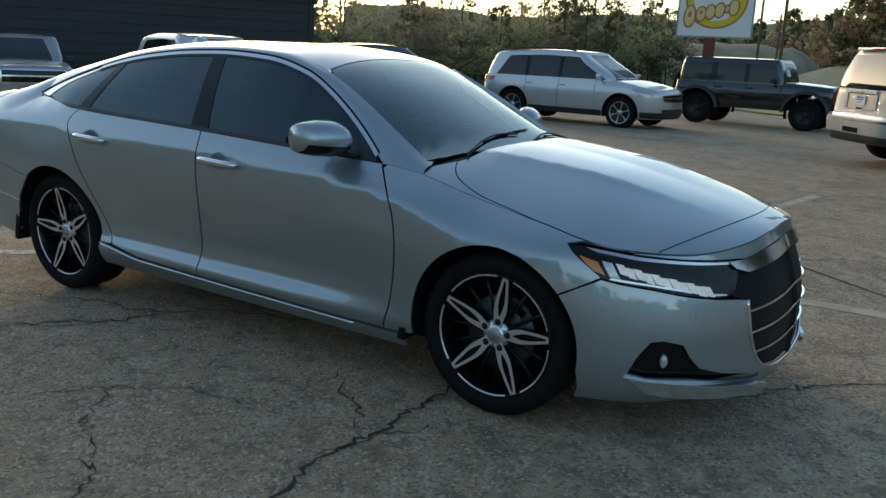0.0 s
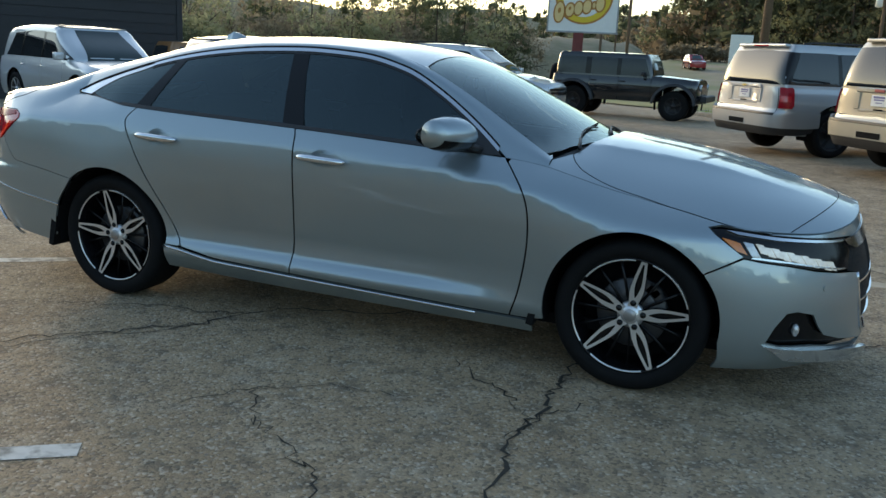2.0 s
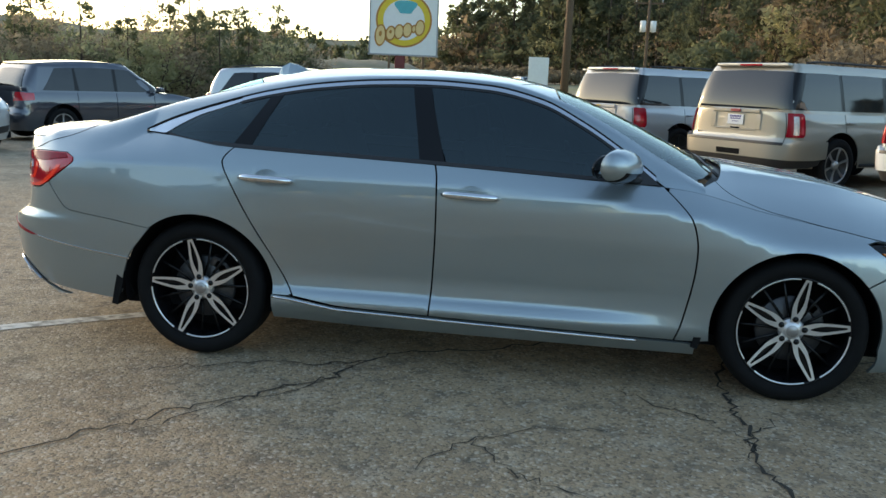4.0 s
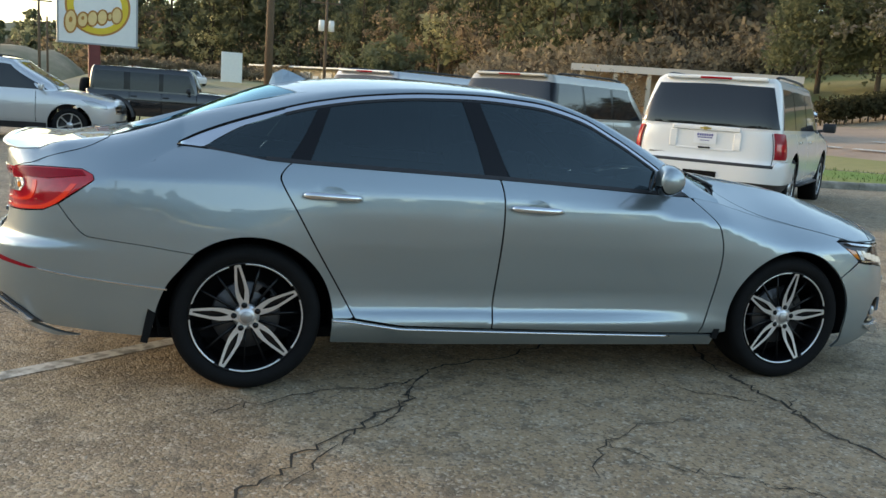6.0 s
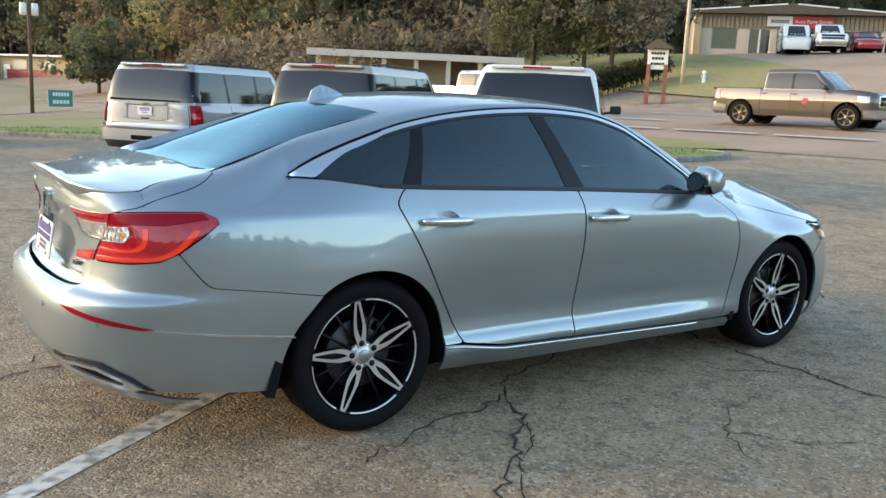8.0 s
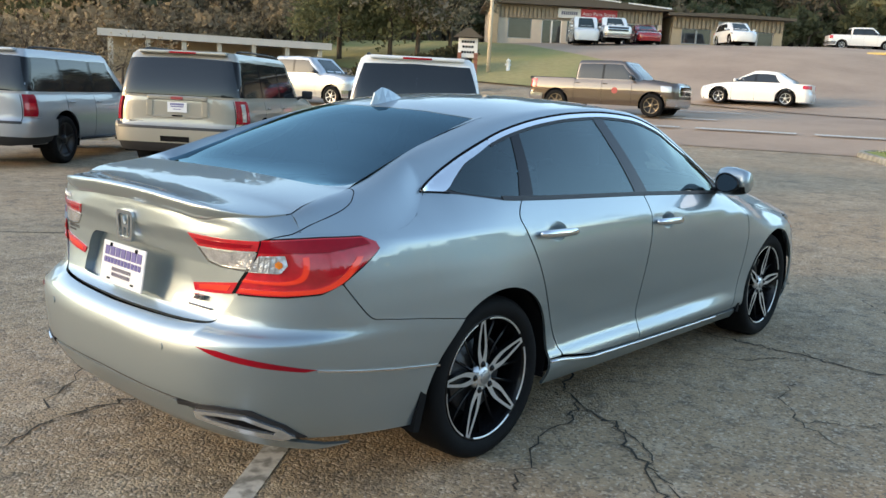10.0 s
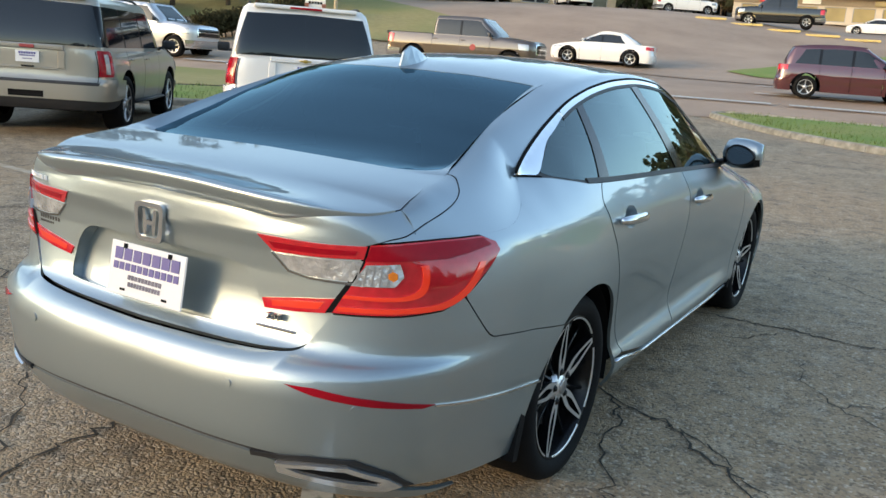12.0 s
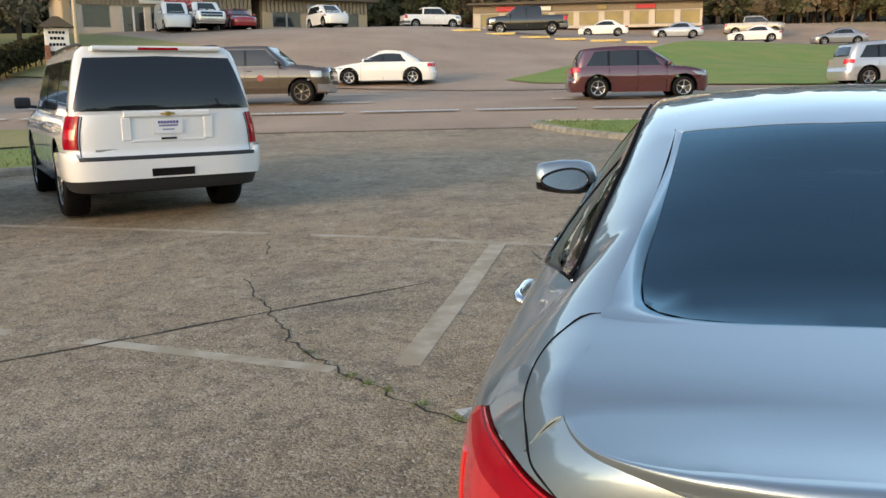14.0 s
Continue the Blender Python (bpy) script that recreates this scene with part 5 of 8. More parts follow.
def lot_material():
    """Old exposed-aggregate paving: small stones, worn lighter drifts and darker oil stains."""
    m = material("worn_aggregate_paving", (.385, .285, .176), .82, vary=.42, scale=16, bump=.0)
    nt = m.node_tree
    N, L = nt.nodes, nt.links
    b, tc = N["Principled BSDF"], N["Texture Coordinate"]
    old = b.inputs["Base Color"].links[0].from_socket

    def noise_at(scale, detail, lo, hi):
        n = N.new("ShaderNodeTexNoise")
        n.inputs["Scale"].default_value, n.inputs["Detail"].default_value = scale, detail
        L.new(tc.outputs["Object"], n.inputs["Vector"])
        r = N.new("ShaderNodeMapRange")
        r.inputs[1].default_value, r.inputs[2].default_value = lo, hi
        L.new(n.outputs["Fac"], r.inputs[0])
        return r.outputs[0]

    def blend(base, fac, colour, amount=1.0, mode="MIX"):
        mx = N.new("ShaderNodeMix")
        mx.data_type, mx.blend_type = "RGBA", mode
        if amount < 1:
            k = N.new("ShaderNodeMath")
            k.operation = "MULTIPLY"
            k.inputs[1].default_value = amount
            L.new(fac, k.inputs[0])
            fac = k.outputs[0]
        L.new(fac, mx.inputs[0])
        L.new(base, mx.inputs[6])
        mx.inputs[7].default_value = (*colour, 1)
        return mx.outputs[2]
    vor = N.new("ShaderNodeTexVoronoi")
    vor.inputs["Scale"].default_value = 76
    wob = N.new("ShaderNodeTexNoise")
    wob.inputs["Scale"].default_value, wob.inputs["Detail"].default_value = 40, 3
    L.new(tc.outputs["Object"], wob.inputs["Vector"])
    add = N.new("ShaderNodeMixRGB")
    add.blend_type, add.inputs[0].default_value = "ADD", .03
    L.new(tc.outputs["Object"], add.inputs[1])
    L.new(wob.outputs["Color"], add.inputs[2])
    L.new(add.outputs[0], vor.inputs["Vector"])
    stone = N.new("ShaderNodeMapRange")
    stone.inputs[1].default_value, stone.inputs[2].default_value = .35, .75
    L.new(vor.outputs["Distance"], stone.inputs[0])
    sep = N.new("ShaderNodeSeparateColor")
    L.new(vor.outputs["Color"], sep.inputs[0])
    pale = N.new("ShaderNodeMapRange")
    pale.inputs[1].default_value, pale.inputs[2].default_value = .72, .95
    L.new(sep.outputs[0], pale.inputs[0])
    dark = N.new("ShaderNodeMapRange")
    dark.inputs[1].default_value, dark.inputs[2].default_value = .68, .92
    L.new(sep.outputs[1], dark.inputs[0])
    c = blend(old, noise_at(.55, 5, .42, .66), (.52, .385, .245), .85)
    c = blend(c, noise_at(1.7, 6, .48, .70), (.185, .138, .09), .85)
    c = blend(c, noise_at(.23, 4, .48, .60), (.45, .295, .165), .7)
    c = blend(c, noise_at(7.5, 9, .50, .68), (.15, .115, .078), .75)
    c = blend(c, noise_at(4.3, 8, .55, .72), (.60, .47, .33), .6)
    c = blend(c, pale.outputs[0], (.66, .55, .42), .62)
    c = blend(c, dark.outputs[0], (.08, .062, .043), .66)
    c = blend(c, stone.outputs[0], (.17, .132, .095), .35)
    L.new(c, b.inputs["Base Color"])
    bp = N.new("ShaderNodeBump")
    bp.inputs["Strength"].default_value, bp.inputs["Distance"].default_value = .8, .009
    inv = N.new("ShaderNodeMath")
    inv.operation = "SUBTRACT"
    inv.inputs[0].default_value = 1
    L.new(vor.outputs["Distance"], inv.inputs[1])
    L.new(inv.outputs[0], bp.inputs["Height"])
    L.new(bp.outputs[0], b.inputs["Normal"])
    return m


lot_mat = lot_material()
road_mat = material("worn_asphalt", (.33, .23, .165), .85, vary=.22, scale=3, bump=.4, bump_scale=120, second=(.42, .30, .215), mix_scale=.25)
grass_mat = material("grass_turf", (.15, .25, .04), .9, vary=.4, scale=9, bump=.8, bump_scale=60, second=(.24, .26, .065), mix_scale=.5)
field_mat = material("dry_field", (.40, .30, .21), .95, vary=.25, scale=.6, second=(.27, .26, .12), mix_scale=.12, bump=.3, bump_scale=6)
dry_grass = material("dry_turf", (.33, .27, .11), .9, vary=.35, scale=3, bump=.5, bump_scale=40, second=(.23, .23, .075), mix_scale=.2)
kerb_mat = material("worn_concrete_kerb", (.34, .32, .27), .85, vary=.3, scale=9, bump=.5, bump_scale=50, second=(.18, .17, .14), mix_scale=5)
line_mat = material("worn_white_line", (.62, .60, .55), .8, vary=.2, scale=30, second=(.26, .25, .22), mix_scale=14, sharp=(.45, .62))
crack_mat = material("crack_soil", (.04, .033, .025), .95, vary=.4, scale=30)
tuft_mat = material("weed_green", (.11, .17, .035), .8, vary=.4, scale=10, obj_vary=.2)


def sheet(name, poly, mat, lift, res, label, cat, height=ground_z, grid=True):
    v, f, _ = flat_fill(poly, (), res, grid)
    vs = [(x, y, height(x, y) + lift) for x, y in v]
    a, b, c = (np.array(vs[i]) for i in f[0])
    if np.cross(b - a, c - a)[2] < 0:
        f = [q[::-1] for q in f]
    return tagged(raw(name, vs, f, mat), label, cat, kind="structure")


# one sheet of ground out to the horizon: fine near, coarse far
ax_ = np.concatenate([[-2000, -700, -300, -180, -130, -110], np.arange(-95, 115.1, 1.5), [125, 150, 200, 320, 700, 2000]])
ng = len(ax_)
gv = [(x, y, max(-25.0, min(ground_z(x, y), 22.0))) for x in ax_ for y in ax_]
gf = [(i * ng + j, (i + 1) * ng + j, (i + 1) * ng + j + 1, i * ng + j + 1) for i in range(ng - 1) for j in range(ng - 1)]
tagged(raw("ground", gv, gf, lot_mat), "worn grey-brown aggregate paving of a car lot", "ground", kind="structure")


def band(a, b, y0, y1, step=3.0):
    """An outline between two distances across the road, from y0 to y1 along it."""
    u = np.array([.19, -.98])
    p = lambda dn, t: tuple(RN * dn - u * t)  # noqa: E731
    ts = np.arange(y0, y1 + .1, step)
    return [p(a, t) for t in ts] + [p(b, t) for t in ts[::-1]]


sheet("road", band(19.2, 33.0, -60, 90), road_mat, .02, 1.5, "worn brown-grey asphalt road with several lanes", "road")
sheet("driveway", [(33, 22), (30.5, 8), (31, 2), (40, -3), (60, -2), (95, -35), (110, 30), (75, 45), (48, 38), (40, 26)], road_mat, .05, 1.7, "sloping asphalt forecourt of the shops", "pavement")
for dn, w, dash, nm in ((22.7, .26, 0, "edge_line"), (25.6, .24, 3.0, "lane_line"), (29.6, .2, 3.0, "lane_line")):
    bm = bmesh.new()
    u = np.array([.19, -.98])
    t = -40.0
    while t < 70:
        ln = 3.0
        q = [RN * (dn + s * w / 2) - u * tt for s, tt in ((-1, t), (1, t), (1, t + ln), (-1, t + ln))]
        bm.faces.new([bm.verts.new((p[0], p[1], ground_z(p[0], p[1]) + .075)) for p in q][::-1])
        t += ln + (6.0 if dash else .5)
    bmesh.ops.recalc_face_normals(bm, faces=bm.faces)
    for fc in bm.faces:
        if fc.normal.z < 0:
            fc.normal_flip()
    tagged(part(nm, bm, line_mat), "worn white road line", "road line", kind="structure")
sheet("verge", [(-5, 33), (2, 27), (9.5, 20.5), (14.5, 15.0), (17.4, 11.2), (18.4, 14), (17, 22), (12, 40), (0, 60), (-20, 60)], dry_grass, .05, 1.5, "patchy grass verge beside the road", "grass")
sheet("bank", [(33.5, 36), (33.2, 24), (34, 21), (37, 20.5), (42, 25), (48, 36), (52, 50), (36, 62)], dry_grass, .09, 1.5, "sunlit grass bank below the shop", "grass")
sheet("far_verge", [(33.5, 5.5), (34.5, 7.0), (41, 5.0), (60, -2), (70, -16), (60, -26), (34, -30), (33.2, -8)], grass_mat, .09, 1.7, "green verge beyond the road", "grass")


def island(name, outline, label):
    """A planted traffic island: concrete kerb stones round raised turf."""
    p = np.array(smooth_line(outline, True, 5))
    c = p.mean(0)
    base = [ground_z(x, y) for x, y in p]
    n = len(p)
    d = np.roll(p, -1, 0) - np.roll(p, 1, 0)
    nr = np.stack([d[:, 1], -d[:, 0]], 1) / np.maximum(np.linalg.norm(d, axis=1, keepdims=True), 1e-6)
    if ((p - c) * nr).sum() < 0:
        nr = -nr
    isl = thing(name, Matrix.Identity(4), label, "traffic island", kind="structure")
    v = []
    for i in range(n):
        q = p[i] - nr[i] * .16
        v.append((q[0], q[1], base[i] + .12))
    mid = (c[0], c[1], ground_z(*c) + .17)
    rings = [[(c[0] + (x - c[0]) * k, c[1] + (y - c[1]) * k) for x, y, _ in v] for k in (1, .85, .6, .3)]
    gv2 = []
    for j, rg in enumerate(rings):
        gv2 += [(x, y, ground_z(x, y) + (.11, .15, .18, .18)[j]) for x, y in rg]
    gv2.append(mid)
    gf2 = [(j * n + i, j * n + (i + 1) % n, (j + 1) * n + (i + 1) % n, (j + 1) * n + i) for j in range(3) for i in range(n)] + [(3 * n + i, 3 * n + (i + 1) % n, 4 * n) for i in range(n)]
    a, b, cc = (np.array(gv2[k]) for k in gf2[-1])
    if np.cross(b - a, cc - a)[2] < 0:
        gf2 = [q[::-1] for q in gf2]
    raw("turf", gv2, gf2, grass_mat, isl, "short green grass")
    # kerb stones of about a metre
    dist = np.r_[0, np.cumsum(np.linalg.norm(np.diff(np.r_[p, p[:1]], axis=0), axis=1))]
    k = max(3, int(dist[-1] / 1.1))
    for j in range(k):
        t0, t1 = dist[-1] * j / k, dist[-1] * (j + 1) / k - .015
        vs = []
        for t in np.linspace(t0, t1, 4):
            i = min(np.searchsorted(dist, t, side="right") - 1, n - 1)
            w = (t - dist[i]) / max(dist[i + 1] - dist[i], 1e-6)
            q = p[i] * (1 - w) + p[(i + 1) % n] * w
            m_ = nr[i] * (1 - w) + nr[(i + 1) % n] * w
            z = ground_z(*q)
            rr = random.uniform(-.008, .008)
            for off, h in ((.02, -.1), (0, .10), (-.03, .135), (-.14, .14), (-.17, .08)):
                e = q + m_ * (off + rr)
                vs.append((e[0], e[1], z + h + rr * .6))
        fs = [(a * 5 + b, a * 5 + b + 1, a * 5 + b + 6, a * 5 + b + 5) for a in range(3) for b in range(4)] + [(0, 1, 2, 3, 4)[::-1], (15, 16, 17, 18, 19)]
        raw("kerb_stone", vs, fs, kerb_mat, isl, "", False)
    # grass blades near the kerb
    rng = np.random.default_rng(len(name))
    bv, bf = [], []
    while len(bf) < 2600:
        i = rng.integers(n)
        q = c + (p[i] + (p[(i + 1) % n] - p[i]) * rng.random() - c) * math.sqrt(rng.random()) * .93
        z = ground_z(*q) + .13
        a = rng.random() * 6.28
        h, w = rng.uniform(.05, .13), .012
        b = len(bv)
        bv += [(q[0] - w * math.cos(a), q[1] - w * math.sin(a), z), (q[0] + w * math.cos(a), q[1] + w * math.sin(a), z), (q[0] + rng.normal() * .03, q[1] + rng.normal() * .03, z + h)]
        bf.append((b, b + 1, b + 2))
    tagged(raw("grass_blades", bv, bf, tuft_mat, isl, "", False), kind="stuff")
    return isl


island("island_1", [(13.3, 9.6), (11.2, 9.7), (9.2, 10.6), (7.4, 12.9), (5.4, 16.2), (1.0, 22.6), (-2.0, 26.5), (2, 26), (7.5, 19.5), (12, 15.2), (15.6, 11.6), (15.2, 10.0)], "kerbed island with short green grass")
island("island_2", [(19.3, 3.75), (18.2, 3.1), (16.4, 1.7), (14.3, -.5), (11.2, -4.8), (8.5, -9), (14, -12), (19.5, -9), (20.4, -3), (19.9, 2.2)], "kerbed island with bright green grass")


def crack(pts, width, seed, ragged=.018):
    """A ragged crack in the paving, filled with dark soil."""
    rng = np.random.default_rng(seed)
    p = np.array(smooth_line(pts, False, 7))
    p[1:-1] += rng.normal(size=(len(p) - 2, 2)) * ragged
    d = np.gradient(p, axis=0)
    nn = np.stack([-d[:, 1], d[:, 0]], 1) / np.maximum(np.linalg.norm(d, axis=1, keepdims=True), 1e-6)
    w = .7 * width * (.35 + rng.random(len(p)) * 1.1) / 2
    w[0] = w[-1] = .001
    v, f = [], []
    for q, m_, ww in zip(p, nn, w):
        for s in (-1, 1):
            e = q + m_ * ww * s
            v.append((e[0], e[1], ground_z(*e) + .004))
    f = [(2 * i, 2 * i + 1, 2 * i + 3, 2 * i + 2) for i in range(len(p) - 1)]
    a, b, c = (np.array(v[k]) for k in f[0][:3])
    if np.cross(b - a, c - a)[2] < 0:
        f = [q[::-1] for q in f]
    return tagged(raw("paving_crack", v, f, crack_mat, None, "", False), "ragged dark crack in the paving", "crack", kind="structure")


for k_, (w_, line_) in enumerate((
        (.022, [(1.24, -2.6), (1.22, -1.98), (1.15, -1.66), (1.15, -1.4), (1.16, -1.10), (1.14, -.88), (1.17, -.6), (1.3, -.1), (1.2, .5)]),
        (.02, [(1.6, -.4), (2.20, -.03), (2.34, .21), (2.48, .38), (2.73, .64), (3.3, 1.3), (4.0, 1.6)]),
        (.012, [(.75, -2.5), (.66, -2.19), (.54, -2.08), (.30, -1.93), (.18, -1.86), (.05, -1.6)]),
        (.010, [(.63, -.87), (.8, -1.05), (.95, -1.14), (1.10, -1.29), (1.15, -1.45)]),
        (.016, [(-1.9, -2.5), (-1.49, -1.95), (-1.32, -1.70), (-1.12, -1.48), (-.88, -1.25), (-.70, -1.05), (-.64, -.92), (-.5, -.65), (-.32, -.56), (.2, -.3), (.6, .1)]),
        (.012, [(-1.55, -1.12), (-1.40, -1.05), (-1.03, -.89), (-.76, -.86), (-.54, -.71)]),
        (.010, [(-.61, -.77), (-.71, -1.09), (-.79, -1.23), (-.97, -1.40), (-1.14, -1.60), (-1.3, -1.9)]),
        (.018, [(-3.2, .3), (-2.75, .50), (-2.48, .63), (-2.29, .65), (-2.07, .645), (-1.6, .75), (-1.0, .6)]),
        (.014, [(-.6, 4.2), (-.79, 3.72), (-1.01, 3.24), (-1.25, 2.65), (-1.47, 2.25), (-1.70, 1.87), (-1.95, 1.45), (-2.13, 1.18), (-2.5, .75)]),
        (.018, [(4.15, 4.17), (3.2, 3.8), (2.44, 3.56), (1.9, 3.15), (1.40, 2.81), (1.0, 2.5), (.70, 2.17), (.40, 1.77), (.13, 1.34), (0, .8)]),
        (.016, [(3.8, -.4), (3.32, -.85), (2.81, -1.28), (2.31, -1.72), (1.63, -1.94), (1.3, -2.2)]),
        (.012, [(3.3, -1.6), (2.77, -1.75), (2.31, -1.75)]),
        (.010, [(1.30, -1.11), (1.2, -1.3), (1.11, -1.56)]),
        (.008, [(-.2, -1.9), (.05, -1.6), (.3, -1.45), (.63, -1.4)]))):
    crack(line_, w_, k_)
# straight construction joint in the paving
crack([(-1.9, 6.15), (-.26, 4.74), (.77, 3.82), (1.77, 3.03), (3.4, 1.7)], .03, 31, .003)
# weeds in the crack ahead of the car's off side
rng0 = np.random.default_rng(5)
for x_, y_ in ((.62, 2.08), (.45, 1.82), (.52, 1.95), (.95, 2.45), (.30, 1.62), (.16, 1.40)):
    bm = bmesh.new()
    for _ in range(26):
        a = rng0.random() * 6.28
        d = rng0.normal(size=2) * .022
        h = rng0.uniform(.008, .03)
        w_ = .004
        vs = [bm.verts.new((d[0] + w_ * math.cos(a), d[1] + w_ * math.sin(a), 0)), bm.verts.new((d[0] - w_ * math.cos(a), d[1] - w_ * math.sin(a), 0)), bm.verts.new((d[0] + rng0.normal() * .02, d[1] + rng0.normal() * .02, h))]
        bm.faces.new(vs)
    wd = part("weed_tuft", bm, tuft_mat)
    wd.location = (x_, y_, .003)
    tagged(wd, "small green weed growing in a paving crack", "weed", "weeds in the crack")


def paint_strip(pts, width, label, mat=None):
    p = np.array(pts, float)
    d = np.gradient(p, axis=0)
    nn = np.stack([-d[:, 1], d[:, 0]], 1) / np.linalg.norm(d, axis=1, keepdims=True)
    v = []
    for q, m_ in zip(p, nn):
        for s in (-1, 1):
            e = q + m_ * width / 2 * s
            v.append((e[0], e[1], ground_z(*e) + .0025))
    f = [(2 * i + 1, 2 * i, 2 * i + 2, 2 * i + 3) for i in range(len(p) - 1)]
    return tagged(raw("parking_line", v, f, mat or line_mat, None, "", False), label, "painted line", "parking lines", "structure")


paint_strip([(-3.05, -.98), (-2.74, -.77), (-1.85, -.14), (-.6, .75), (.3, 1.4)], .105, "worn white parking line on the paving")
faded_mat = material("faded_line", (.50, .42, .315), .85, vary=.2, scale=20, second=(.40, .315, .215), mix_scale=4, sharp=(.40, .58))


paint_strip([(-1.6, -3.35), (-.18, -2.36)], .10, "short worn white parking line on the paving")
for line_, w_ in (([(4.56, 8.2), (4.5, 6.0), (4.4, 3.5), (4.32, 1.4)], .11), ([(1.38, 7.6), (1.12, 5.4), (.88, 3.6), (.70, 2.2)], .11), ([(4.4, 1.96), (2.6, 1.9), (.85, 1.84)], .15)):
    paint_strip(line_, w_, "nearly worn-off faded white parking line", faded_mat)

# ---------------------------------------------------------------- other vehicles
def plain_wheel(parent, at, r, rim, spokes, alloy, out, width=.25):
    w = new("wheel")
    w.parent, w.location = parent, at
    y = lambda h: h * out  # noqa: E731
    prof = [(rim, -.01), (rim + .02, .004), ((r + rim) / 2, .012), (r - .03, .006), (r - .006, -.015), (r, -.05), (r, -width + .04), (r - .02, -width), (rim, -width + .01)]
    lathe("tyre", [(a, y(h)) for a, h in (prof if out < 0 else prof[::-1])], rubber, w, "black tyre", 36)
    prof = [(rim + .003, -.006), (rim - .012, -.008), (rim - .03, -.05), (rim - .05, -.10), (.001, -.10)]
    lathe("rim", [(a, y(h)) for a, h in (prof if out < 0 else prof[::-1])], dark_rim, w, "", 36)
    lathe("rim_lip", [(a, y(h)) for a, h in ((rim + .002, -.004), (rim - .012, -.002), (rim - .018, -.012))], alloy, w, "", 36)
    for k in range(spokes):
        a = radians(360 / spokes * k + 17)
        c, s = math.cos(a), math.sin(a)
        wd = 2.0 * rim / spokes * .55
        bm = bmesh.new()
        vs = []
        for u, ww, d in ((.03, wd * .5, -.012), (rim * .55, wd * .62, -.02), (rim - .01, wd, -.006)):
            for t, dd in ((-.5, -.018), (-.36, 0), (.36, 0), (.5, -.018)):
                vs.append(bm.verts.new((u * c - t * ww * s, y(d + dd), u * s + t * ww * c)))
        for i in range(2):
            for j in range(3):
                q = [vs[i * 4 + j], vs[i * 4 + j + 1], vs[i * 4 + j + 5], vs[i * 4 + j + 4]]
                bm.faces.new(q if out < 0 else q[::-1])
        part("spoke", bm, alloy, w)
    lathe("hub", [(a, y(h)) for a, h in ((.001, -.004), (rim * .2, -.006), (rim * .26, -.02), (rim * .28, -.05))], alloy, w, "", 16)
    return w


dark_rim = material("dark_rim", (.03, .03, .032), .4)
bright_alloy = material("bright_alloy", (.55, .55, .56), .3, .9, .08, 30)
black_alloy = material("black_alloy", (.02, .02, .022), .35, .3)
far_glass = material("far_tinted_glass", (.012, .015, .018), .04, coat=.3)
clear_far_glass = material("far_clear_glass", (.035, .05, .052), .04, spec=.35)
jeep_glass = material("smoked_glass", (.03, .036, .037), .05, spec=.4)
lamp_clear = material("lamp_clear", (.40, .42, .43), .15, .5, .3, 60, coat=1.0)
sticker = material("white_sticker", (.75, .8, .78), .5)


def bars_on(parent, centre, across, up, rows, mat):
    """Plain bars in place of print: rows of (offset up, width, height, count)."""
    c, a, u = Vector(centre), Vector(across), Vector(up)
    n = a.cross(u)
    turn = Matrix((a, u, n)).transposed()
    for off, w, h, k in rows:
        bm = bmesh.new()
        cw = w / k
        for i in range(k):
            box(bm, (cw * .78, h, .004), c + u * off + a * (-w / 2 + cw * (i + .5)), 0, turn)
        part("print_bar", bm, mat, parent)


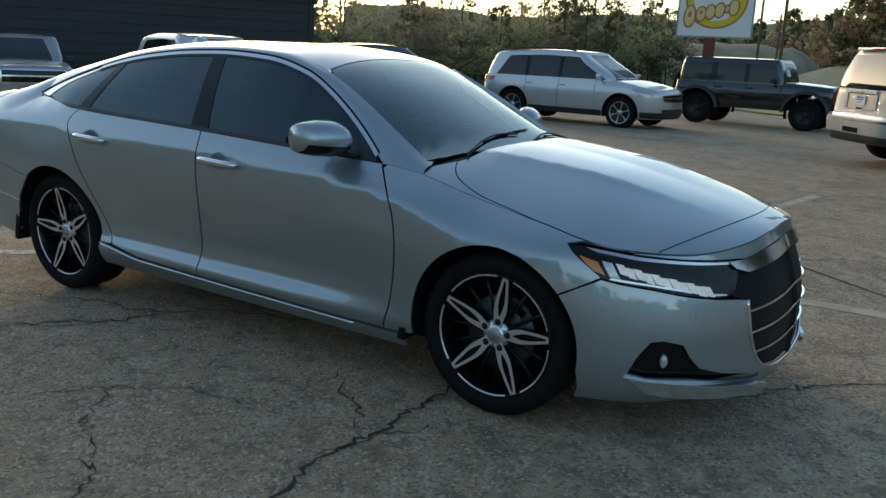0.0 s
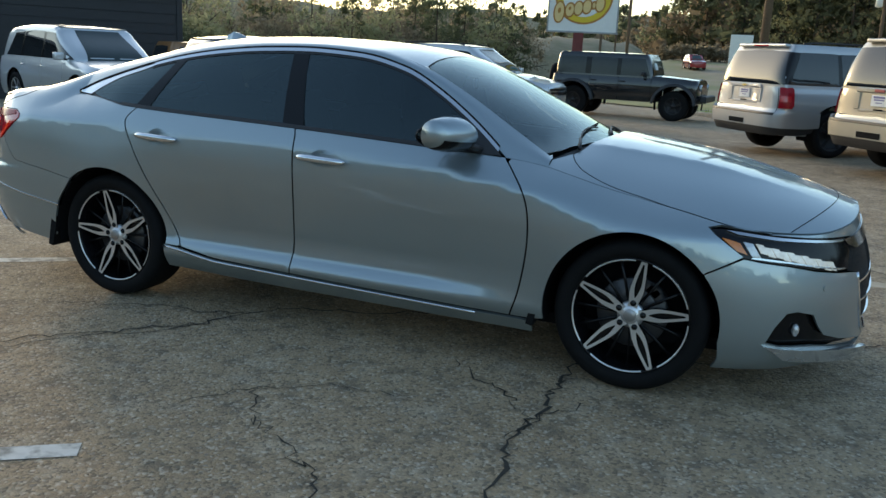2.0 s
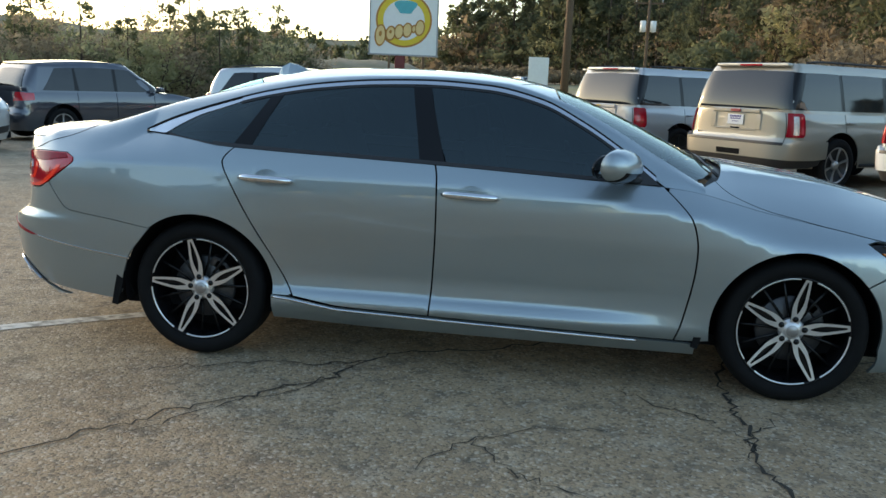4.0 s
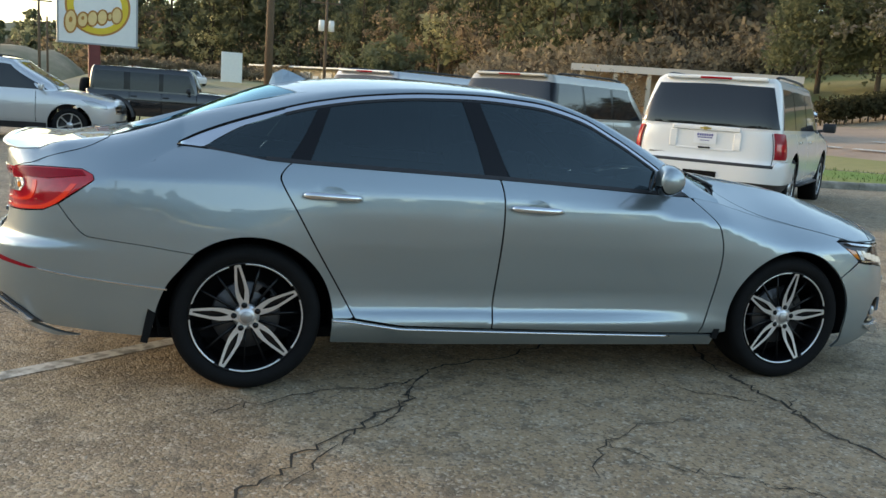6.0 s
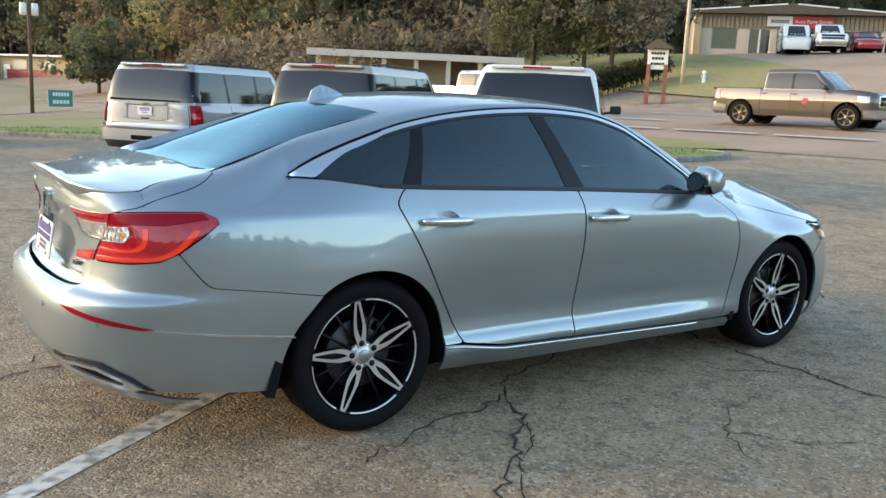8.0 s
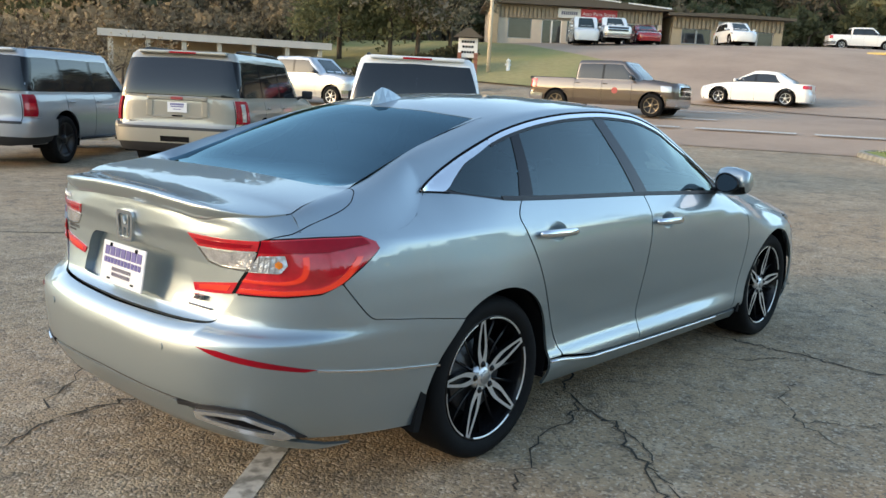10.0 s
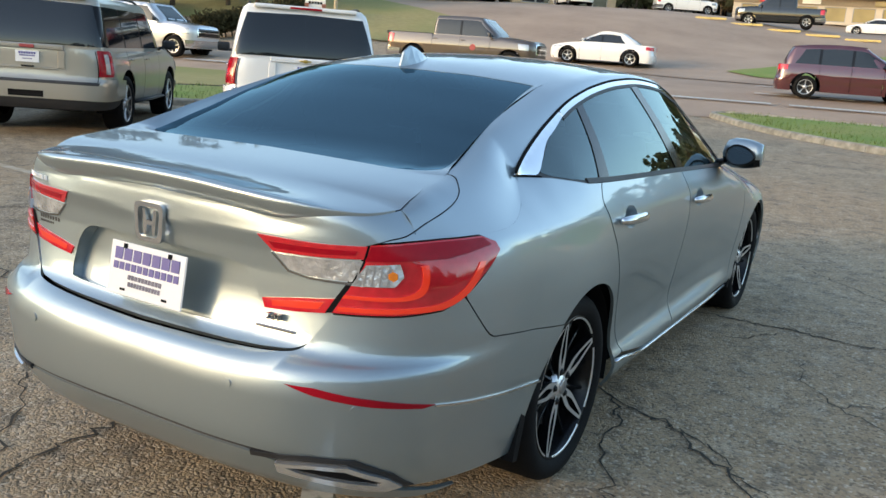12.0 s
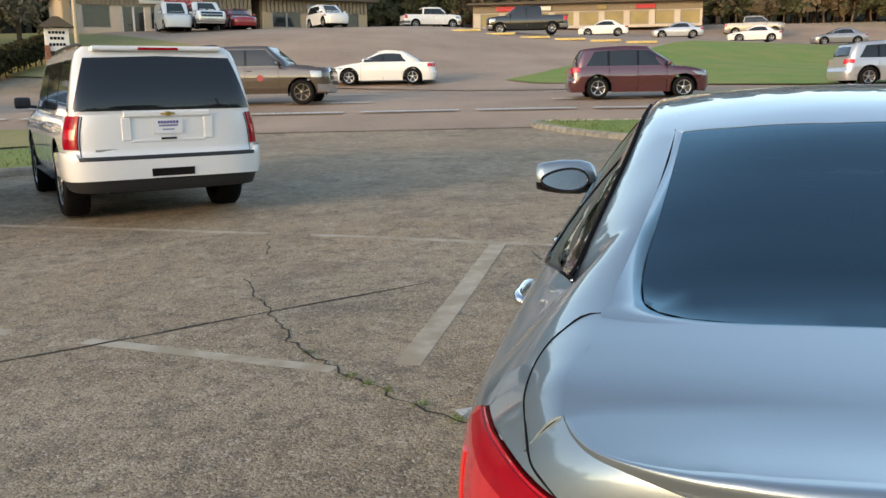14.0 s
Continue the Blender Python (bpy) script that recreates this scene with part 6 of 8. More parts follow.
def vehicle(name, m, label, category, paint, wb, fo, ro, W, H, r, clear, belt_z, hood=(.95, 1.1), ws=(1.0, .25), back=(0.0, .25), cuts=(), wins=(), bed=None, cab_w=(.95, .78),
            rim=None, spokes=6, alloy=None, low=False, glassm=None, n_rear=5.0, n_front=3.0, lamps_r=None, lamps_f=None, grille=None, rails=False, lower=None, group="", side_lower=None, trims=True,
            bumper=None, flare=None, arch=.09, front_n=5.0, tread=.02, rear_win=(.74, .10, .13), rear_n=5.0, droop=(0, 0)):
    """A parked vehicle, its middle between the axles at m, nose along local x. ws and back: x of the screen's foot and head, of the rear glass's foot and head."""
    car = thing(name, m, label, category, group)
    alloy, rim, glassm = alloy or bright_alloy, rim or r * .66, glassm or far_glass
    xf, xr, W2 = wb / 2 + fo, -wb / 2 - ro, W / 2
    R = .12 if low else .07
    zs = [clear, clear + .25 * (belt_z - clear), clear + .6 * (belt_z - clear), belt_z, belt_z + .3]
    prof = curve(*zip(zs, (.93, .985, 1.0, .955, .9)))
    hf, hr = hood
    x_ws0, x_ws1 = ws
    x_b0, x_b1 = back
    mid = (clear + hf) / 2
    nose = curve((clear - .05, xf - .10), (clear + .12, xf - .01), (mid, xf), (hf - .12, xf - .02), (hf, xf - .07), (hf + .2, xf - .25))
    top_rear = bed or belt_z
    tail = curve((clear - .05, xr + .10), (clear + .12, xr + .01), (clear + .35, xr), (clear + .42, xr + .05), (top_rear, xr + .07), (top_rear + .2, xr + .12))
    if bed:
        tz = curve((xr - .6, bed), (x_b0 - .02, bed), (x_b0 + .02, belt_z), (x_ws0 - .1, belt_z), (x_ws0 + .05, hr), (xf - .1, hf + .02), (xf + 1, hf))
    else:
        tz = curve((xr - .6, belt_z), (x_ws0 - .35, belt_z), (x_ws0 + .05, hr), (x_ws0 + .6 * (xf - x_ws0), hf + .45 * (hr - hf)), (xf - .05, hf), (xf + 1, hf))
    ty = curve((xr - 1, W2 * .94), (x_ws0 - .3, W2 * .945), (x_ws0 + .2, W2 * .88), (xf, W2 * .88), (xf + 1, W2 * .9))
    sh = Shell(-wb / 2 - min(.35, ro * .4), wb / 2 + fo * .25, tail, nose, lambda x, z: W2 * prof(z), tz, ty, lambda s: .14 + 0 * s, lambda s: 1.8 + 0 * s, n_rear, n_front, mid)
    ar = r + arch

    def low_z(x):
        out = clear
        for cx in (-wb / 2, wb / 2):
            d = ar * ar - (x - cx) ** 2
            if d > 0:
                out = max(out, r + math.sqrt(d))
        return out

    def seg(a, b):
        xs = set(np.arange(a, b, .05)) | {a, b}
        for cx in (-wb / 2, wb / 2):
            for t in np.linspace(-1, 1, 21):
                for q in (cx + ar * math.sin(t * math.pi / 2), cx - ar - .001, cx + ar + .001):
                    if a < q < b:
                        xs.add(q)
        xs = sorted(xs)
        bottom = [(x, low_z(x)) for x in xs]
        top = [(x, float(tz(x)) - .002) for x in xs]
        return bottom + top[::-1]
    g = .006
    xs = [sh.s0] + list(cuts) + [sh.s1]
    names = ["rear_end"] + (["rear_door", "front_door"] if len(cuts) == 3 else ["side_door"] * (len(cuts) - 1)) + ["front_end"]
    for i, (a, b) in enumerate(zip(xs, xs[1:])):
        ends = i in (0, len(xs) - 2)
        if ends:
            panel(names[i], sh, seg(a + (0 if i == 0 else g), b - (0 if i == len(xs) - 2 else g)), paint, car, res=R, both=True)
        else:
            for flip in (False, True):
                d = panel(names[i], sh, seg(a + g, b - g), paint, car, res=R, mirror=flip)
                if not low:
                    x, z = a + .12, belt_z - .13
                    p = [(sh(x + u, z) - [0, .03, 0]) * [1, -1 if flip else 1, 1] for u in (-.09, -.06, .06, .09)]
                    tube("door_handle", p, [.008, .016, .016, .008], paint if trims else black_plastic, d, "", 6)
    for flip in (False, True):
        panel("inner_shell", sh, [(sh.s0 + .05, clear + .1), (-wb / 2 - .5, clear + .1), (-wb / 2, r + ar + .03), (wb / 2, r + ar + .03), (sh.s1 - .05, clear + .15), (sh.s1 - .05, hf - .06), (x_ws0, hf - .05), (sh.s0 + .05, top_rear - .06)], dark_void, car, res=.2, lift=-.06, depth=0, mirror=flip)
    block("underbody", (wb + fo + ro - .5, W * .86, .12), ((fo - ro) / 2, 0, clear + .08), dark_void, car)
    # bonnet and roof
    hs = np.linspace(x_ws0 - .05, sh.s1, 60)
    he = sh(hs, tz(hs))

    def lid(x, y):
        x, y = np.broadcast_arrays(np.asarray(x, float), np.asarray(y, float))
        ye, ze = np.interp(x, he[:, 0], -he[:, 1]), np.interp(x, he[:, 0], he[:, 2])
        return np.stack([x, y, ze + .035 * (1 - np.clip(np.abs(y) / np.maximum(ye, .01), 0, 1) ** 2.5)], -1)
    OUT_UP.append(lid)
    line = [(x, y) for x, y, _ in he if y < -.005]
    panel("bonnet", lid, line + [(he[-1][0], 0)] + [(x, -y) for x, y in line[::-1]], paint, car, res=R * 1.3)
    mid_x = .35 * x_b1 + .65 * x_ws1

    def top_at(x):
        return H - droop[0] * np.clip((mid_x - x) / (mid_x - x_b1), 0, 1.2) ** 2 - droop[1] * np.clip((x - mid_x) / (x_ws1 - mid_x), 0, 1.2) ** 2
    gt = curve((belt_z - .05, x_b0 + .005), (belt_z, x_b0), (H - .06, x_b1), (H, x_b1 + .05))
    gn = curve((belt_z - .05, x_ws0 + .005), (belt_z, x_ws0), (H - .06, x_ws1), (H, x_ws1 - .06))
    gw = curve((belt_z - .05, W2 * cab_w[0]), (H - .16, W2 * (cab_w[1] + .035)), (H - .05, W2 * cab_w[1]), (H, W2 * (cab_w[1] - .06)))
    gh = Shell(max(x_b0, x_b1) + .16, min(x_ws1, x_ws0) - .16, gt, gn, lambda x, z: gw(z), top_at, lambda s: W2 * (cab_w[1] - .06) + 0 * s, lambda s: .05 + 0 * s, lambda s: 2.0 + 0 * s, rear_n, front_n, (belt_z + H) / 2)
    zlo = belt_z - .012
    panel("cabin_shell", gh, [(gh.s0, zlo), (gh.s1, zlo)] + [(q, float(top_at(q))) for q in np.linspace(gh.s1, gh.s0, 30)], paint, car, res=R, both=True, depth=0)
    rs = np.linspace(gh.s0, gh.s1, 50)
    re = gh(rs, top_at(rs))

    def cap(x, y):
        x, y = np.broadcast_arrays(np.asarray(x, float), np.asarray(y, float))
        return np.stack([x, y, top_at(x) + .03 * (1 - np.clip(np.abs(y) / (W2 * .75), 0, 1) ** 2) * np.clip(1 - ((x - (x_ws1 + x_b1) / 2) / ((x_ws1 - x_b1) / 2 + .01)) ** 4, 0, 1)], -1)
    OUT_UP.append(cap)
    line = [(x, y) for x, y, _ in re if y < -.003]
    panel("roof", cap, line + [(re[-1][0], 0)] + [(x, -y) for x, y in line[::-1]] + [(re[0][0], 0)], paint, car, res=R * 1.6, depth=.01)
    zl = belt_z + .035
    for a0, b0, a1, b1 in wins:
        for flip in (False, True):
            panel("side_window", gh, [(a0, zl), (b0, zl), (b1, float(top_at(b1)) - .13), (.5 * a1 + .5 * b1, float(top_at(.5 * a1 + .5 * b1)) - .125), (a1, float(top_at(a1)) - .13)], glassm, car, res=R * 1.5, lift=.004, mirror=flip)
    for (a0, b0, a1, b1), (c0, d0, c1, d1) in zip(wins, wins[1:]):
        for flip in (False, True):
            panel("pillar_cover", gh, [(b0 + .01, zl), (c0 - .01, zl), (c1 - .01, float(top_at(c1)) - .135), (b1 + .01, float(top_at(b1)) - .135)], gloss_black, car, res=R * 1.5, lift=.001, depth=0, mirror=flip)
    sa = gh.s1 - (.62 if W > 1.7 else .55) * .94
    panel("windscreen", gh, [(sa - .02, belt_z + .02), (gh.s1, belt_z + .02), (gh.s1, H - .085), (sa + .05, H - .085)], clear_far_glass, car, res=R, lift=.004, both=True, depth=.003)
    sb = gh.s0 + rear_win[0] * W2
    zr0 = belt_z + (rear_win[1] if not bed else .08)
    panel("rear_window", gh, [(gh.s0, zr0), (sb, zr0), (sb - .06, float(top_at(x_b1)) - rear_win[2]), (gh.s0, float(top_at(x_b1)) - rear_win[2] + .02)], glassm, car, res=R, lift=.006, both=True, depth=.003)
    for flip in (False, True):
        sx = -1 if flip else 1
        if lamps_r:
            panel("tail_lamp", sh, [(sh.s_of(x, .9) if x > -50 else sh.s0 + (x + 100), z) for x, z in lamps_r], red_lens, car, "red tail lamp", res=R * .7, lift=.012, mirror=flip)
        if lamps_f:
            panel("headlamp", sh, lamps_f, lamp_clear, car, "clear headlamp", res=R * .7, lift=.008, mirror=flip)
        mx = x_ws0 - .28
        bm = bmesh.new()
        box(bm, (.10, .20, .15 if W > 1.9 else .12), (mx, -(W2 + .10) * sx, belt_z + .10), .035, None, 2)
        mr = part("wing_mirror", bm, black_plastic if not trims or W > 2.0 else paint, car, "", True)
        tube("mirror_stalk", [(mx, -(W2 * .93) * sx, belt_z + .04), (mx, -(W2 + .06) * sx, belt_z + .06)], .025, black_plastic, mr, "", 6)
        for cx in (-wb / 2, wb / 2):
            plain_wheel(car, (cx, -(W2 - tread) * sx, r), r, rim, spokes, alloy, -1 if not flip else 1, .27)
            v, f = [], []
            for a, b in arc(0, 0, ar, -15, 195, 20):
                v += [(cx + a, -(W2 - .035) * sx, r + b), (cx + a, -(W2 - .34) * sx, r + b)]
            raw("wheel_liner", v, [(2 * i, 2 * i + 2, 2 * i + 3, 2 * i + 1) for i in range(19)], dark_void, car)
            if flare:
                v, f = [], []
                pr = arc(0, 0, ar + .01, 5, 175, 20)
                for a, b in pr:
                    q = math.hypot(a, b)
                    o2 = (q + .07) / q
                    v += [(cx + a, -(W2 + flare) * sx, r + b - .01), (cx + a * o2, -(W2 + flare) * sx, r + b * o2), (cx + a * o2, -(W2 - .1) * sx, r + b * o2), (cx + a, -(W2 - .1) * sx, r + b)]
                for i in range(19):
                    f += [(4 * i + j, 4 * i + j + 1, 4 * i + j + 5, 4 * i + j + 4) for j in range(3)]
                raw("wheel_flare", v, f, black_plastic, car, "black wheel flare")
        if rails:
            pts = [(x, -W2 * (cab_w[1] - .08) * sx, float(top_at(x)) + .045 - .03 * (abs(t - .5) * 2) ** 6) for t, x in zip(np.linspace(0, 1, 11), np.linspace(x_b1 + .25, x_ws1 - .25, 11))]
            tube("roof_rail", pts, .018, black_plastic, car, "black roof rail", 6)
        if side_lower:
            z1 = side_lower
            panel("lower_cladding", sh, [(x, low_z(x) + .001) for x in np.linspace(-wb / 2 + ar + .02, wb / 2 - ar - .02, 12)] + [(wb / 2 - ar - .02, z1), (-wb / 2 + ar + .02, z1)], black_plastic, car, "black lower cladding", res=.15, lift=.01, mirror=flip)
    if grille:
        for poly, mat, lf in grille:
            panel("grille", sh, [(sh.s1 - a, z) for a, z in poly], mat, car, res=R * .7, lift=lf, both=True)
    if bumper:
        z0, z1, mat = bumper
        panel("rear_bumper", sh, [(sh.s0, z0), (-wb / 2 - ar - .06, z0 + .02), (-wb / 2 - ar - .02, z1), (sh.s0 + .95, z1 + .02), (sh.s0 + .7, z1), (sh.s0, z1)], mat, car, res=R, lift=.03, both=True, depth=.05)
    if lower:
        z0, z1, mat = lower
        panel("front_bumper", sh, [(sh.s1, z0), (wb / 2 + ar + .06, z0 + .02), (wb / 2 + ar + .04, z1), (sh.s1, z1)], mat, car, res=R, lift=.02, both=True, depth=.04)
    car["_tail"] = xr
    return car, sh, gh


def place(x, y, heading, z=None):
    return pose(x, y, ground_z(x, y) if z is None else z, 0, 0, heading)


def suv_big(name, x, y, heading, paint, label, style, wheels):
    """A large American body-on-frame estate. x, y: the middle of its rear bumper."""
    wb, fo, ro = 2.946, 1.03, 1.20
    h = radians(heading)
    cx, cy = x + math.cos(h) * (wb / 2 + ro), y + math.sin(h) * (wb / 2 + ro)
    rim, spokes, alloy = wheels
    xr = -wb / 2 - ro
    car, sh, gh = vehicle(name, pose(cx, cy, ground_z(cx, cy) - .01, 0, 0, heading), label, "car", paint, wb, fo, ro, 2.04, 1.87, .405, .36, 1.17, hood=(1.05, 1.22), ws=(1.18, .42), back=(xr + .13, xr + .33),
                          cuts=(-1.38, -.42, .62), wins=((.56, -.36, .26, -.36), (-.45, -1.38, -.45, -1.42), (-1.46, xr + .30, -1.49, xr + .44)), rear_win=(.86, .035, .12), rear_n=8.0, rim=rim, spokes=spokes, alloy=alloy, rails=True,
                          lamps_f=[(1.95, .98), (2.35, .98), (2.45, .84), (2.05, .82)], n_rear=6.5, cab_w=(.955, .80), group="row of large parked estates",
                          grille=[([(0, .98), (.62, .98), (.62, .70), (0, .70)], satin_chrome, .01)], lower=(.40, .62, paint))
    s0 = sh.s0
    # rear face: bumper, gate seam, lamps, plate shelf
    panel("rear_bumper", sh, [(s0, .50), (s0 + .9, .50), (s0 + 1.35, .50), (s0 + 1.62, .52), (s0 + 1.60, .76), (s0 + 1.10, .79), (s0 + .84, .775), (s0 + .80, .70), (s0, .70)], paint, car, "painted rear bumper", res=.04, lift=.055, both=True, depth=.08)
    panel("lower_valance", sh, [(s0, .37), (s0 + 1.30, .38), (s0 + 1.52, .42), (s0 + 1.55, .505), (s0, .495)], black_plastic, car, "black lower valance", res=.08, lift=.03, both=True, depth=.05)
    panel("bumper_step", sh, [(s0, .70), (s0 + .80, .70), (s0 + .81, .72), (s0, .72)], black_plastic, car, "black bumper step pad", res=.08, lift=.05, both=True)
    panel("hitch_cover", sh, [(s0, .52), (s0 + .20, .52), (s0 + .20, .60), (s0, .60)], gloss_black, car, "black hitch cover", res=.08, lift=.062, both=True)
    panel("tailgate_gap", sh, [(s0, .725), (s0 + .79, .725), (s0 + .79, .735), (s0, .735)], dark_void, car, "", res=.08, lift=.006, both=True, depth=0)
    for flip in (False, True):
        panel("gate_seam", sh, [(s0 + .79, .735), (s0 + .80, .735), (s0 + .80, 1.15), (s0 + .79, 1.15)], dark_void, car, "", res=.08, lift=.004, mirror=flip, depth=0)
        sb = gh.s0 + .86 * 1.02
        panel("rear_pillar", gh, [(sb - .01, 1.21), (xr + .31, 1.21), (xr + .45, 1.735), (sb - .07, 1.745)], gloss_black if style == "b" or paint is not white_paint else paint, car, "dark rear pillar cover", res=.05, lift=.003, mirror=flip, depth=0)
        if style == "a":
            lp = [(s0 + .81, .815), (s0 + 1.03, .815), (s0 + 1.06, .86), (s0 + 1.05, 1.13), (s0 + 1.02, 1.155), (s0 + .82, 1.155)]
            t = panel("tail_lamp", sh, lp, deep_red, car, "tall red tail lamp", res=.04, lift=.022, mirror=flip, depth=.03)
            panel("lamp_core", sh, [(s0 + .83, .92), (s0 + 1.0, .92), (s0 + 1.0, 1.02), (s0 + .83, 1.02)], red_lens, t, "", res=.06, lift=.027, mirror=flip)
        else:
            lp = [(s0 + .80, .815), (s0 + 1.06, .815), (s0 + 1.09, .86), (s0 + 1.08, 1.13), (s0 + 1.04, 1.155), (s0 + .82, 1.155)]
            t = panel("tail_lamp", sh, lp, deep_red, car, "red and clear tail lamp", res=.04, lift=.022, mirror=flip, depth=.03)
            panel("lamp_core", sh, [(s0 + .89, .85), (s0 + .97, .85), (s0 + .97, 1.11), (s0 + .89, 1.11)], clear_lens, t, "", res=.06, lift=.027, mirror=flip)
            panel("lamp_core", sh, [(s0 + 1.0, .86), (s0 + 1.05, .86), (s0 + 1.04, 1.11), (s0 + 1.0, 1.11)], red_lens, t, "", res=.06, lift=.027, mirror=flip)
    bm = bmesh.new()
    fx = float(sh(s0, 1.0)[0])
    box(bm, (.03, .92, .07), (fx - .006, 0, 1.165), .015)
    part("gate_handle_bar", bm, paint, car, "painted bar over the plate")
    for sy in (-1, 1):
        block("plate_frame", (.02, .10, .24), (fx - .002, .43 * sy, 1.01), paint, car, "", .009)
    block("plate_frame", (.02, .78, .035), (fx - .002, 0, .885), paint, car, "", .009)
    block("dealer_plate", (.008, .30, .15), (fx - .012, 0, 1.03), plate_white, car, "white dealer plate")
    bars_on(car, (fx - .016, 0, 1.03), (0, -1, 0), (0, 0, 1), ((.045, .22, .03, 7), (.01, .2, .018, 10), (-.03, .12, .012, 8)), ink_blue)
    block("gate_latch", (.015, .16, .02), (fx - .014, 0, .905), gloss_black, car)
    if style == "a":
        bm = bmesh.new()
        box(bm, (.02, .15, .018), (fx - .026, 0, 1.165), .004)
        box(bm, (.02, .055, .045), (fx - .026, 0, 1.165), .006)
        part("badge", bm, gold_badge, car, "plain gold cross-shaped badge")
    else:
        block("badge", (.02, .19, .045), (fx - .026, 0, 1.165), badge_red, car, "plain red badge", .008)
    block("name_bar", (.006, .26, .022), (fx - .004, .62, .80), satin_chrome, car, "small bright badge bar")
    gx = float(gh(gh.s0, 1.83)[0])
    bm = bmesh.new()
    box(bm, (.30, 1.36, .055), (gx + .075, 0, 1.842), .026, Matrix.Rotation(radians(4), 3, "Y"), 3)
    sp = part("roof_spoiler", bm, paint, car, "painted roof spoiler")
    block("brake_light", (.02, .42, .028), (gx - .070, 0, 1.846), deep_red, sp, "red high brake light", .004)
    for sy in (-1, 1):
        tube("side_step", [(1.0, -.98 * sy, .40), (-.9, -.98 * sy, .40)], .045, black_plastic, car, "black side step", 8, flat=.5)
    bm = bmesh.new()
    box(bm, (.30, 1.3, .14), (xr + .35, 0, .40), .03)
    part("rear_underside", bm, dark_void, car)
    return car


gold_badge = material("gold_badge", (.55, .40, .12), .3, .8)
badge_red = material("badge_red", (.35, .05, .05), .4)
white_paint = material("white_paint", (.80, .80, .78), .25, coat=1.0, vary=.03, scale=3)
champagne_paint = flake("champagne_paint", (.36, .335, .28), .46, .55)
pearl_paint = flake("pearl_silver_paint", (.40, .41, .42), .44, .55)
silver_far = flake("pale_silver_paint", (.58, .59, .60), .36, .7)
black_paint = material("black_paint", (.012, .014, .016), .15, coat=1.0, vary=.2)
brown_paint = flake("bronze_paint", (.085, .06, .042), .40, .5)
dark_blue_paint = flake("dark_blue_paint", (.03, .04, .06), .3, .4)
red_paint = material("red_paint", (.32, .02, .025), .2, coat=1.0, vary=.1)
grey_paint = flake("grey_paint", (.30, .31, .32), .35, .7)
orange_paint = material("dull_orange_paint", (.30, .13, .04), .3, coat=.6)
maroon_paint = flake("maroon_paint", (.09, .012, .016), .35, .4)
ice_paint = flake("pale_ice_paint", (.56, .58, .60), .35, .5)

# ---------------------------------------------------------------- parked and waiting vehicles
suv_big("white_suv", 4.85, 5.60, 44, white_paint, "large white estate with tinted glass, seen from its closed tailgate", "a", (.27, 6, bright_alloy))
suv_big("champagne_suv", 2.96, 8.77, 37, champagne_paint, "large champagne estate parked nose to the kerb", "b", (.27, 6, bright_alloy))
suv_big("silver_suv", 1.04, 11.73, 37, pearl_paint, "large pearl silver estate with dark wheels, parked", "a", (.29, 5, black_alloy))

cross, sh, gh = vehicle("silver_crossover", place(-6.0, 16.85, -4), "silver crossover with sale sticker in the windscreen", "car", silver_far, 3.02, 1.0, 1.15, 1.99, 1.77, .375, .26, 1.08, hood=(.93, 1.10), ws=(1.25, .35),
                        back=(-2.45, -2.15), cuts=(-1.15, -.2, .82), wins=((.72, -.14, .40, -.14), (-.24, -1.08, -.24, -1.1), (-1.2, -2.05, -1.2, -1.72)), droop=(.09, .03), rim=.26, spokes=6, rails=True, n_rear=4.0, n_front=2.8,
                        lamps_f=[(1.75, .95), (2.05, .92), (2.32, .84), (2.32, .76), (2.0, .80)], lamps_r=[(-100 + .75, .95), (-100 + 1.2, .95), (-100 + 1.25, 1.05), (-100 + .8, 1.06)], side_lower=.40,
                        grille=[([(0, .86), (.62, .86), (.58, .66), (0, .66)], satin_chrome, .008), ([(0, .82), (.58, .82), (.55, .77), (0, .77)], gloss_black, .014), ([(0, .74), (.56, .74), (.54, .69), (0, .69)], gloss_black, .014), ([(0, .5), (.6, .5), (.5, .34), (0, .34)], black_plastic, .02)], lower=(.27, .42, black_plastic))
block("price_sticker", (.02, .30, .16), (.93, -.42, 1.33), sticker, cross, "white sale sticker", 0, Matrix.Rotation(radians(-58), 3, "Y"))
jeep, sh, gh = vehicle("black_off_roader", place(-2.7, 21.6, -3), "black boxy off-road wagon with hard top and wide tyres", "car", black_paint, 2.95, .68, .75, 1.87, 1.83, .43, .50, 1.18, hood=(1.17, 1.23), ws=(.86, .66), back=(-2.10, -2.02),
                       cuts=(-1.0, -.15, .80), wins=((.70, -.10, .60, -.10), (-.22, -.98, -.22, -.98), (-1.15, -1.95, -1.15, -1.92)), rim=.24, spokes=5, alloy=black_alloy, n_rear=9.0, n_front=9.0, glassm=jeep_glass, trims=False, flare=.12, cab_w=(.96, .86), front_n=9.0,
                       grille=[([(0, 1.08), (.42, 1.08), (.42, .78), (0, .78)], gloss_black, .012)], lower=(.52, .68, black_plastic), arch=.12)
for sy in (-1, 1):
    fx = float(sh(sh.s1 - .55, .95)[0])
    lathe("headlamp", [(.001, .03), (.085, .02), (.095, -.02)], lamp_clear, jeep, "round headlamp", 20, "x", (fx + .01, .60 * sy, .97))
block("front_bumper", (.18, 1.75, .18), (1.475 + .80, 0, .66), black_plastic, jeep, "black steel bumper", .03)
block("price_sticker", (.02, .28, .2), (.80, -.40, 1.50), sticker, jeep, "white sale sticker", 0, Matrix.Rotation(radians(-20), 3, "Y"))
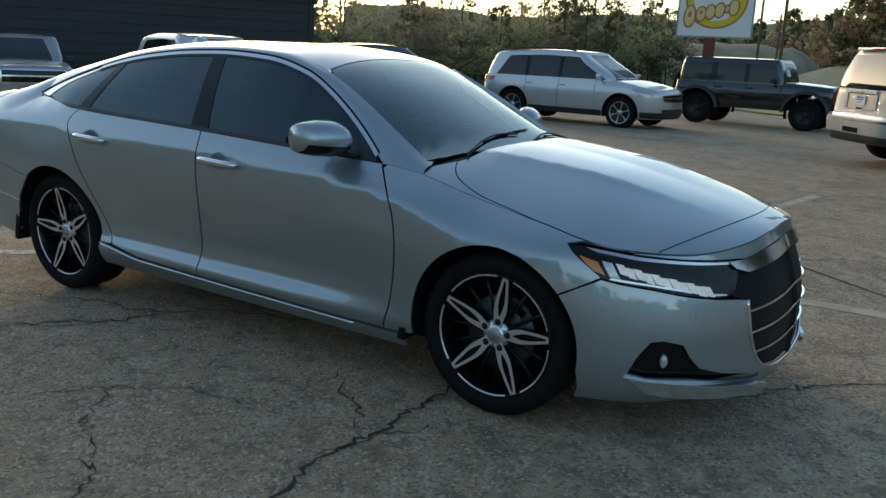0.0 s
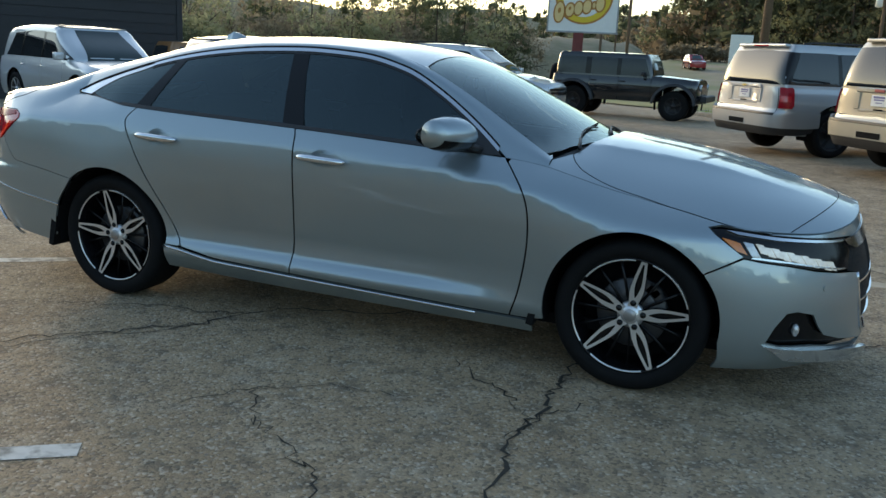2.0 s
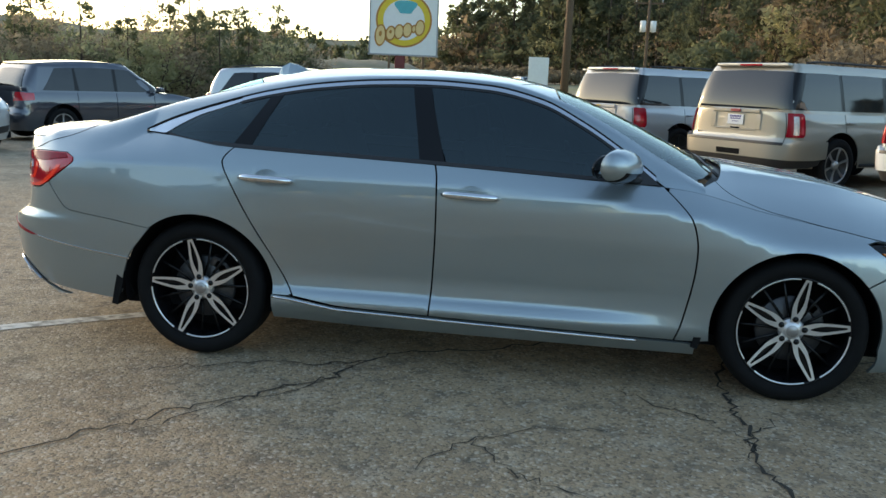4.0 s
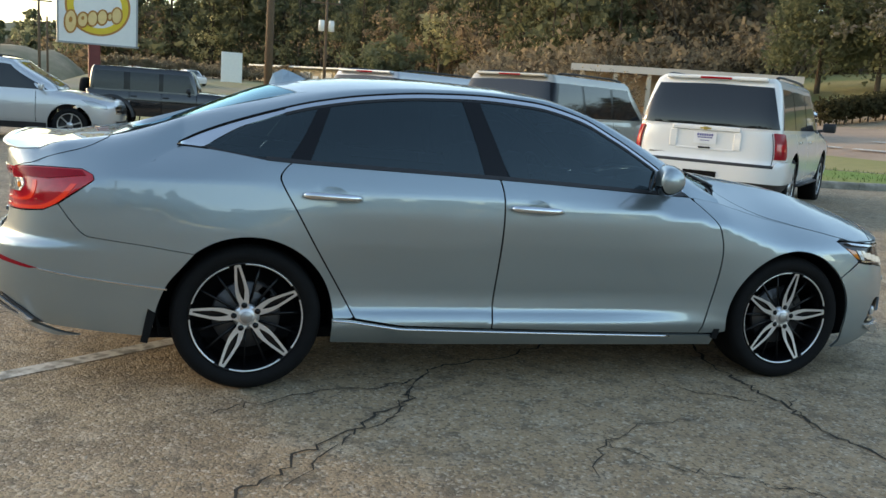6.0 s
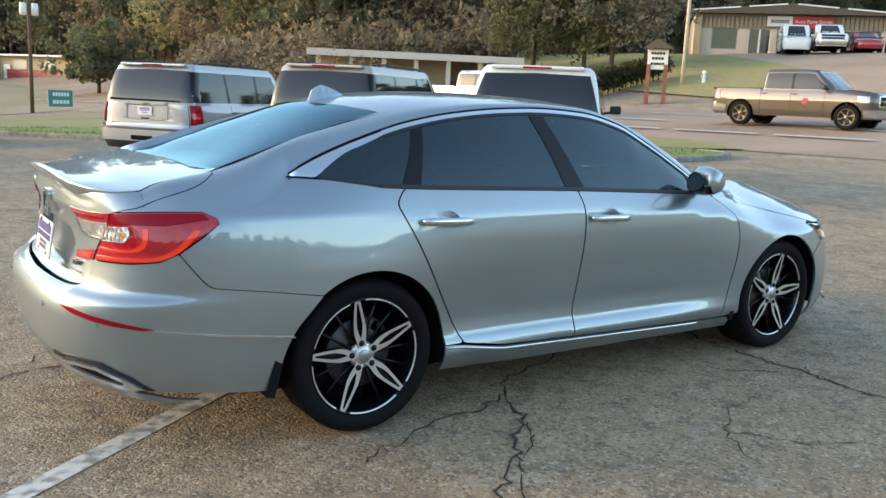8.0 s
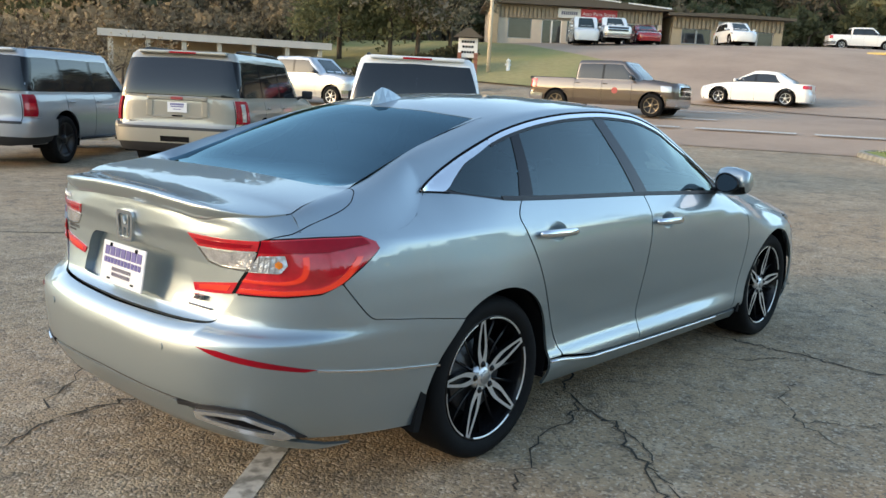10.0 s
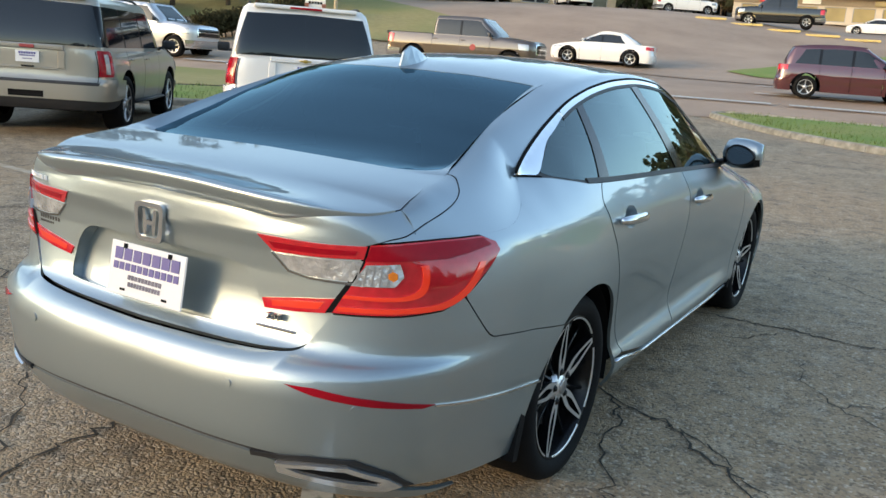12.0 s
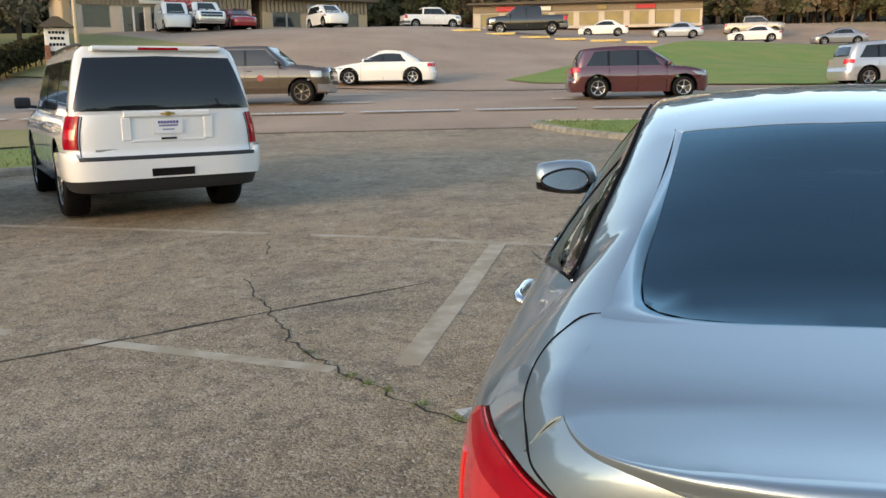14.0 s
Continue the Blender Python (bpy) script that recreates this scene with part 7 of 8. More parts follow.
lathe("spare_wheel", [(.001, -.10), (.22, -.11), (.40, -.10), (.42, -.05), (.42, .08), (.3, .1)], rubber, jeep, "spare tyre on the back door", 28, "x", (-2.30, 0, 1.05))

vehicle("pale_crossover", place(-11.9, 9.7, -20), "pale silver crossover with dark grille, parked", "car", ice_paint, 2.9, .98, 1.1, 1.96, 1.74, .37, .24, 1.05, hood=(.92, 1.06), ws=(1.25, .35), back=(-2.3, -2.0), cuts=(-1.1, -.15, .85),
        wins=((.75, -.1, .4, -.1), (-.2, -1.05, -.2, -1.1), (-1.2, -1.9, -1.2, -1.6)), droop=(.10, .03), rim=.25, spokes=7, lamps_f=[(1.7, .90), (2.1, .86), (2.3, .78), (2.25, .72), (1.95, .76)], n_front=2.6,
        grille=[([(0, .86), (.5, .86), (.42, .58), (0, .55)], gloss_black, .012), ([(0, .45), (.75, .5), (.7, .38), (0, .32)], black_plastic, .01)])
vehicle("dark_suv", place(-10.3, 14.2, 60), "dark grey estate car seen from behind", "car", dark_blue_paint, 2.8, .95, 1.0, 1.9, 1.72, .36, .24, 1.05, hood=(.92, 1.06), ws=(1.2, .3), back=(-2.2, -1.9), cuts=(-1.05, -.12, .85),
        wins=((.75, -.08, .4, -.08), (-.16, -1.0, -.16, -1.05), (-1.1, -1.8, -1.1, -1.5)), droop=(.08, .03), rim=.24, spokes=5, lamps_r=[(-100 + .62, .85), (-100 + 1.1, .88), (-100 + 1.1, 1.02), (-100 + .7, 1.04)], low=True)
vehicle("orange_suv", place(-15.2, 18.6, 60), "dull orange estate car beyond the others", "car", orange_paint, 2.7, .9, .9, 1.85, 1.72, .35, .24, 1.05, hood=(.92, 1.06), ws=(1.1, .3), back=(-2.0, -1.85), cuts=(-1.0, -.1, .8),
        wins=((.7, -.08, .4, -.08), (-.14, -.95, -.14, -.98), (-1.05, -1.65, -1.05, -1.6)), rim=.23, spokes=5, low=True)


def pickup(name, m, paint, label, low=False, wheel=(.40, .25, 6, None), group=""):
    p, sh, gh = vehicle(name, m, label, "pickup", paint, 3.64, .95, 1.15, 2.04, 1.93, wheel[0], .36, 1.24, hood=(1.17, 1.29), ws=(1.38, .74), back=(-1.12, -1.04), cuts=(-1.12, -.06, 1.06),
                        wins=((.99, .00, .72, .00), (-.08, -1.02, -.08, -.96)), bed=1.26, arch=.075, rear_n=8.0, front_n=6.0, droop=(.02, .02), rim=wheel[1], spokes=wheel[2], alloy=wheel[3], n_rear=9.0, n_front=4.5, low=low, cab_w=(.96, .83), group=group,
                        lamps_f=[(2.1, 1.10), (2.5, 1.09), (2.5, .88), (2.15, .88)], lamps_r=[(-100 + .83, .90), (-100 + 1.12, .90), (-100 + 1.12, 1.20), (-100 + .83, 1.20)],
                        grille=[([(0, 1.12), (.70, 1.12), (.70, .76), (0, .76)], satin_chrome, .012), ([(0, 1.08), (.64, 1.08), (.64, .97), (0, .97)], gloss_black, .018), ([(0, .93), (.64, .93), (.64, .80), (0, .80)], gloss_black, .018)], lower=(.40, .66, satin_chrome), bumper=(.44, .68, satin_chrome))
    bm = bmesh.new()
    for sy in (-1, 1):
        box(bm, (1.80, .10, .10), (-2.02, .90 * sy, 1.235), .02)
    box(bm, (.08, 1.8, .1), (-2.90, 0, 1.235), .02)
    box(bm, (1.75, 1.75, .05), (-2.03, 0, .75))
    part("bed_rail", bm, black_plastic, p, "dark bed rail and floor")
    return p


bronze_alloy = material('bronze_alloy', (.20, .165, .12), .4, .7)
bp_ = pickup("bronze_pickup", place(24.0, 13.9, -79), brown_paint, "bronze crew-cab pickup waiting on the road", wheel=(.41, .27, 6, bronze_alloy))
lathe("door_decal", [(.001, .0), (.11, .0)], badge_red, bp_, "round red door decal", 20, "y", (.45, -1.032, .88))
pickup("silver_pickup", place(19.2, 25.6, -75), silver_far, "silver pickup on the road behind the parked estates", True)
low_suv = dict(wb=2.75, fo=.9, ro=.95, W=1.86, H=1.68, r=.35, clear=.22, belt_z=1.02, hood=(.88, 1.03), ws=(1.15, .3), back=(-2.1, -1.85), cuts=(-1.02, -.1, .82), wins=((.72, -.06, .4, -.06), (-.14, -1.0, -.14, -1.0), (-1.08, -1.75, -1.08, -1.5)), droop=(.09, .03), rim=.23, spokes=5, low=True,
               lamps_r=[(-100 + .6, .82), (-100 + 1.1, .86), (-100 + 1.1, 1.0), (-100 + .7, 1.01)], lamps_f=[(1.6, .88), (2.0, .82), (2.1, .72), (1.8, .74)])
low_sedan = dict(wb=2.75, fo=.92, ro=1.02, W=1.83, H=1.45, r=.33, clear=.19, belt_z=.93, hood=(.74, .92), ws=(1.0, .15), back=(-1.75, -1.05), cuts=(-.95, -.1, .85), wins=((.70, -.06, .2, -.06), (-.14, -1.02, -.14, -.86)), droop=(.06, .05), rim=.22, spokes=5, low=True,
                 lamps_r=[(-100 + .55, .72), (-100 + 1.1, .74), (-100 + 1.1, .88), (-100 + .6, .88)], lamps_f=[(1.6, .74), (2.0, .70), (2.1, .62), (1.8, .62)])
vehicle("silver_hatchback", place(33.2, -8.3, -76), "silver estate car driving along the road", "car", silver_far, **low_suv)
vehicle("white_patrol_suv", place(57.9, 24.3, -137), "white estate with dark side stripes by the shops", "car", white_paint, **low_suv)
vehicle("red_sedan", place(54.2, 29.7, -139), "small red sedan parked at the shop front", "car", red_paint, **low_sedan)
pickup("white_pickup", place(52.6, 31.5, -139), white_paint, "white pickup parked at the shop front", True)
vehicle("white_van", place(51.1, 33.0, -139), "small white delivery van parked at the shop front", "van", white_paint, 3.0, .75, .75, 1.85, 1.95, .33, .22, 1.15, hood=(.95, 1.12), ws=(1.35, .75), back=(-2.2, -2.12), cuts=(-.4, .7),
        wins=((1.0, .75, .75, .75),), rim=.2, spokes=5, low=True, n_rear=9.0, cab_w=(.97, .88))
pickup("black_pickup", place(58.5, 9.6, 98), black_paint, "black pickup parked on the far forecourt", True)
for x_, y_, h_, p_, n_, l_ in ((80, 5.5, 95, white_paint, "white_sedan", "white sedan parked far across the road"), (80, -1.2, 95, silver_far, "silver_sedan", "silver sedan parked far across the road"),
                               (80, -7.9, 95, white_paint, "white_sedan", "white sedan parked far across the road"), (80, -15, 95, grey_paint, "grey_sedan", "grey sedan parked far across the road")):
    vehicle(n_, place(x_, y_, h_), l_, "car", p_, group="far parked cars", **low_sedan)
pickup("white_pickup", place(78, 21.5, -60), white_paint, "white pickup parked far across the forecourt", True, group="far parked cars")
pickup("tan_pickup", place(90, -9, -95), champagne_paint, "pale pickup parked far across the forecourt", True, group="far parked cars")
pickup("silver_blue_pickup", place(-19.6, 10.0, -25), grey_paint, "grey pickup with bright grille beside the dark building", wheel=(.40, .25, 6, None))
vehicle("white_sedan", place(33.1, 12.2, 101), "white sedan driving along the road", "car", white_paint, **low_sedan)
vehicle("maroon_suv", place(26.3, 1.2, -79), "dark red estate driving along the road", "car", maroon_paint, **low_suv)
# cars beyond the verge and on the distant road
vehicle("white_hatchback", Matrix.Translation((0, 0, field_z(-3.6, 100) - ground_z(-3.6, 100))) @ place(-3.6, 100, -62), "white hatchback crossing beyond the verge", "car", white_paint, **low_suv)
vehicle("maroon_suv", Matrix.Translation((0, 0, field_z(-9.6, 100) - ground_z(-9.6, 100))) @ place(-9.6, 100, -70), "maroon estate beyond the verge", "car", red_paint, **low_suv)
far_a = vehicle("far_car", place(-11, 78, -80), "small pale car in distant traffic", "car", white_paint, group="distant traffic", **low_sedan)[0]
far_b = vehicle("far_car", place(-13, 84, -80), "small dark car in distant traffic", "car", grey_paint, group="distant traffic", **low_suv)[0]
rt = np.random.default_rng(3)
for i in range(16):
    yy = 66 + i * 5.5 + rt.uniform(-1, 1)
    xx = -.175 * yy + rt.uniform(-1, 7)
    copy_thing((far_a, far_b)[i % 2], place(xx, yy, -80 if i % 3 else 100))

# ---------------------------------------------------------------- buildings
dark_siding = material("dark_metal_siding", (.018, .02, .025), .55, vary=.25, scale=4, bump=.1, bump_scale=8)
tan_wall = material("tan_panel", (.42, .33, .22), .75, vary=.1, scale=3)
pale_fascia = material("pale_fascia", (.62, .53, .45), .7, vary=.06, scale=2)
cream_wall = material("cream_wall", (.58, .50, .40), .8, vary=.1, scale=2)
rib_brown = material("ribbed_fascia", (.30, .24, .17), .6, vary=.15, scale=5)
roof_brown = material("brown_roof", (.10, .08, .06), .8, vary=.2, scale=2)
white_trim = material("white_trim", (.75, .75, .72), .5, vary=.08)
shop_glass = material("shop_glass", (.025, .028, .03), .05, coat=.4, vary=.4, scale=1.5)
# the yellow light of the parade's shop fronts is put into this colour
warm_glass = material("warm_shop_glass", (.32, .24, .10), .2, vary=.4, scale=.8)
sign_red = material("sign_red", (.55, .05, .06), .5, vary=.08)
sign_white = material("sign_white", (.75, .74, .70), .5, vary=.05)
brick_mat = material("brick_red", (.30, .10, .06), .8, vary=.25, scale=30, obj_vary=.25)
wood_brown = material("pole_wood", (.12, .075, .045), .85, vary=.35, scale=14, bump=.4, bump_scale=40)
grey_metal = material("grey_metal", (.30, .31, .31), .5, .5, .1)


def dark_building():
    b = thing("dark_building", pose(-33.5, -5.84, ground_z(-17.6, 19.6) - .2, 0, 0, 58), "long dark metal-clad building beside the lot", "building")
    L, D, h = 30, 12, 3.9
    # boards across the front, each a lapped strip
    for i in range(12):
        block("siding_board", (L, .06, h / 12 - .012), (L / 2, -.0 - .012 * (i % 2), h / 12 * (i + .5)), dark_siding, b)
    for i in range(12):
        block("siding_board", (.06, D, h / 12 - .012), (L + .012 * (i % 2), D / 2, h / 12 * (i + .5)), dark_siding, b)
    block("core", (L - .1, D - .1, h - .02), (L / 2 - .06, D / 2 + .06, h / 2), dark_siding, b)
    block("corner_post", (.2, .2, h), (L - .02, .02, h / 2), dark_siding, b, "", .02)
    bm = bmesh.new()
    prism(bm, [(-.5, 0), (D + .5, 0), (D / 2, 1.5)], L + 1.0, Matrix(((0, 0, 1, -.5), (1, 0, 0, 0), (0, 1, 0, h), (0, 0, 0, 1))))
    part("roof", bm, dark_siding, b, "dark shallow gable roof")


def shop(a, b, z, h, name, label, depth, peak, fascia, openings, signs, trim=True, wall=None):
    """A row shop: its front from a to b. openings: (x0, x1, z0, z1, kind)."""
    ax, ay = a
    L = math.hypot(b[0] - ax, b[1] - ay)
    t = thing(name, pose(ax, ay, z, 0, 0, math.degrees(math.atan2(b[1] - ay, b[0] - ax))), label, "building")
    wall = wall or cream_wall
    zs = sorted({0, h - fascia} | {o[k] for o in openings for k in (2, 3)})
    xs = sorted({0, L} | {o[k] for o in openings for k in (0, 1)})
    for x0, x1 in zip(xs, xs[1:]):
        for z0, z1 in zip(zs, zs[1:]):
            if not any(o[0] <= (x0 + x1) / 2 <= o[1] and o[2] <= (z0 + z1) / 2 <= o[3] for o in openings):
                block("front_wall", (x1 - x0, .25, z1 - z0), ((x0 + x1) / 2, .125, (z0 + z1) / 2), wall, t)
    block("rear_mass", (L - .02, depth - .6, h), (L / 2, depth / 2 + .35, h / 2), wall, t)
    n = int(L / .32)
    for i in range(n):
        block("fascia_rib", (.24, .10, fascia), ((i + .5) * L / n, -.08, h - fascia / 2), rib_brown, t)
    block("fascia_back", (L, .2, fascia), (L / 2, .1, h - fascia / 2), rib_brown, t)
    bm = bmesh.new()
    prism(bm, [(-.6, 0), (L + .6, 0), (L + .6, .18), (L / 2, peak), (-.6, .18)], depth + 1.2, Matrix(((1, 0, 0, 0), (0, 0, 1, -1.0), (0, 1, 0, h), (0, 0, 0, 1))))
    part("roof", bm, roof_brown, t, "low brown roof")
    if trim:
        for x0, x1, z0, z1 in ((-.6, L * .24, .24, None), (L * .27, L * .48, None, None), (L * .52, L * .74, None, None), (L * .77, L + .5, None, None)):
            zz = lambda x: h + .18 + (peak - .18) * (1 - abs(x - L / 2) / (L / 2 + .6))  # noqa: E731
            mx = (x0 + x1) / 2
            ang = math.atan2(zz(x1) - zz(x0), x1 - x0)
            block("eave_light", (abs(x1 - x0) * .95, .06, .10), (mx, -1.03, (zz(x0) + zz(x1)) / 2 - .02), white_trim, t, "white eave strip", 0, Matrix.Rotation(-ang, 3, "Y"))
    for x0, x1, z0, z1, kind in openings:
        w = new({"door": "door", "window": "window"}[kind])
        w.parent = t
        k = max(1, round((x1 - x0) / (1.0 if kind == "door" else 1.5)))
        for i in range(k):
            xa, xb = x0 + (x1 - x0) * i / k, x0 + (x1 - x0) * (i + 1) / k
            block("pane", (xb - xa - .08, .03, z1 - z0 - .08), ((xa + xb) / 2, .14, (z0 + z1) / 2), warm_glass if fascia < .8 else shop_glass, w)
            bm = bmesh.new()
            for q in (xa + .03, xb - .03):
                box(bm, (.07, .1, z1 - z0), (q, .10, (z0 + z1) / 2))
            for q in (z0 + .03, z1 - .03):
                box(bm, (xb - xa, .09, .07), ((xa + xb) / 2, .10, q))
            part("frame", bm, grey_metal if kind == "window" else white_trim, w)
    for x0, x1, z0, z1, mat in signs:
        block("shop_sign", (x1 - x0, .12, z1 - z0), ((x0 + x1) / 2, -.22, (z0 + z1) / 2), mat, t, "", .02)
    return t



def low_store():
    """Long low store across the road: pale panels, a red stretch and a pale flat roof."""
    st = tagged(new("low_store"), "long low store with pale walls, red stretch and pale roof", "building")
    st.matrix_world = pose(12, 117, ground_z(12, 117) - .4, 0, 0, -57.5)
    block("wall", (26, 8, 3.1), (0, 4, 1.55), tan_wall, st, "pale panel wall", .03)
    block("red_wall", (9, .12, 1.5), (5.5, -.07, .75), badge_red, st, "dull red lower wall", .01)
    block("roof", (27, 9.4, .22), (0, 3.7, 3.22), white_trim, st, "pale flat roof with deep eaves", .03)
    for i in range(5):
        block("window", (2.2, .08, 1.1), (-10.5 + 4.6 * i, -.05, 2.1), grey_metal, st, "", .01)
    for i in range(2):
        block("door", (1.1, .1, 2.1), (-8.2 + 9.2 * i, -.06, 1.05), white_trim, st, "", .01)


dark_building()
low_store()
# never in view: added so the sedan's near side reflects and gets less sky
wall_block = block("dimming_wall", (22.0, .35, 5.2), (0, 0, 2.6), tan_wall, None)
wall_block.matrix_basis = pose(-17.5, -17, -.3, 0, 0, -40)
tagged(wall_block, "unseen plain tan wall added to darken the sedan's near side", "wall", kind="structure")
zs_ = 5.55
st = shop((50.4, 41.2), (59.6, 31.2), zs_, 3.05, "parts_shop", "low tan parts shop with ribbed fascia and signs", 10, .75, 1.0,
          [(1.3, 3.2, .45, 2.05, "window"), (4.0, 5.6, 0, 2.05, "door"), (6.0, 7.9, .4, 2.05, "window"), (8.6, 10.2, .6, 2.05, "window"), (10.5, 11.9, 0, 2.05, "door"), (12.2, 13.3, .6, 2.05, "window")],
          [(5.2, 7.0, 2.2, 2.95, sign_white), (7.02, 9.9, 2.2, 2.95, sign_red)])
letters("Auto Parts Stores", pose(8.46, -.285, 2.57, 90, 0, 0), .36, sign_white, st, "white sign lettering")
bars_on(st, (6.1, -.285, 2.57), (1, 0, 0), (0, 0, 1), ((0, 1.3, .26, 8),), ink_grey)
block("side_pier", (.5, .4, 3.0), (.25, -.05, 1.5), tan_wall, st, "", .02)
shop((60.2, 30.6), (66.2, 24.0), 5.75, 2.6, "small_shop", "small tan shop with flat overhanging roof", 8, .32, .9,
          [(.8, 3.2, .5, 1.7, "window"), (3.8, 5.2, 0, 1.75, "door"), (5.6, 8.2, .5, 1.7, "window")], [(3.6, 5.4, 1.95, 2.35, grey_metal)], trim=False, wall=tan_wall)
shop((88.4, 19.6), (91.8, -4.0), 7.3, 2.5, "shop_parade", "long low parade of shops with dark fascia", 10, .35, .75,
          [(.8 + 2.6 * i, 2.8 + 2.6 * i, .25, 1.65, "window") for i in range(9)], [(2.5, 4.6, 1.85, 2.35, sign_red), (6.5, 8.2, 1.85, 2.3, sign_white), (13, 14, 1.85, 2.35, warm_glass), (17, 19, 1.85, 2.3, sign_red)], trim=False)


def motel():
    x0, y0, x1, y1 = 21.0, 46.63, 32.5, 40.5
    L = math.hypot(x1 - x0, y1 - y0)
    z = ground_z(25, 44)
    t = thing("low_motel", pose(x0, y0, z, 0, 0, math.degrees(math.atan2(y1 - y0, x1 - x0))), "low flat-roofed pale building with open carports", "building")
    block("back_wall", (L, .3, 2.6), (L / 2, 6, 1.3), cream_wall, t)
    block("roof", (L + .8, 7.4, .16), (L / 2, 3, 2.72), roof_brown, t, "flat roof")
    block("fascia", (L + .8, .08, .42), (L / 2, -.75, 2.62), pale_fascia, t, "pale painted fascia")
    for i in range(7):
        block("column", (.28, .28, 2.6), (.3 + i * (L - .6) / 6, -.4, 1.3), cream_wall, t, "", .02)
    for i in (0, 2, 3, 5):
        block("bay_wall", (2.4, .2, 2.6), (1.6 + i * (L - .6) / 6, 2.0, 1.3), tan_wall, t)
    return t


motel()


def brick_sign():
    x, y = 30.3, 26.4
    t = thing("brick_sign_post", pose(x, y, ground_z(x, y), 0, 0, -50), "small brick pylon sign with shingled cap on the bank", "sign")
    for sx_ in (-.42, .42):
        for k in range(26):
            for j in (-.1, .1):
                block("brick", (.20, .19, .062), (sx_ + (.01 if k % 2 else -.01), j, .04 + k * .075), brick_mat, t)
        block("mortar", (.19, .36, 1.95), (sx_, 0, .975), kerb_mat, t)
    block("board", (1.0, .22, 1.0), (0, 0, 2.2), sign_white, t, "white letter board", .02)
    bars_on(t, (0, -.115, 2.2), (1, 0, 0), (0, 0, 1), ((.3, .7, .12, 5), (.05, .6, .12, 4), (-.22, .7, .12, 5)), gloss_black)
    bm = bmesh.new()
    prism(bm, [(-.75, 0), (.75, 0), (.12, .45), (-.12, .45)], .9, Matrix(((1, 0, 0, 0), (0, 0, 1, -.45), (0, 1, 0, 2.72), (0, 0, 0, 1))))
    part("cap", bm, roof_brown, t, "shingled cap")


brick_sign()


def pole_sign():
    """A square illuminated shop sign on a post; emblem and name as plain shapes."""
    x, y = -5.0, 24.5
    zg = ground_z(x, y)
    t = thing("pole_sign", pose(x, y, zg, 0, 0, 12), "square cream sign board with yellow ring emblem on a post", "sign")
    zb, w = 2.27 - zg, 2.28
    block("board", (w, .30, 2.4), (0, 0, zb + 1.2), sign_white, t, "cream sign board", .02)
    bm = bmesh.new()
    for sx_ in (-1, 1):
        box(bm, (.05, .34, 2.44), (sx_ * w / 2, 0, zb + 1.2))
    for sz in (0, 2.4):
        box(bm, (w + .1, .34, .05), (0, 0, zb + sz))
    part("frame", bm, grey_metal, t, "metal sign frame")
    c = (0, zb + 1.15)
    for name, ro_, ri, mat, d in (("ring", .86, .0, sign_yellow, -.155), ("ring_rim", .90, .84, sign_gold, -.157), ("disc", .66, 0, sign_white, -.160)):
        v, f, bd = flat_fill([(c[0] + ro_ * 1.05 * math.cos(a), c[1] + ro_ * math.sin(a)) for a in np.linspace(0, 2 * math.pi, 48, endpoint=False)],
                             [[(c[0] + ri * 1.05 * math.cos(a), c[1] + ri * math.sin(a)) for a in np.linspace(0, 2 * math.pi, 48, endpoint=False)]] if ri else (), .2, False)
        raw("emblem_" + name, [(a, d, b) for a, b in v], f, mat, t, "", False)
    raw("emblem_shape", [(.05 + .34 * math.cos(a) * (1 + .25 * math.sin(3 * a)), -.166, c[1] + .42 + .26 * math.sin(a) * (1 + .2 * math.cos(2 * a))) for a in np.linspace(0, 2 * math.pi, 30, endpoint=False)], [tuple(range(30))], sign_teal, t, "teal emblem shape", False)
    # slanted row of plain ornate blocks where the name stands
    for i, (hh, ww) in enumerate(((.62, .30), (.40, .26), (.40, .26), (.40, .26), (.18, .10), (.44, .26))):
        u = -.78 + (.0, .34, .62, .90, 1.12, 1.32)[i]
        for k, (mat, d, g_) in enumerate(((sign_gold, -.172, .05), (sign_salmon, -.178, 0))):
            pts = [(u + (ww / 2 + g_) * math.cos(a), (hh / 2 + g_) * math.sin(a)) for a in np.linspace(0, 2 * math.pi, 18, endpoint=False)]
            hole = [(u + ww * .18 * math.cos(a), hh * .15 * math.sin(a) + .05) for a in np.linspace(0, 2 * math.pi, 10, endpoint=False)]
            v, f, _ = flat_fill(pts, [hole] if i in (0, 1) and k else (), .2, False)
            raw("name_block", [(a, d, zb + .62 + .22 * (a + .8) + b) for a, b in v], f, mat, t, "", False)
    block("post", (.34, .34, zb), (-.1, 0, zb / 2), post_red, t, "dark red post", .02)
    for dx in (-.75, .75):
        tube("stay", [(dx, .1, 0), (dx, .1, zb)], .05, grey_metal, t, "", 8)


sign_yellow = material("sign_yellow", (.72, .50, .03), .5, vary=.08)
sign_gold = material("sign_gold", (.45, .18, .03), .5)
sign_teal = material("sign_teal", (.05, .38, .42), .5)
sign_salmon = material("sign_salmon", (.75, .52, .22), .5)
post_red = material("post_red", (.16, .03, .025), .6, vary=.2)
pole_sign()


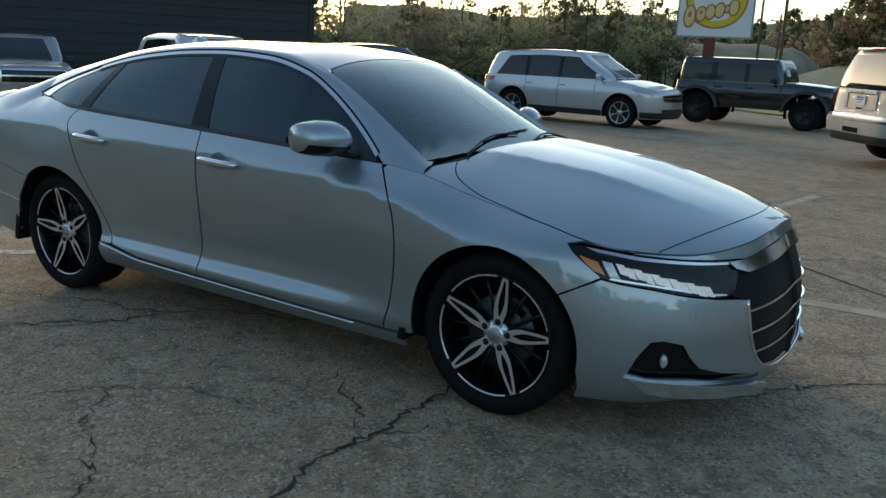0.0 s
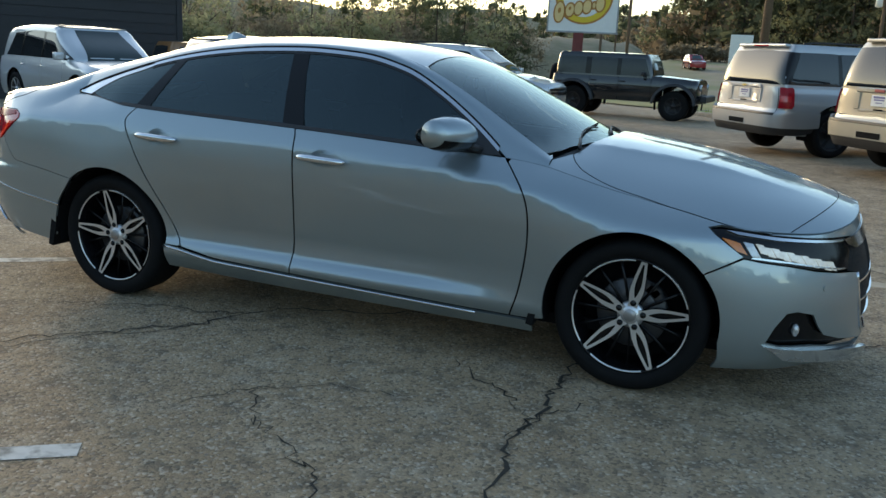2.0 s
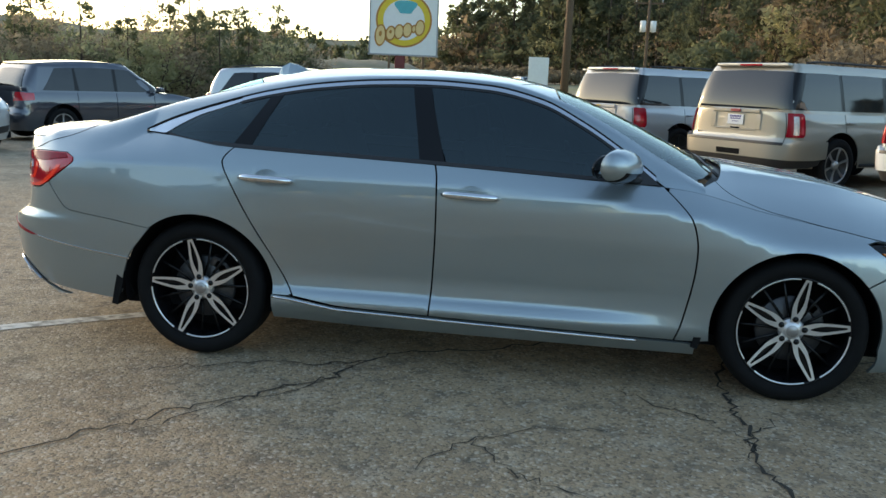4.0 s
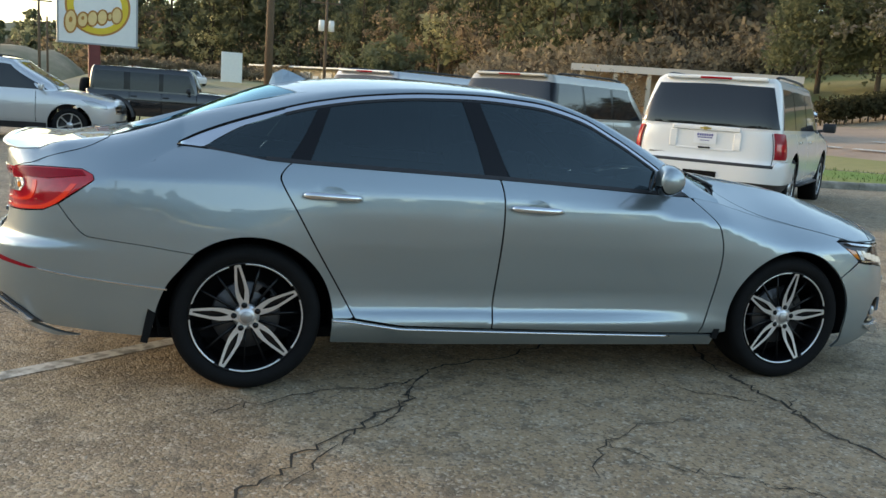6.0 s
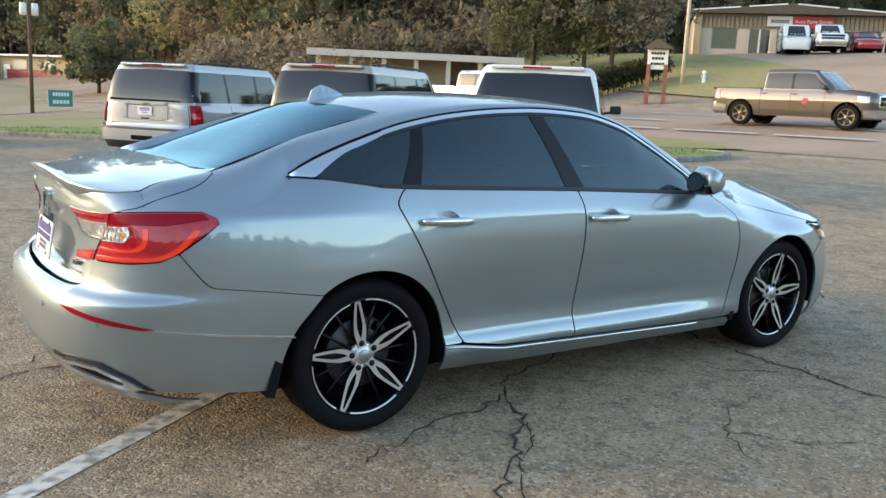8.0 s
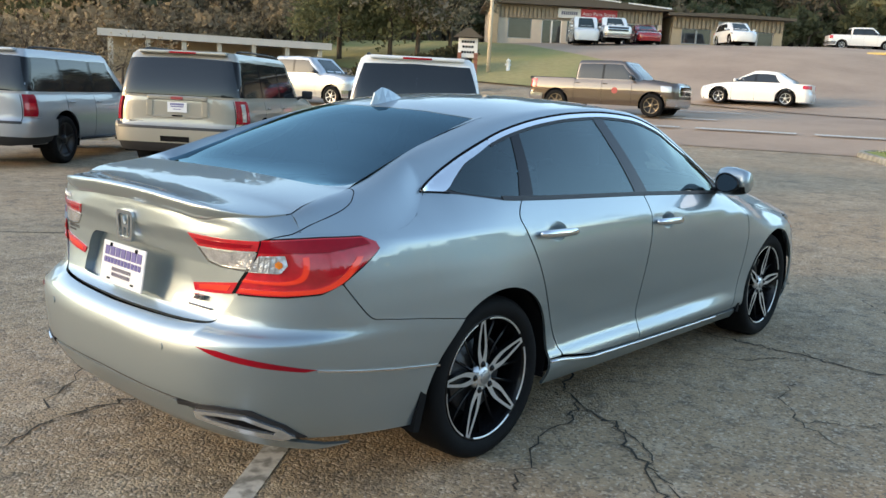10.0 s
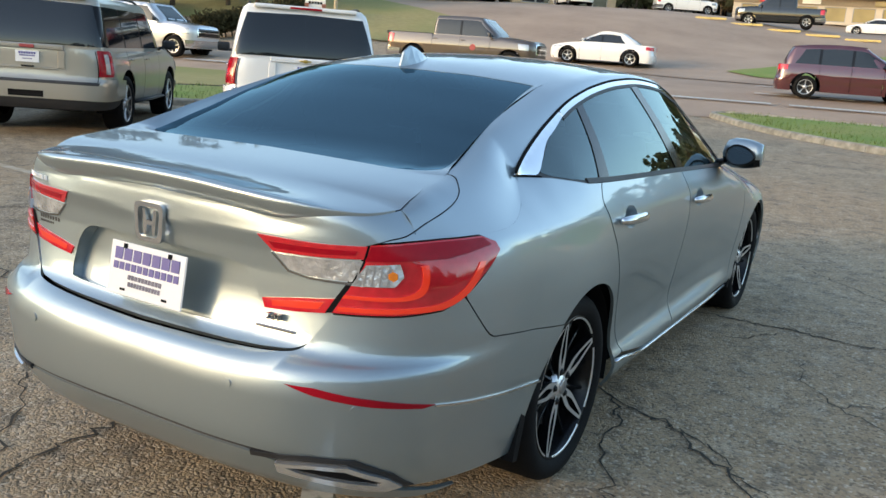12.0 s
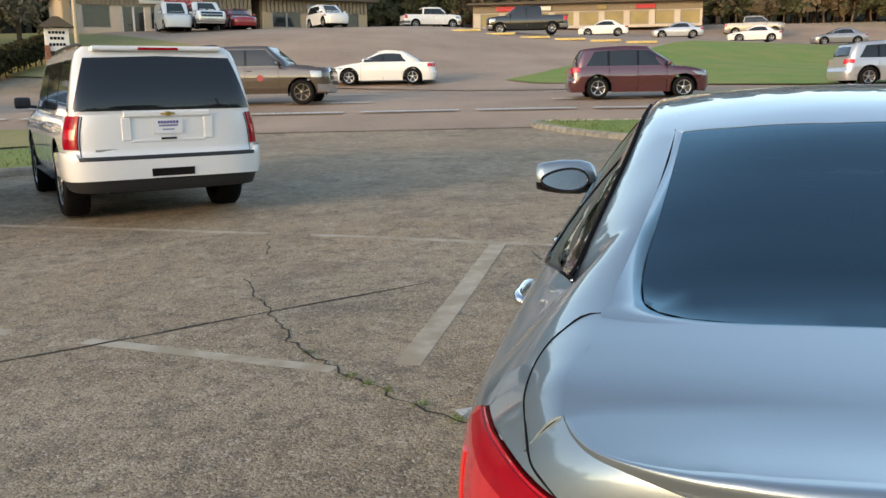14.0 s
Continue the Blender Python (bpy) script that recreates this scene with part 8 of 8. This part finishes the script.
def utility_pole(x, y, h, r, label, arms=True, mat=None):
    t = thing("utility_pole", pose(x, y, ground_z(x, y) - .1), label, "utility pole", "utility poles")
    tube("pole", [(0, 0, 0), (.02, 0, h * .5), (0, .02, h)], [r, r * .85, r * .7], mat or wood_brown, t, "", 12, up=(1, 0, 0))
    if arms:
        block("crossarm", (2.2, .1, .12), (0, .1, h - .7), wood_brown, t)
        for dx in (-.9, .9):
            lathe("insulator", [(.001, .2), (.04, .18), (.05, .05), (.03, 0)], grey_metal, t, "", 8, "z", (dx, .1, h - .64))
    return t


utility_pole(.55, 29.5, 9.5, .17, "tall brown wooden utility pole on the verge", False)
utility_pole(-8.6, 52, 9, .12, "thin dark pole by the road", False)
utility_pole(-16, 78, 10, .14, "distant wooden utility pole with crossarm")
utility_pole(-19, 100, 10, .14, "distant wooden utility pole with crossarm")
up_ = utility_pole(6.3, 58, 9, .13, "leaning utility pole with pale transformer cans", True, wood_brown)
for dx in (-.35, .35):
    lathe("transformer", [(.001, .8), (.2, .78), (.22, .05), (.001, 0)], white_trim, up_, "pale transformer can", 12, "z", (dx, -.2, 6.3))
pale = material("pale_pole", (.55, .47, .36), .7, vary=.1)
utility_pole(36.0, 29.6, 9, .12, "pale slim pole at the edge of the forecourt", False, pale)
# line of poles with slack cables along the near side of the lot
near_poles = ((-34, -19), (-6, -15.5), (24, -13), (56, -17))
for x_, y_ in near_poles:
    utility_pole(x_, y_, 9.2, .15, "wooden utility pole with crossarm along the near side of the lot")
for k_, (dy_, z_, sag_) in enumerate(((-.5, 8.6, .7), (.5, 8.6, .8), (0, 7.2, 1.1), (.15, 6.3, 1.5))):
    for (xa, ya), (xb, yb) in zip(near_poles, near_poles[1:]):
        cab_pts = [(xa + (xb - xa) * t, ya + dy_ + (yb - ya) * t, z_ - sag_ * 4 * t * (1 - t) + ground_z(xa, ya) * (1 - t) + ground_z(xb, yb) * t) for t in np.linspace(0, 1, 15)]
        cable = tube("overhead_cable", cab_pts, .02 if k_ < 2 else .032, gloss_black, None, "", 5)
        tagged(cable, "slack black cable hung between utility poles", "cable", "overhead cables")
hyd = thing("fire_hydrant", pose(37.0, 28.9, ground_z(37, 28.9)), "small white hydrant on the bank", "hydrant")
lathe("body", [(.16, 0), (.16, .06), (.11, .08), (.11, .55), (.14, .58), (.12, .68), (.001, .78)], white_trim, hyd, "", 14, "z")
for a in (0, 90, 180):
    lathe("outlet", [(.001, .2), (.06, .2), (.06, .08)], white_trim, hyd, "", 10, "x" if a != 90 else "y", (0, 0, .42))
bb = thing("road_sign_back", pose(-.55, 36.5, ground_z(-.55, 36.5), 0, 0, 8), "pale back of a traffic sign on two posts", "sign")
block("panel", (.95, .05, 1.35), (-.1, 0, 2.6), white_trim, bb, "pale sign back", .01)
for dx in (-.35, .35):
    tube("post", [(dx, .05, 0), (dx, .05, 3.2)], .045, grey_metal, bb, "", 8)
teal_board = material("teal_board", (.03, .20, .18), .5, vary=.1)
gsn = thing("small_green_sign", pose(1.6, 22.3, ground_z(1.6, 22.3) + .1, 0, 0, 20), "small teal direction board on a post in the grass", "sign")
block("panel", (.72, .04, .46), (0, 0, 1.0), teal_board, gsn, "teal board", .01)
bars_on(gsn, (0, -.024, 1.0), (1, 0, 0), (0, 0, 1), ((.11, .5, .10, 6), (-.10, .5, .10, 5)), sign_white)
tube("post", [(0, .03, 0), (0, .03, .8)], .03, grey_metal, gsn, "", 8)
stop_yellow = material('stop_yellow', (.60, .46, .18), .7, vary=.15)
for i in range(6):
    ss_ = block("wheel_stop", (.22, 2.0, .14), (0, 0, .07), stop_yellow, None, "", .03)
    ss_.matrix_basis = pose(54.3 + .12 * i, 13.0 - 2.3 * i, ground_z(54.3 + .12 * i, 13.0 - 2.3 * i) + .06, 0, 0, 4)
    tagged(ss_, "worn yellow concrete wheel stop across the road", "wheel stop", "yellow wheel stops")

# ---------------------------------------------------------------- trees and woods
def foliage(name, a, b, c):
    """Leaf colours that differ from leaf to leaf."""
    m = bpy.data.materials.new(name)
    m.use_nodes = True
    N, L = m.node_tree.nodes, m.node_tree.links
    bs = N["Principled BSDF"]
    bs.inputs["Roughness"].default_value, bs.inputs["Specular IOR Level"].default_value = .75, .2
    g, r = N.new("ShaderNodeNewGeometry"), N.new("ShaderNodeValToRGB")
    r.color_ramp.elements[0].color, r.color_ramp.elements[1].color = (*a, 1), (*c, 1)
    e = r.color_ramp.elements.new(.5)
    e.color = (*b, 1)
    L.new(g.outputs["Random Per Island"], r.inputs[0])
    L.new(r.outputs[0], bs.inputs["Base Color"])
    tr, mx = N.new("ShaderNodeBsdfTranslucent"), N.new("ShaderNodeMixShader")
    mx.inputs[0].default_value = .6
    L.new(r.outputs[0], tr.inputs[0])
    L.new(bs.outputs[0], mx.inputs[1]), L.new(tr.outputs[0], mx.inputs[2])
    L.new(mx.outputs[0], N["Material Output"].inputs[0])
    return m


# paler, more even green: distance haze is put into this leaf colour
leaf_green = foliage("leaf_hazed_green", (.30, .29, .15), (.36, .345, .19), (.41, .39, .23))
leaf_dark = foliage("leaf_dark_green", (.13, .145, .08), (.16, .17, .095), (.19, .195, .115))
leaf_brown = foliage("leaf_brown", (.24, .19, .13), (.31, .25, .17), (.37, .30, .20))
leaf_white = foliage("leaf_blossom", (.085, .09, .045), (.14, .13, .09), (.30, .28, .24))
twig = material("bare_twig", (.11, .08, .06), .9, vary=.3, scale=4)
bark = material("bark", (.075, .055, .04), .9, vary=.4, scale=6, bump=.4, bump_scale=30)


def mesh_fast(name, verts, quads, mats, index):
    me = bpy.data.meshes.new(name)
    v, q = np.asarray(verts, np.float32), np.asarray(quads, np.int32)
    me.vertices.add(len(v))
    me.vertices.foreach_set("co", v.ravel())
    me.loops.add(q.size)
    me.loops.foreach_set("vertex_index", q.ravel())
    me.polygons.add(len(q))
    me.polygons.foreach_set("loop_start", np.arange(0, q.size, 4, dtype=np.int32))
    for m in mats:
        me.materials.append(m)
    me.polygons.foreach_set("material_index", np.asarray(index, np.int32))
    me.update(calc_edges=True)
    me.validate()
    return me


def leaf_cloud(rng, centres, radii, count, size):
    """Small leaf faces on and in ragged clumps: (count*4, 3) corners."""
    k = rng.integers(len(centres), size=count)
    d = rng.normal(size=(count, 3))
    d /= np.linalg.norm(d, axis=1, keepdims=True)
    p = np.asarray(centres)[k] + d * (np.asarray(radii)[k] * (rng.random(count) ** .35 * (.8 + .4 * rng.random(count))))[:, None] * [1, 1, .8]
    u = rng.normal(size=(count, 3))
    u /= np.linalg.norm(u, axis=1, keepdims=True)
    w = np.cross(u, rng.normal(size=(count, 3)))
    w /= np.maximum(np.linalg.norm(w, axis=1, keepdims=True), 1e-6)
    s = size * (.5 + rng.random(count))[:, None]
    return np.stack([p - u * s - w * s * .5, p + u * s - w * s * .3, p + u * s * .8 + w * s * .5, p - u * s * .7 + w * s * .6], 1).reshape(-1, 3)


def rods(segs, n=5):
    """Tapered rods from (a, b, ra, rb): corners and quads."""
    vs, qs = [], []
    for a, b, ra, rb in segs:
        a, b = np.array(a, float), np.array(b, float)
        t = (b - a) / max(np.linalg.norm(b - a), 1e-6)
        u = np.cross(t, (.3, .9, .2))
        u /= np.linalg.norm(u)
        w = np.cross(t, u)
        k = len(vs)
        for c, r in ((a, ra), (b, rb)):
            for j in range(n):
                an = 2 * math.pi * j / n
                vs.append(c + r * (math.cos(an) * u + math.sin(an) * w))
        qs += [(k + j, k + (j + 1) % n, k + n + (j + 1) % n, k + n + j) for j in range(n)]
    return np.array(vs), np.array(qs)


def tree_form(rng, kind, h):
    """Limb rods and clump centres of one tree of height h with its foot at the origin."""
    segs, cs, rs = [], [], []
    if kind == "pine":
        segs.append(((0, 0, 0), (rng.normal() * .2, rng.normal() * .2, h * .97), h * .014, h * .004))
        for i in range(46):
            t = rng.uniform(.12, .98) ** .8
            a, l = rng.random() * 6.28, h * .17 * (1.12 - t) ** .7 + .2
            e = (l * math.cos(a), l * math.sin(a), h * t + l * rng.uniform(-.1, .3))
            segs.append(((0, 0, h * t), e, h * .003, .015))
            cs.append(e), rs.append(l * .38 + .25)
    else:
        top = h * (.28 if kind == "broad" else .3)
        segs.append(((0, 0, 0), (rng.normal() * .15, rng.normal() * .15, top), h * .022, h * .016))
        for i in range(9 if kind != "bare" else 12):
            a, el = rng.random() * 6.28, rng.uniform(.1, 1.35)
            l = h * rng.uniform(.28, .55)
            s = np.array((0, 0, top * rng.uniform(.7, 1.0)))
            e = s + l * np.array((math.cos(a) * math.cos(el), math.sin(a) * math.cos(el), math.sin(el)))
            segs.append((s, e, h * .010, h * .003))
            for j in range(4):
                f = s + (e - s) * rng.uniform(.45, 1) + 0
                g = f + rng.normal(size=3) * h * .08 + (0, 0, h * .05)
                segs.append((f, g, h * .003, .01))
                cs.append(g), rs.append(h * rng.uniform(.07, .13))
    return segs, cs, rs


def woods(name, spots, label, leaf, size, seed, mats, mix, kinds):
    """A stand of trees as one object. spots: (x, y, height)."""
    rng = np.random.default_rng(seed)
    V, Q, I, at = [], [], [], 0
    for x, y, h in spots:
        kind = kinds[rng.integers(len(kinds))]
        segs, cs, rs = tree_form(rng, kind, h)
        z = ground_z(x, y) if name != "far_scrub" else field_z(x, y) - .1
        rv, rq = rods(segs[:1] + segs[1:14], 5)
        V.append(rv + (x, y, z)), Q.append(rq + at), I.append(np.zeros(len(rq)))
        at += len(rv)
        n = leaf if kind != "bare" else leaf // 3
        lv = leaf_cloud(rng, cs, rs, n, size * (.8 if kind == "pine" else 1))
        m = 1 + (1 if kind == "pine" else rng.choice(len(mix), p=mix) if kind != "bare" else 2)
        V.append(lv + (x, y, z)), Q.append(np.arange(len(lv)).reshape(-1, 4) + at), I.append(np.full(n, m))
        at += len(lv)
        if kind != "bare":
            # a denser core of large leaves inside the clumps
            k = n // 5
            lv = leaf_cloud(rng, cs, np.array(rs) * .7, k, size * 2.2)
            V.append(lv + (x, y, z)), Q.append(np.arange(len(lv)).reshape(-1, 4) + at), I.append(np.full(k, m))
            at += len(lv)
    me = mesh_fast(name, np.concatenate(V), np.concatenate(Q), mats, np.concatenate(I))
    return tagged(new(name, me), label, "trees", kind="stuff")


def along(line, step, depth, rows, hmin, hmax, seed):
    rng = np.random.default_rng(seed)
    p = np.array(line, float)
    d = np.r_[0, np.cumsum(np.linalg.norm(np.diff(p, axis=0), axis=1))]
    out = []
    for r in range(rows):
        for t in np.arange(0, d[-1], step):
            tt = t + rng.uniform(-.5, .5) * step
            q = np.array([np.interp(tt, d, p[:, 0]), np.interp(tt, d, p[:, 1])])
            i = min(max(np.searchsorted(d, tt) - 1, 0), len(p) - 2)
            tg = (p[i + 1] - p[i]) / np.linalg.norm(p[i + 1] - p[i])
            nn = np.array([-tg[1], tg[0]])
            if nn @ q < 0:
                nn = -nn
            q = q + nn * (r * depth / max(rows - 1, 1) + rng.uniform(-.4, .4) * step)
            out.append((q[0], q[1], rng.uniform(hmin, hmax) * (1 + .12 * r)))
    return out


litter_mat = material("leaf_litter", (.34, .26, .17), .95, vary=.4, scale=1.5, bump=.6, bump_scale=8, second=(.22, .19, .11), mix_scale=.3)
# wooded rise behind the trees
_line = np.array([(14, 160), (28, 136), (40, 112), (48, 96), (58, 88), (74, 82), (100, 74), (128, 56), (146, 22), (146, -20), (138, -60)], float)
_d = np.r_[0, np.cumsum(np.linalg.norm(np.diff(_line, axis=0), axis=1))]
_v, _f, _m = [], [], 9
_ts = np.arange(0, _d[-1], 4.0)
rng0 = np.random.default_rng(44)
for _i, _t in enumerate(_ts):
    q = np.array([np.interp(_t, _d, _line[:, 0]), np.interp(_t, _d, _line[:, 1])])
    out_ = q / np.linalg.norm(q)
    top_ = (7.5 + rng0.uniform(-.5, .5)) * min(1, _i / 5, (len(_ts) - 1 - _i) / 5)
    for _j in range(_m):
        u = _j / (_m - 1)
        p_ = q + out_ * (u * 44 - 12)
        _v.append((p_[0], p_[1], max(-25., min(ground_z(p_[0], p_[1]), 22.)) - .4 + top_ * math.sin(math.pi * u) ** .8 + rng0.uniform(-.15, .15)))
for _i in range(len(_ts) - 1):
    for _j in range(_m - 1):
        a = _i * _m + _j
        _f.append((a, a + 1, a + _m + 1, a + _m))
tagged(raw("hillside", _v, [q[::-1] for q in _f], litter_mat), "brown leaf-covered rise under the woods", "hill", kind="structure")
_v, _f, _n = [], [], 60
for _i in range(_n):
    u = _i / (_n - 1)
    q = np.array([np.interp(u, (0, .4, .75, 1), (-112, -66, -36, -14)), np.interp(u, (0, .4, .75, 1), (38, 84, 112, 124))])
    out_ = q / np.linalg.norm(q)
    top_ = (8.0 + rng0.uniform(-.4, .4) + .5 * math.sin(u * 17)) * min(1, (1 - u) * 12 + .15)
    for _j in range(_m):
        k = _j / (_m - 1)
        p_ = q + out_ * (k * 40 - 12)
        _v.append((p_[0], p_[1], max(-25., min(ground_z(p_[0], p_[1]), 22.)) - .4 + top_ * math.sin(math.pi * k) ** .7))
for _i in range(_n - 1):
    for _j in range(_m - 1):
        a = _i * _m + _j
        _f.append((a, a + _m, a + _m + 1, a + 1))
tagged(raw("hillside_west", _v, [q[::-1] for q in _f], litter_mat), "brown wooded rise behind the valley trees", "hill", kind="structure")
# a tan rise with brown scrub on its crest, and a far ridge
_v, _f = [], []
for _i in range(26):
    for _j in range(15):
        x, y = -24 + 1.6 * _i, 58 + 5.2 * _j
        _v.append((x, y, field_z(x, y) - (.6 if _i in (0, 25) else 0)))
for _i in range(25):
    for _j in range(14):
        a = _i * 15 + _j
        _f.append((a, a + 15, a + 16, a + 1))
tagged(raw("field_rise", _v, _f, field_mat), "tan rise beyond the valley road", "hill", kind="structure")
_v, _f = [], []
for _i in range(50):
    x = -190 + 5.2 * _i
    y = math.sqrt(max(300 ** 2 - x * x, 0))
    for k, zz in ((.93, -14), (.96, 6), (1, 15.5 + 1.2 * math.sin(_i * .5) + rng0.uniform(-.5, .5)), (1.1, 14), (1.2, -14)):
        _v.append((x * k, y * k, zz))
for _i in range(49):
    for _j in range(4):
        a = _i * 5 + _j
        _f.append((a, a + 5, a + 6, a + 1))
tagged(raw("far_ridge", _v, _f, litter_mat), "hazy brown ridge on the horizon", "hill", kind="structure")
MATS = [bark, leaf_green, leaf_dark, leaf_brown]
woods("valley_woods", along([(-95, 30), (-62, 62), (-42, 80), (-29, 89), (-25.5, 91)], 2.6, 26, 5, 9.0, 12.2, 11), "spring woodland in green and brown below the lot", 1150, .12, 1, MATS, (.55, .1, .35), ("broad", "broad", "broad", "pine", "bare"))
leaf_pine = foliage("leaf_pine", (.11, .125, .072), (.14, .15, .088), (.17, .18, .105))
leaf_tan = foliage("leaf_tan", (.21, .16, .105), (.26, .20, .13), (.31, .24, .155))
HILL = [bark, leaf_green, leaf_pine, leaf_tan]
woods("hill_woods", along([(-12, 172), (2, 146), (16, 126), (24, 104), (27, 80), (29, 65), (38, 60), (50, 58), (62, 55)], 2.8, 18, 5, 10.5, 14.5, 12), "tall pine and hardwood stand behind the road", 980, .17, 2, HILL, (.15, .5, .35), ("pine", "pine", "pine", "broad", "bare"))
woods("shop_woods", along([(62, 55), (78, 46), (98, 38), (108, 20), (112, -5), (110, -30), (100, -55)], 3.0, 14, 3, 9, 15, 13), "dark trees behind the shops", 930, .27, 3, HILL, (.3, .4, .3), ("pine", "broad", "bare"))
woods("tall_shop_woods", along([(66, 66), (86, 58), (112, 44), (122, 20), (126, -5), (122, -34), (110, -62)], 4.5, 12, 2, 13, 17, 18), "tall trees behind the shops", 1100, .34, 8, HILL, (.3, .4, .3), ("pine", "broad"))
woods("shop_brush", along([(63, 50), (78, 43), (98, 33), (105, 18), (107, -5), (105, -30)], 1.8, 5, 2, 4, 7, 19), "scrub behind the shops", 420, .22, 9, [twig, leaf_dark, leaf_dark, leaf_brown], (.5, .2, .3), ("broad",))
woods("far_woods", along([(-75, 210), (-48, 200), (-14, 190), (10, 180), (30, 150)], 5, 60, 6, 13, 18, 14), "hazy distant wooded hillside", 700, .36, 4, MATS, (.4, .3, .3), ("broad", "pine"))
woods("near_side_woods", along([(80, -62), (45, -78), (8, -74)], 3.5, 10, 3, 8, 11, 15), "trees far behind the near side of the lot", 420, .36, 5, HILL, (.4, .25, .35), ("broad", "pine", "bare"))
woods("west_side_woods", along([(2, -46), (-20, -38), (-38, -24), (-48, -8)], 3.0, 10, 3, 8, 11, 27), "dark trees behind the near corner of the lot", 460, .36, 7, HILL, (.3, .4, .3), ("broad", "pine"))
woods("front_scrub", [(16.2 + .45 * k, 46.9 - .235 * k + (k * 7 % 3) * .3, 3.0 + (k * 5 % 4) * .25) for k in range(17)], "bare reddish scrub before the low building", 300, .075, 13, [twig, leaf_brown, leaf_brown, leaf_brown], (1, 0, 0), ("bare",))
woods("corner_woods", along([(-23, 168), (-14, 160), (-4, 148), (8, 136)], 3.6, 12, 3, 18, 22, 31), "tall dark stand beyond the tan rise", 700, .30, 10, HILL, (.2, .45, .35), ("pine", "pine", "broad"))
woods("far_scrub", [(x + dx, y, h) for x, dx, y, h in zip(np.linspace(-15.5, 13, 70), np.tile((-.3, .25, .1, -.15, .3), 14), np.tile((117, 119.5, 121, 118, 120, 122, 116.5), 10), np.tile((2.5, 2.8, 2.3, 2.9, 2.6, 2.2, 2.7, 3.0, 2.4, 2.6), 7))], "brown bare scrub on the crest of the rise", 330, .15, 12, [twig, leaf_brown, leaf_brown, leaf_brown], (1, 0, 0), ("bare", "broad"))
woods("brush", along([(18, 66), (25, 56), (34, 53), (46, 53)], 1.2, 8, 4, 3.0, 5.5, 16), "bare reddish-brown scrub under the trees", 260, .13, 6, [twig, leaf_brown, leaf_brown, leaf_brown], (1, 0, 0), ("bare", "broad"))


def tree(name, x, y, h, kind, leaf_mat, n, size, seed, label, wide=1.0):
    rng = np.random.default_rng(seed)
    segs, cs, rs = tree_form(rng, kind, h)
    t = thing(name, pose(x, y, ground_z(x, y) - .05), label, "tree", "single trees")
    rv, rq = rods(segs, 6)
    o = new("trunk", mesh_fast("trunk", rv, rq, [bark], np.zeros(len(rq))))
    o.parent = t
    cs = np.array(cs) * [wide, wide, 1]
    if wide > 1.1:
        low = cs.copy()
        low[:, 2] = low[:, 2] * .45 + .3
        cs, rs = np.concatenate([cs, low]), list(rs) * 2
    lv = leaf_cloud(rng, cs, rs, n, size)
    o = new("crown", mesh_fast("crown", lv, np.arange(len(lv)).reshape(-1, 4), [leaf_mat], np.zeros(n)))
    o.parent = t
    return t


tree("broadleaf_tree", 13.8, 73, 7.5, "broad", leaf_dark, 4200, .20, 21, "dense dark evergreen tree by the road", 1.35)
tree("pine_tree", 36.5, 43.5, 14, "pine", leaf_dark, 7000, .14, 22, "tall dark evergreen beside the low building", 1.2)
tree("pine_tree", 38.5, 40.5, 13, "pine", leaf_dark, 7000, .14, 23, "tall dark evergreen beside the low building", 1.2)
tree("blossom_tree", 38.6, 38.0, 9.0, "broad", leaf_white, 2400, .13, 24, "tree with pale blossom at the wood's edge", 1.0)
tree("blossom_tree", 40.8, 37.0, 8.0, "broad", leaf_brown, 1800, .13, 25, "bare brown tree at the wood's edge", 1.0)


def hedge():
    rng = np.random.default_rng(8)
    t = thing("hedge", Matrix.Identity(4), "long clipped dark hedge along the bank", "hedge")
    cs, rs = [], []
    for k in np.linspace(0, 1, 40):
        x, y = 27.5 + 9.5 * k, 31.5 + 0.6 * k
        cs.append((x, y, ground_z(x, y) + .75 + .25 * k)), rs.append(.75 + rng.uniform(-.06, .06))
    lv = leaf_cloud(rng, cs, rs, 9000, .09)
    o = new("crown", mesh_fast("crown", lv, np.arange(len(lv)).reshape(-1, 4), [leaf_brown_green], np.zeros(9000)))
    o.parent = t
    rv, rq = rods([((c[0], c[1], c[2] - .9), (c[0], c[1], c[2] + .3), .05, .02) for c in cs[::2]], 5)
    o = new("stem", mesh_fast("stem", rv, rq, [bark], np.zeros(len(rq))))
    o.parent = t


leaf_brown_green = foliage("leaf_hedge", (.045, .042, .02), (.075, .065, .03), (.10, .09, .045))
hedge()
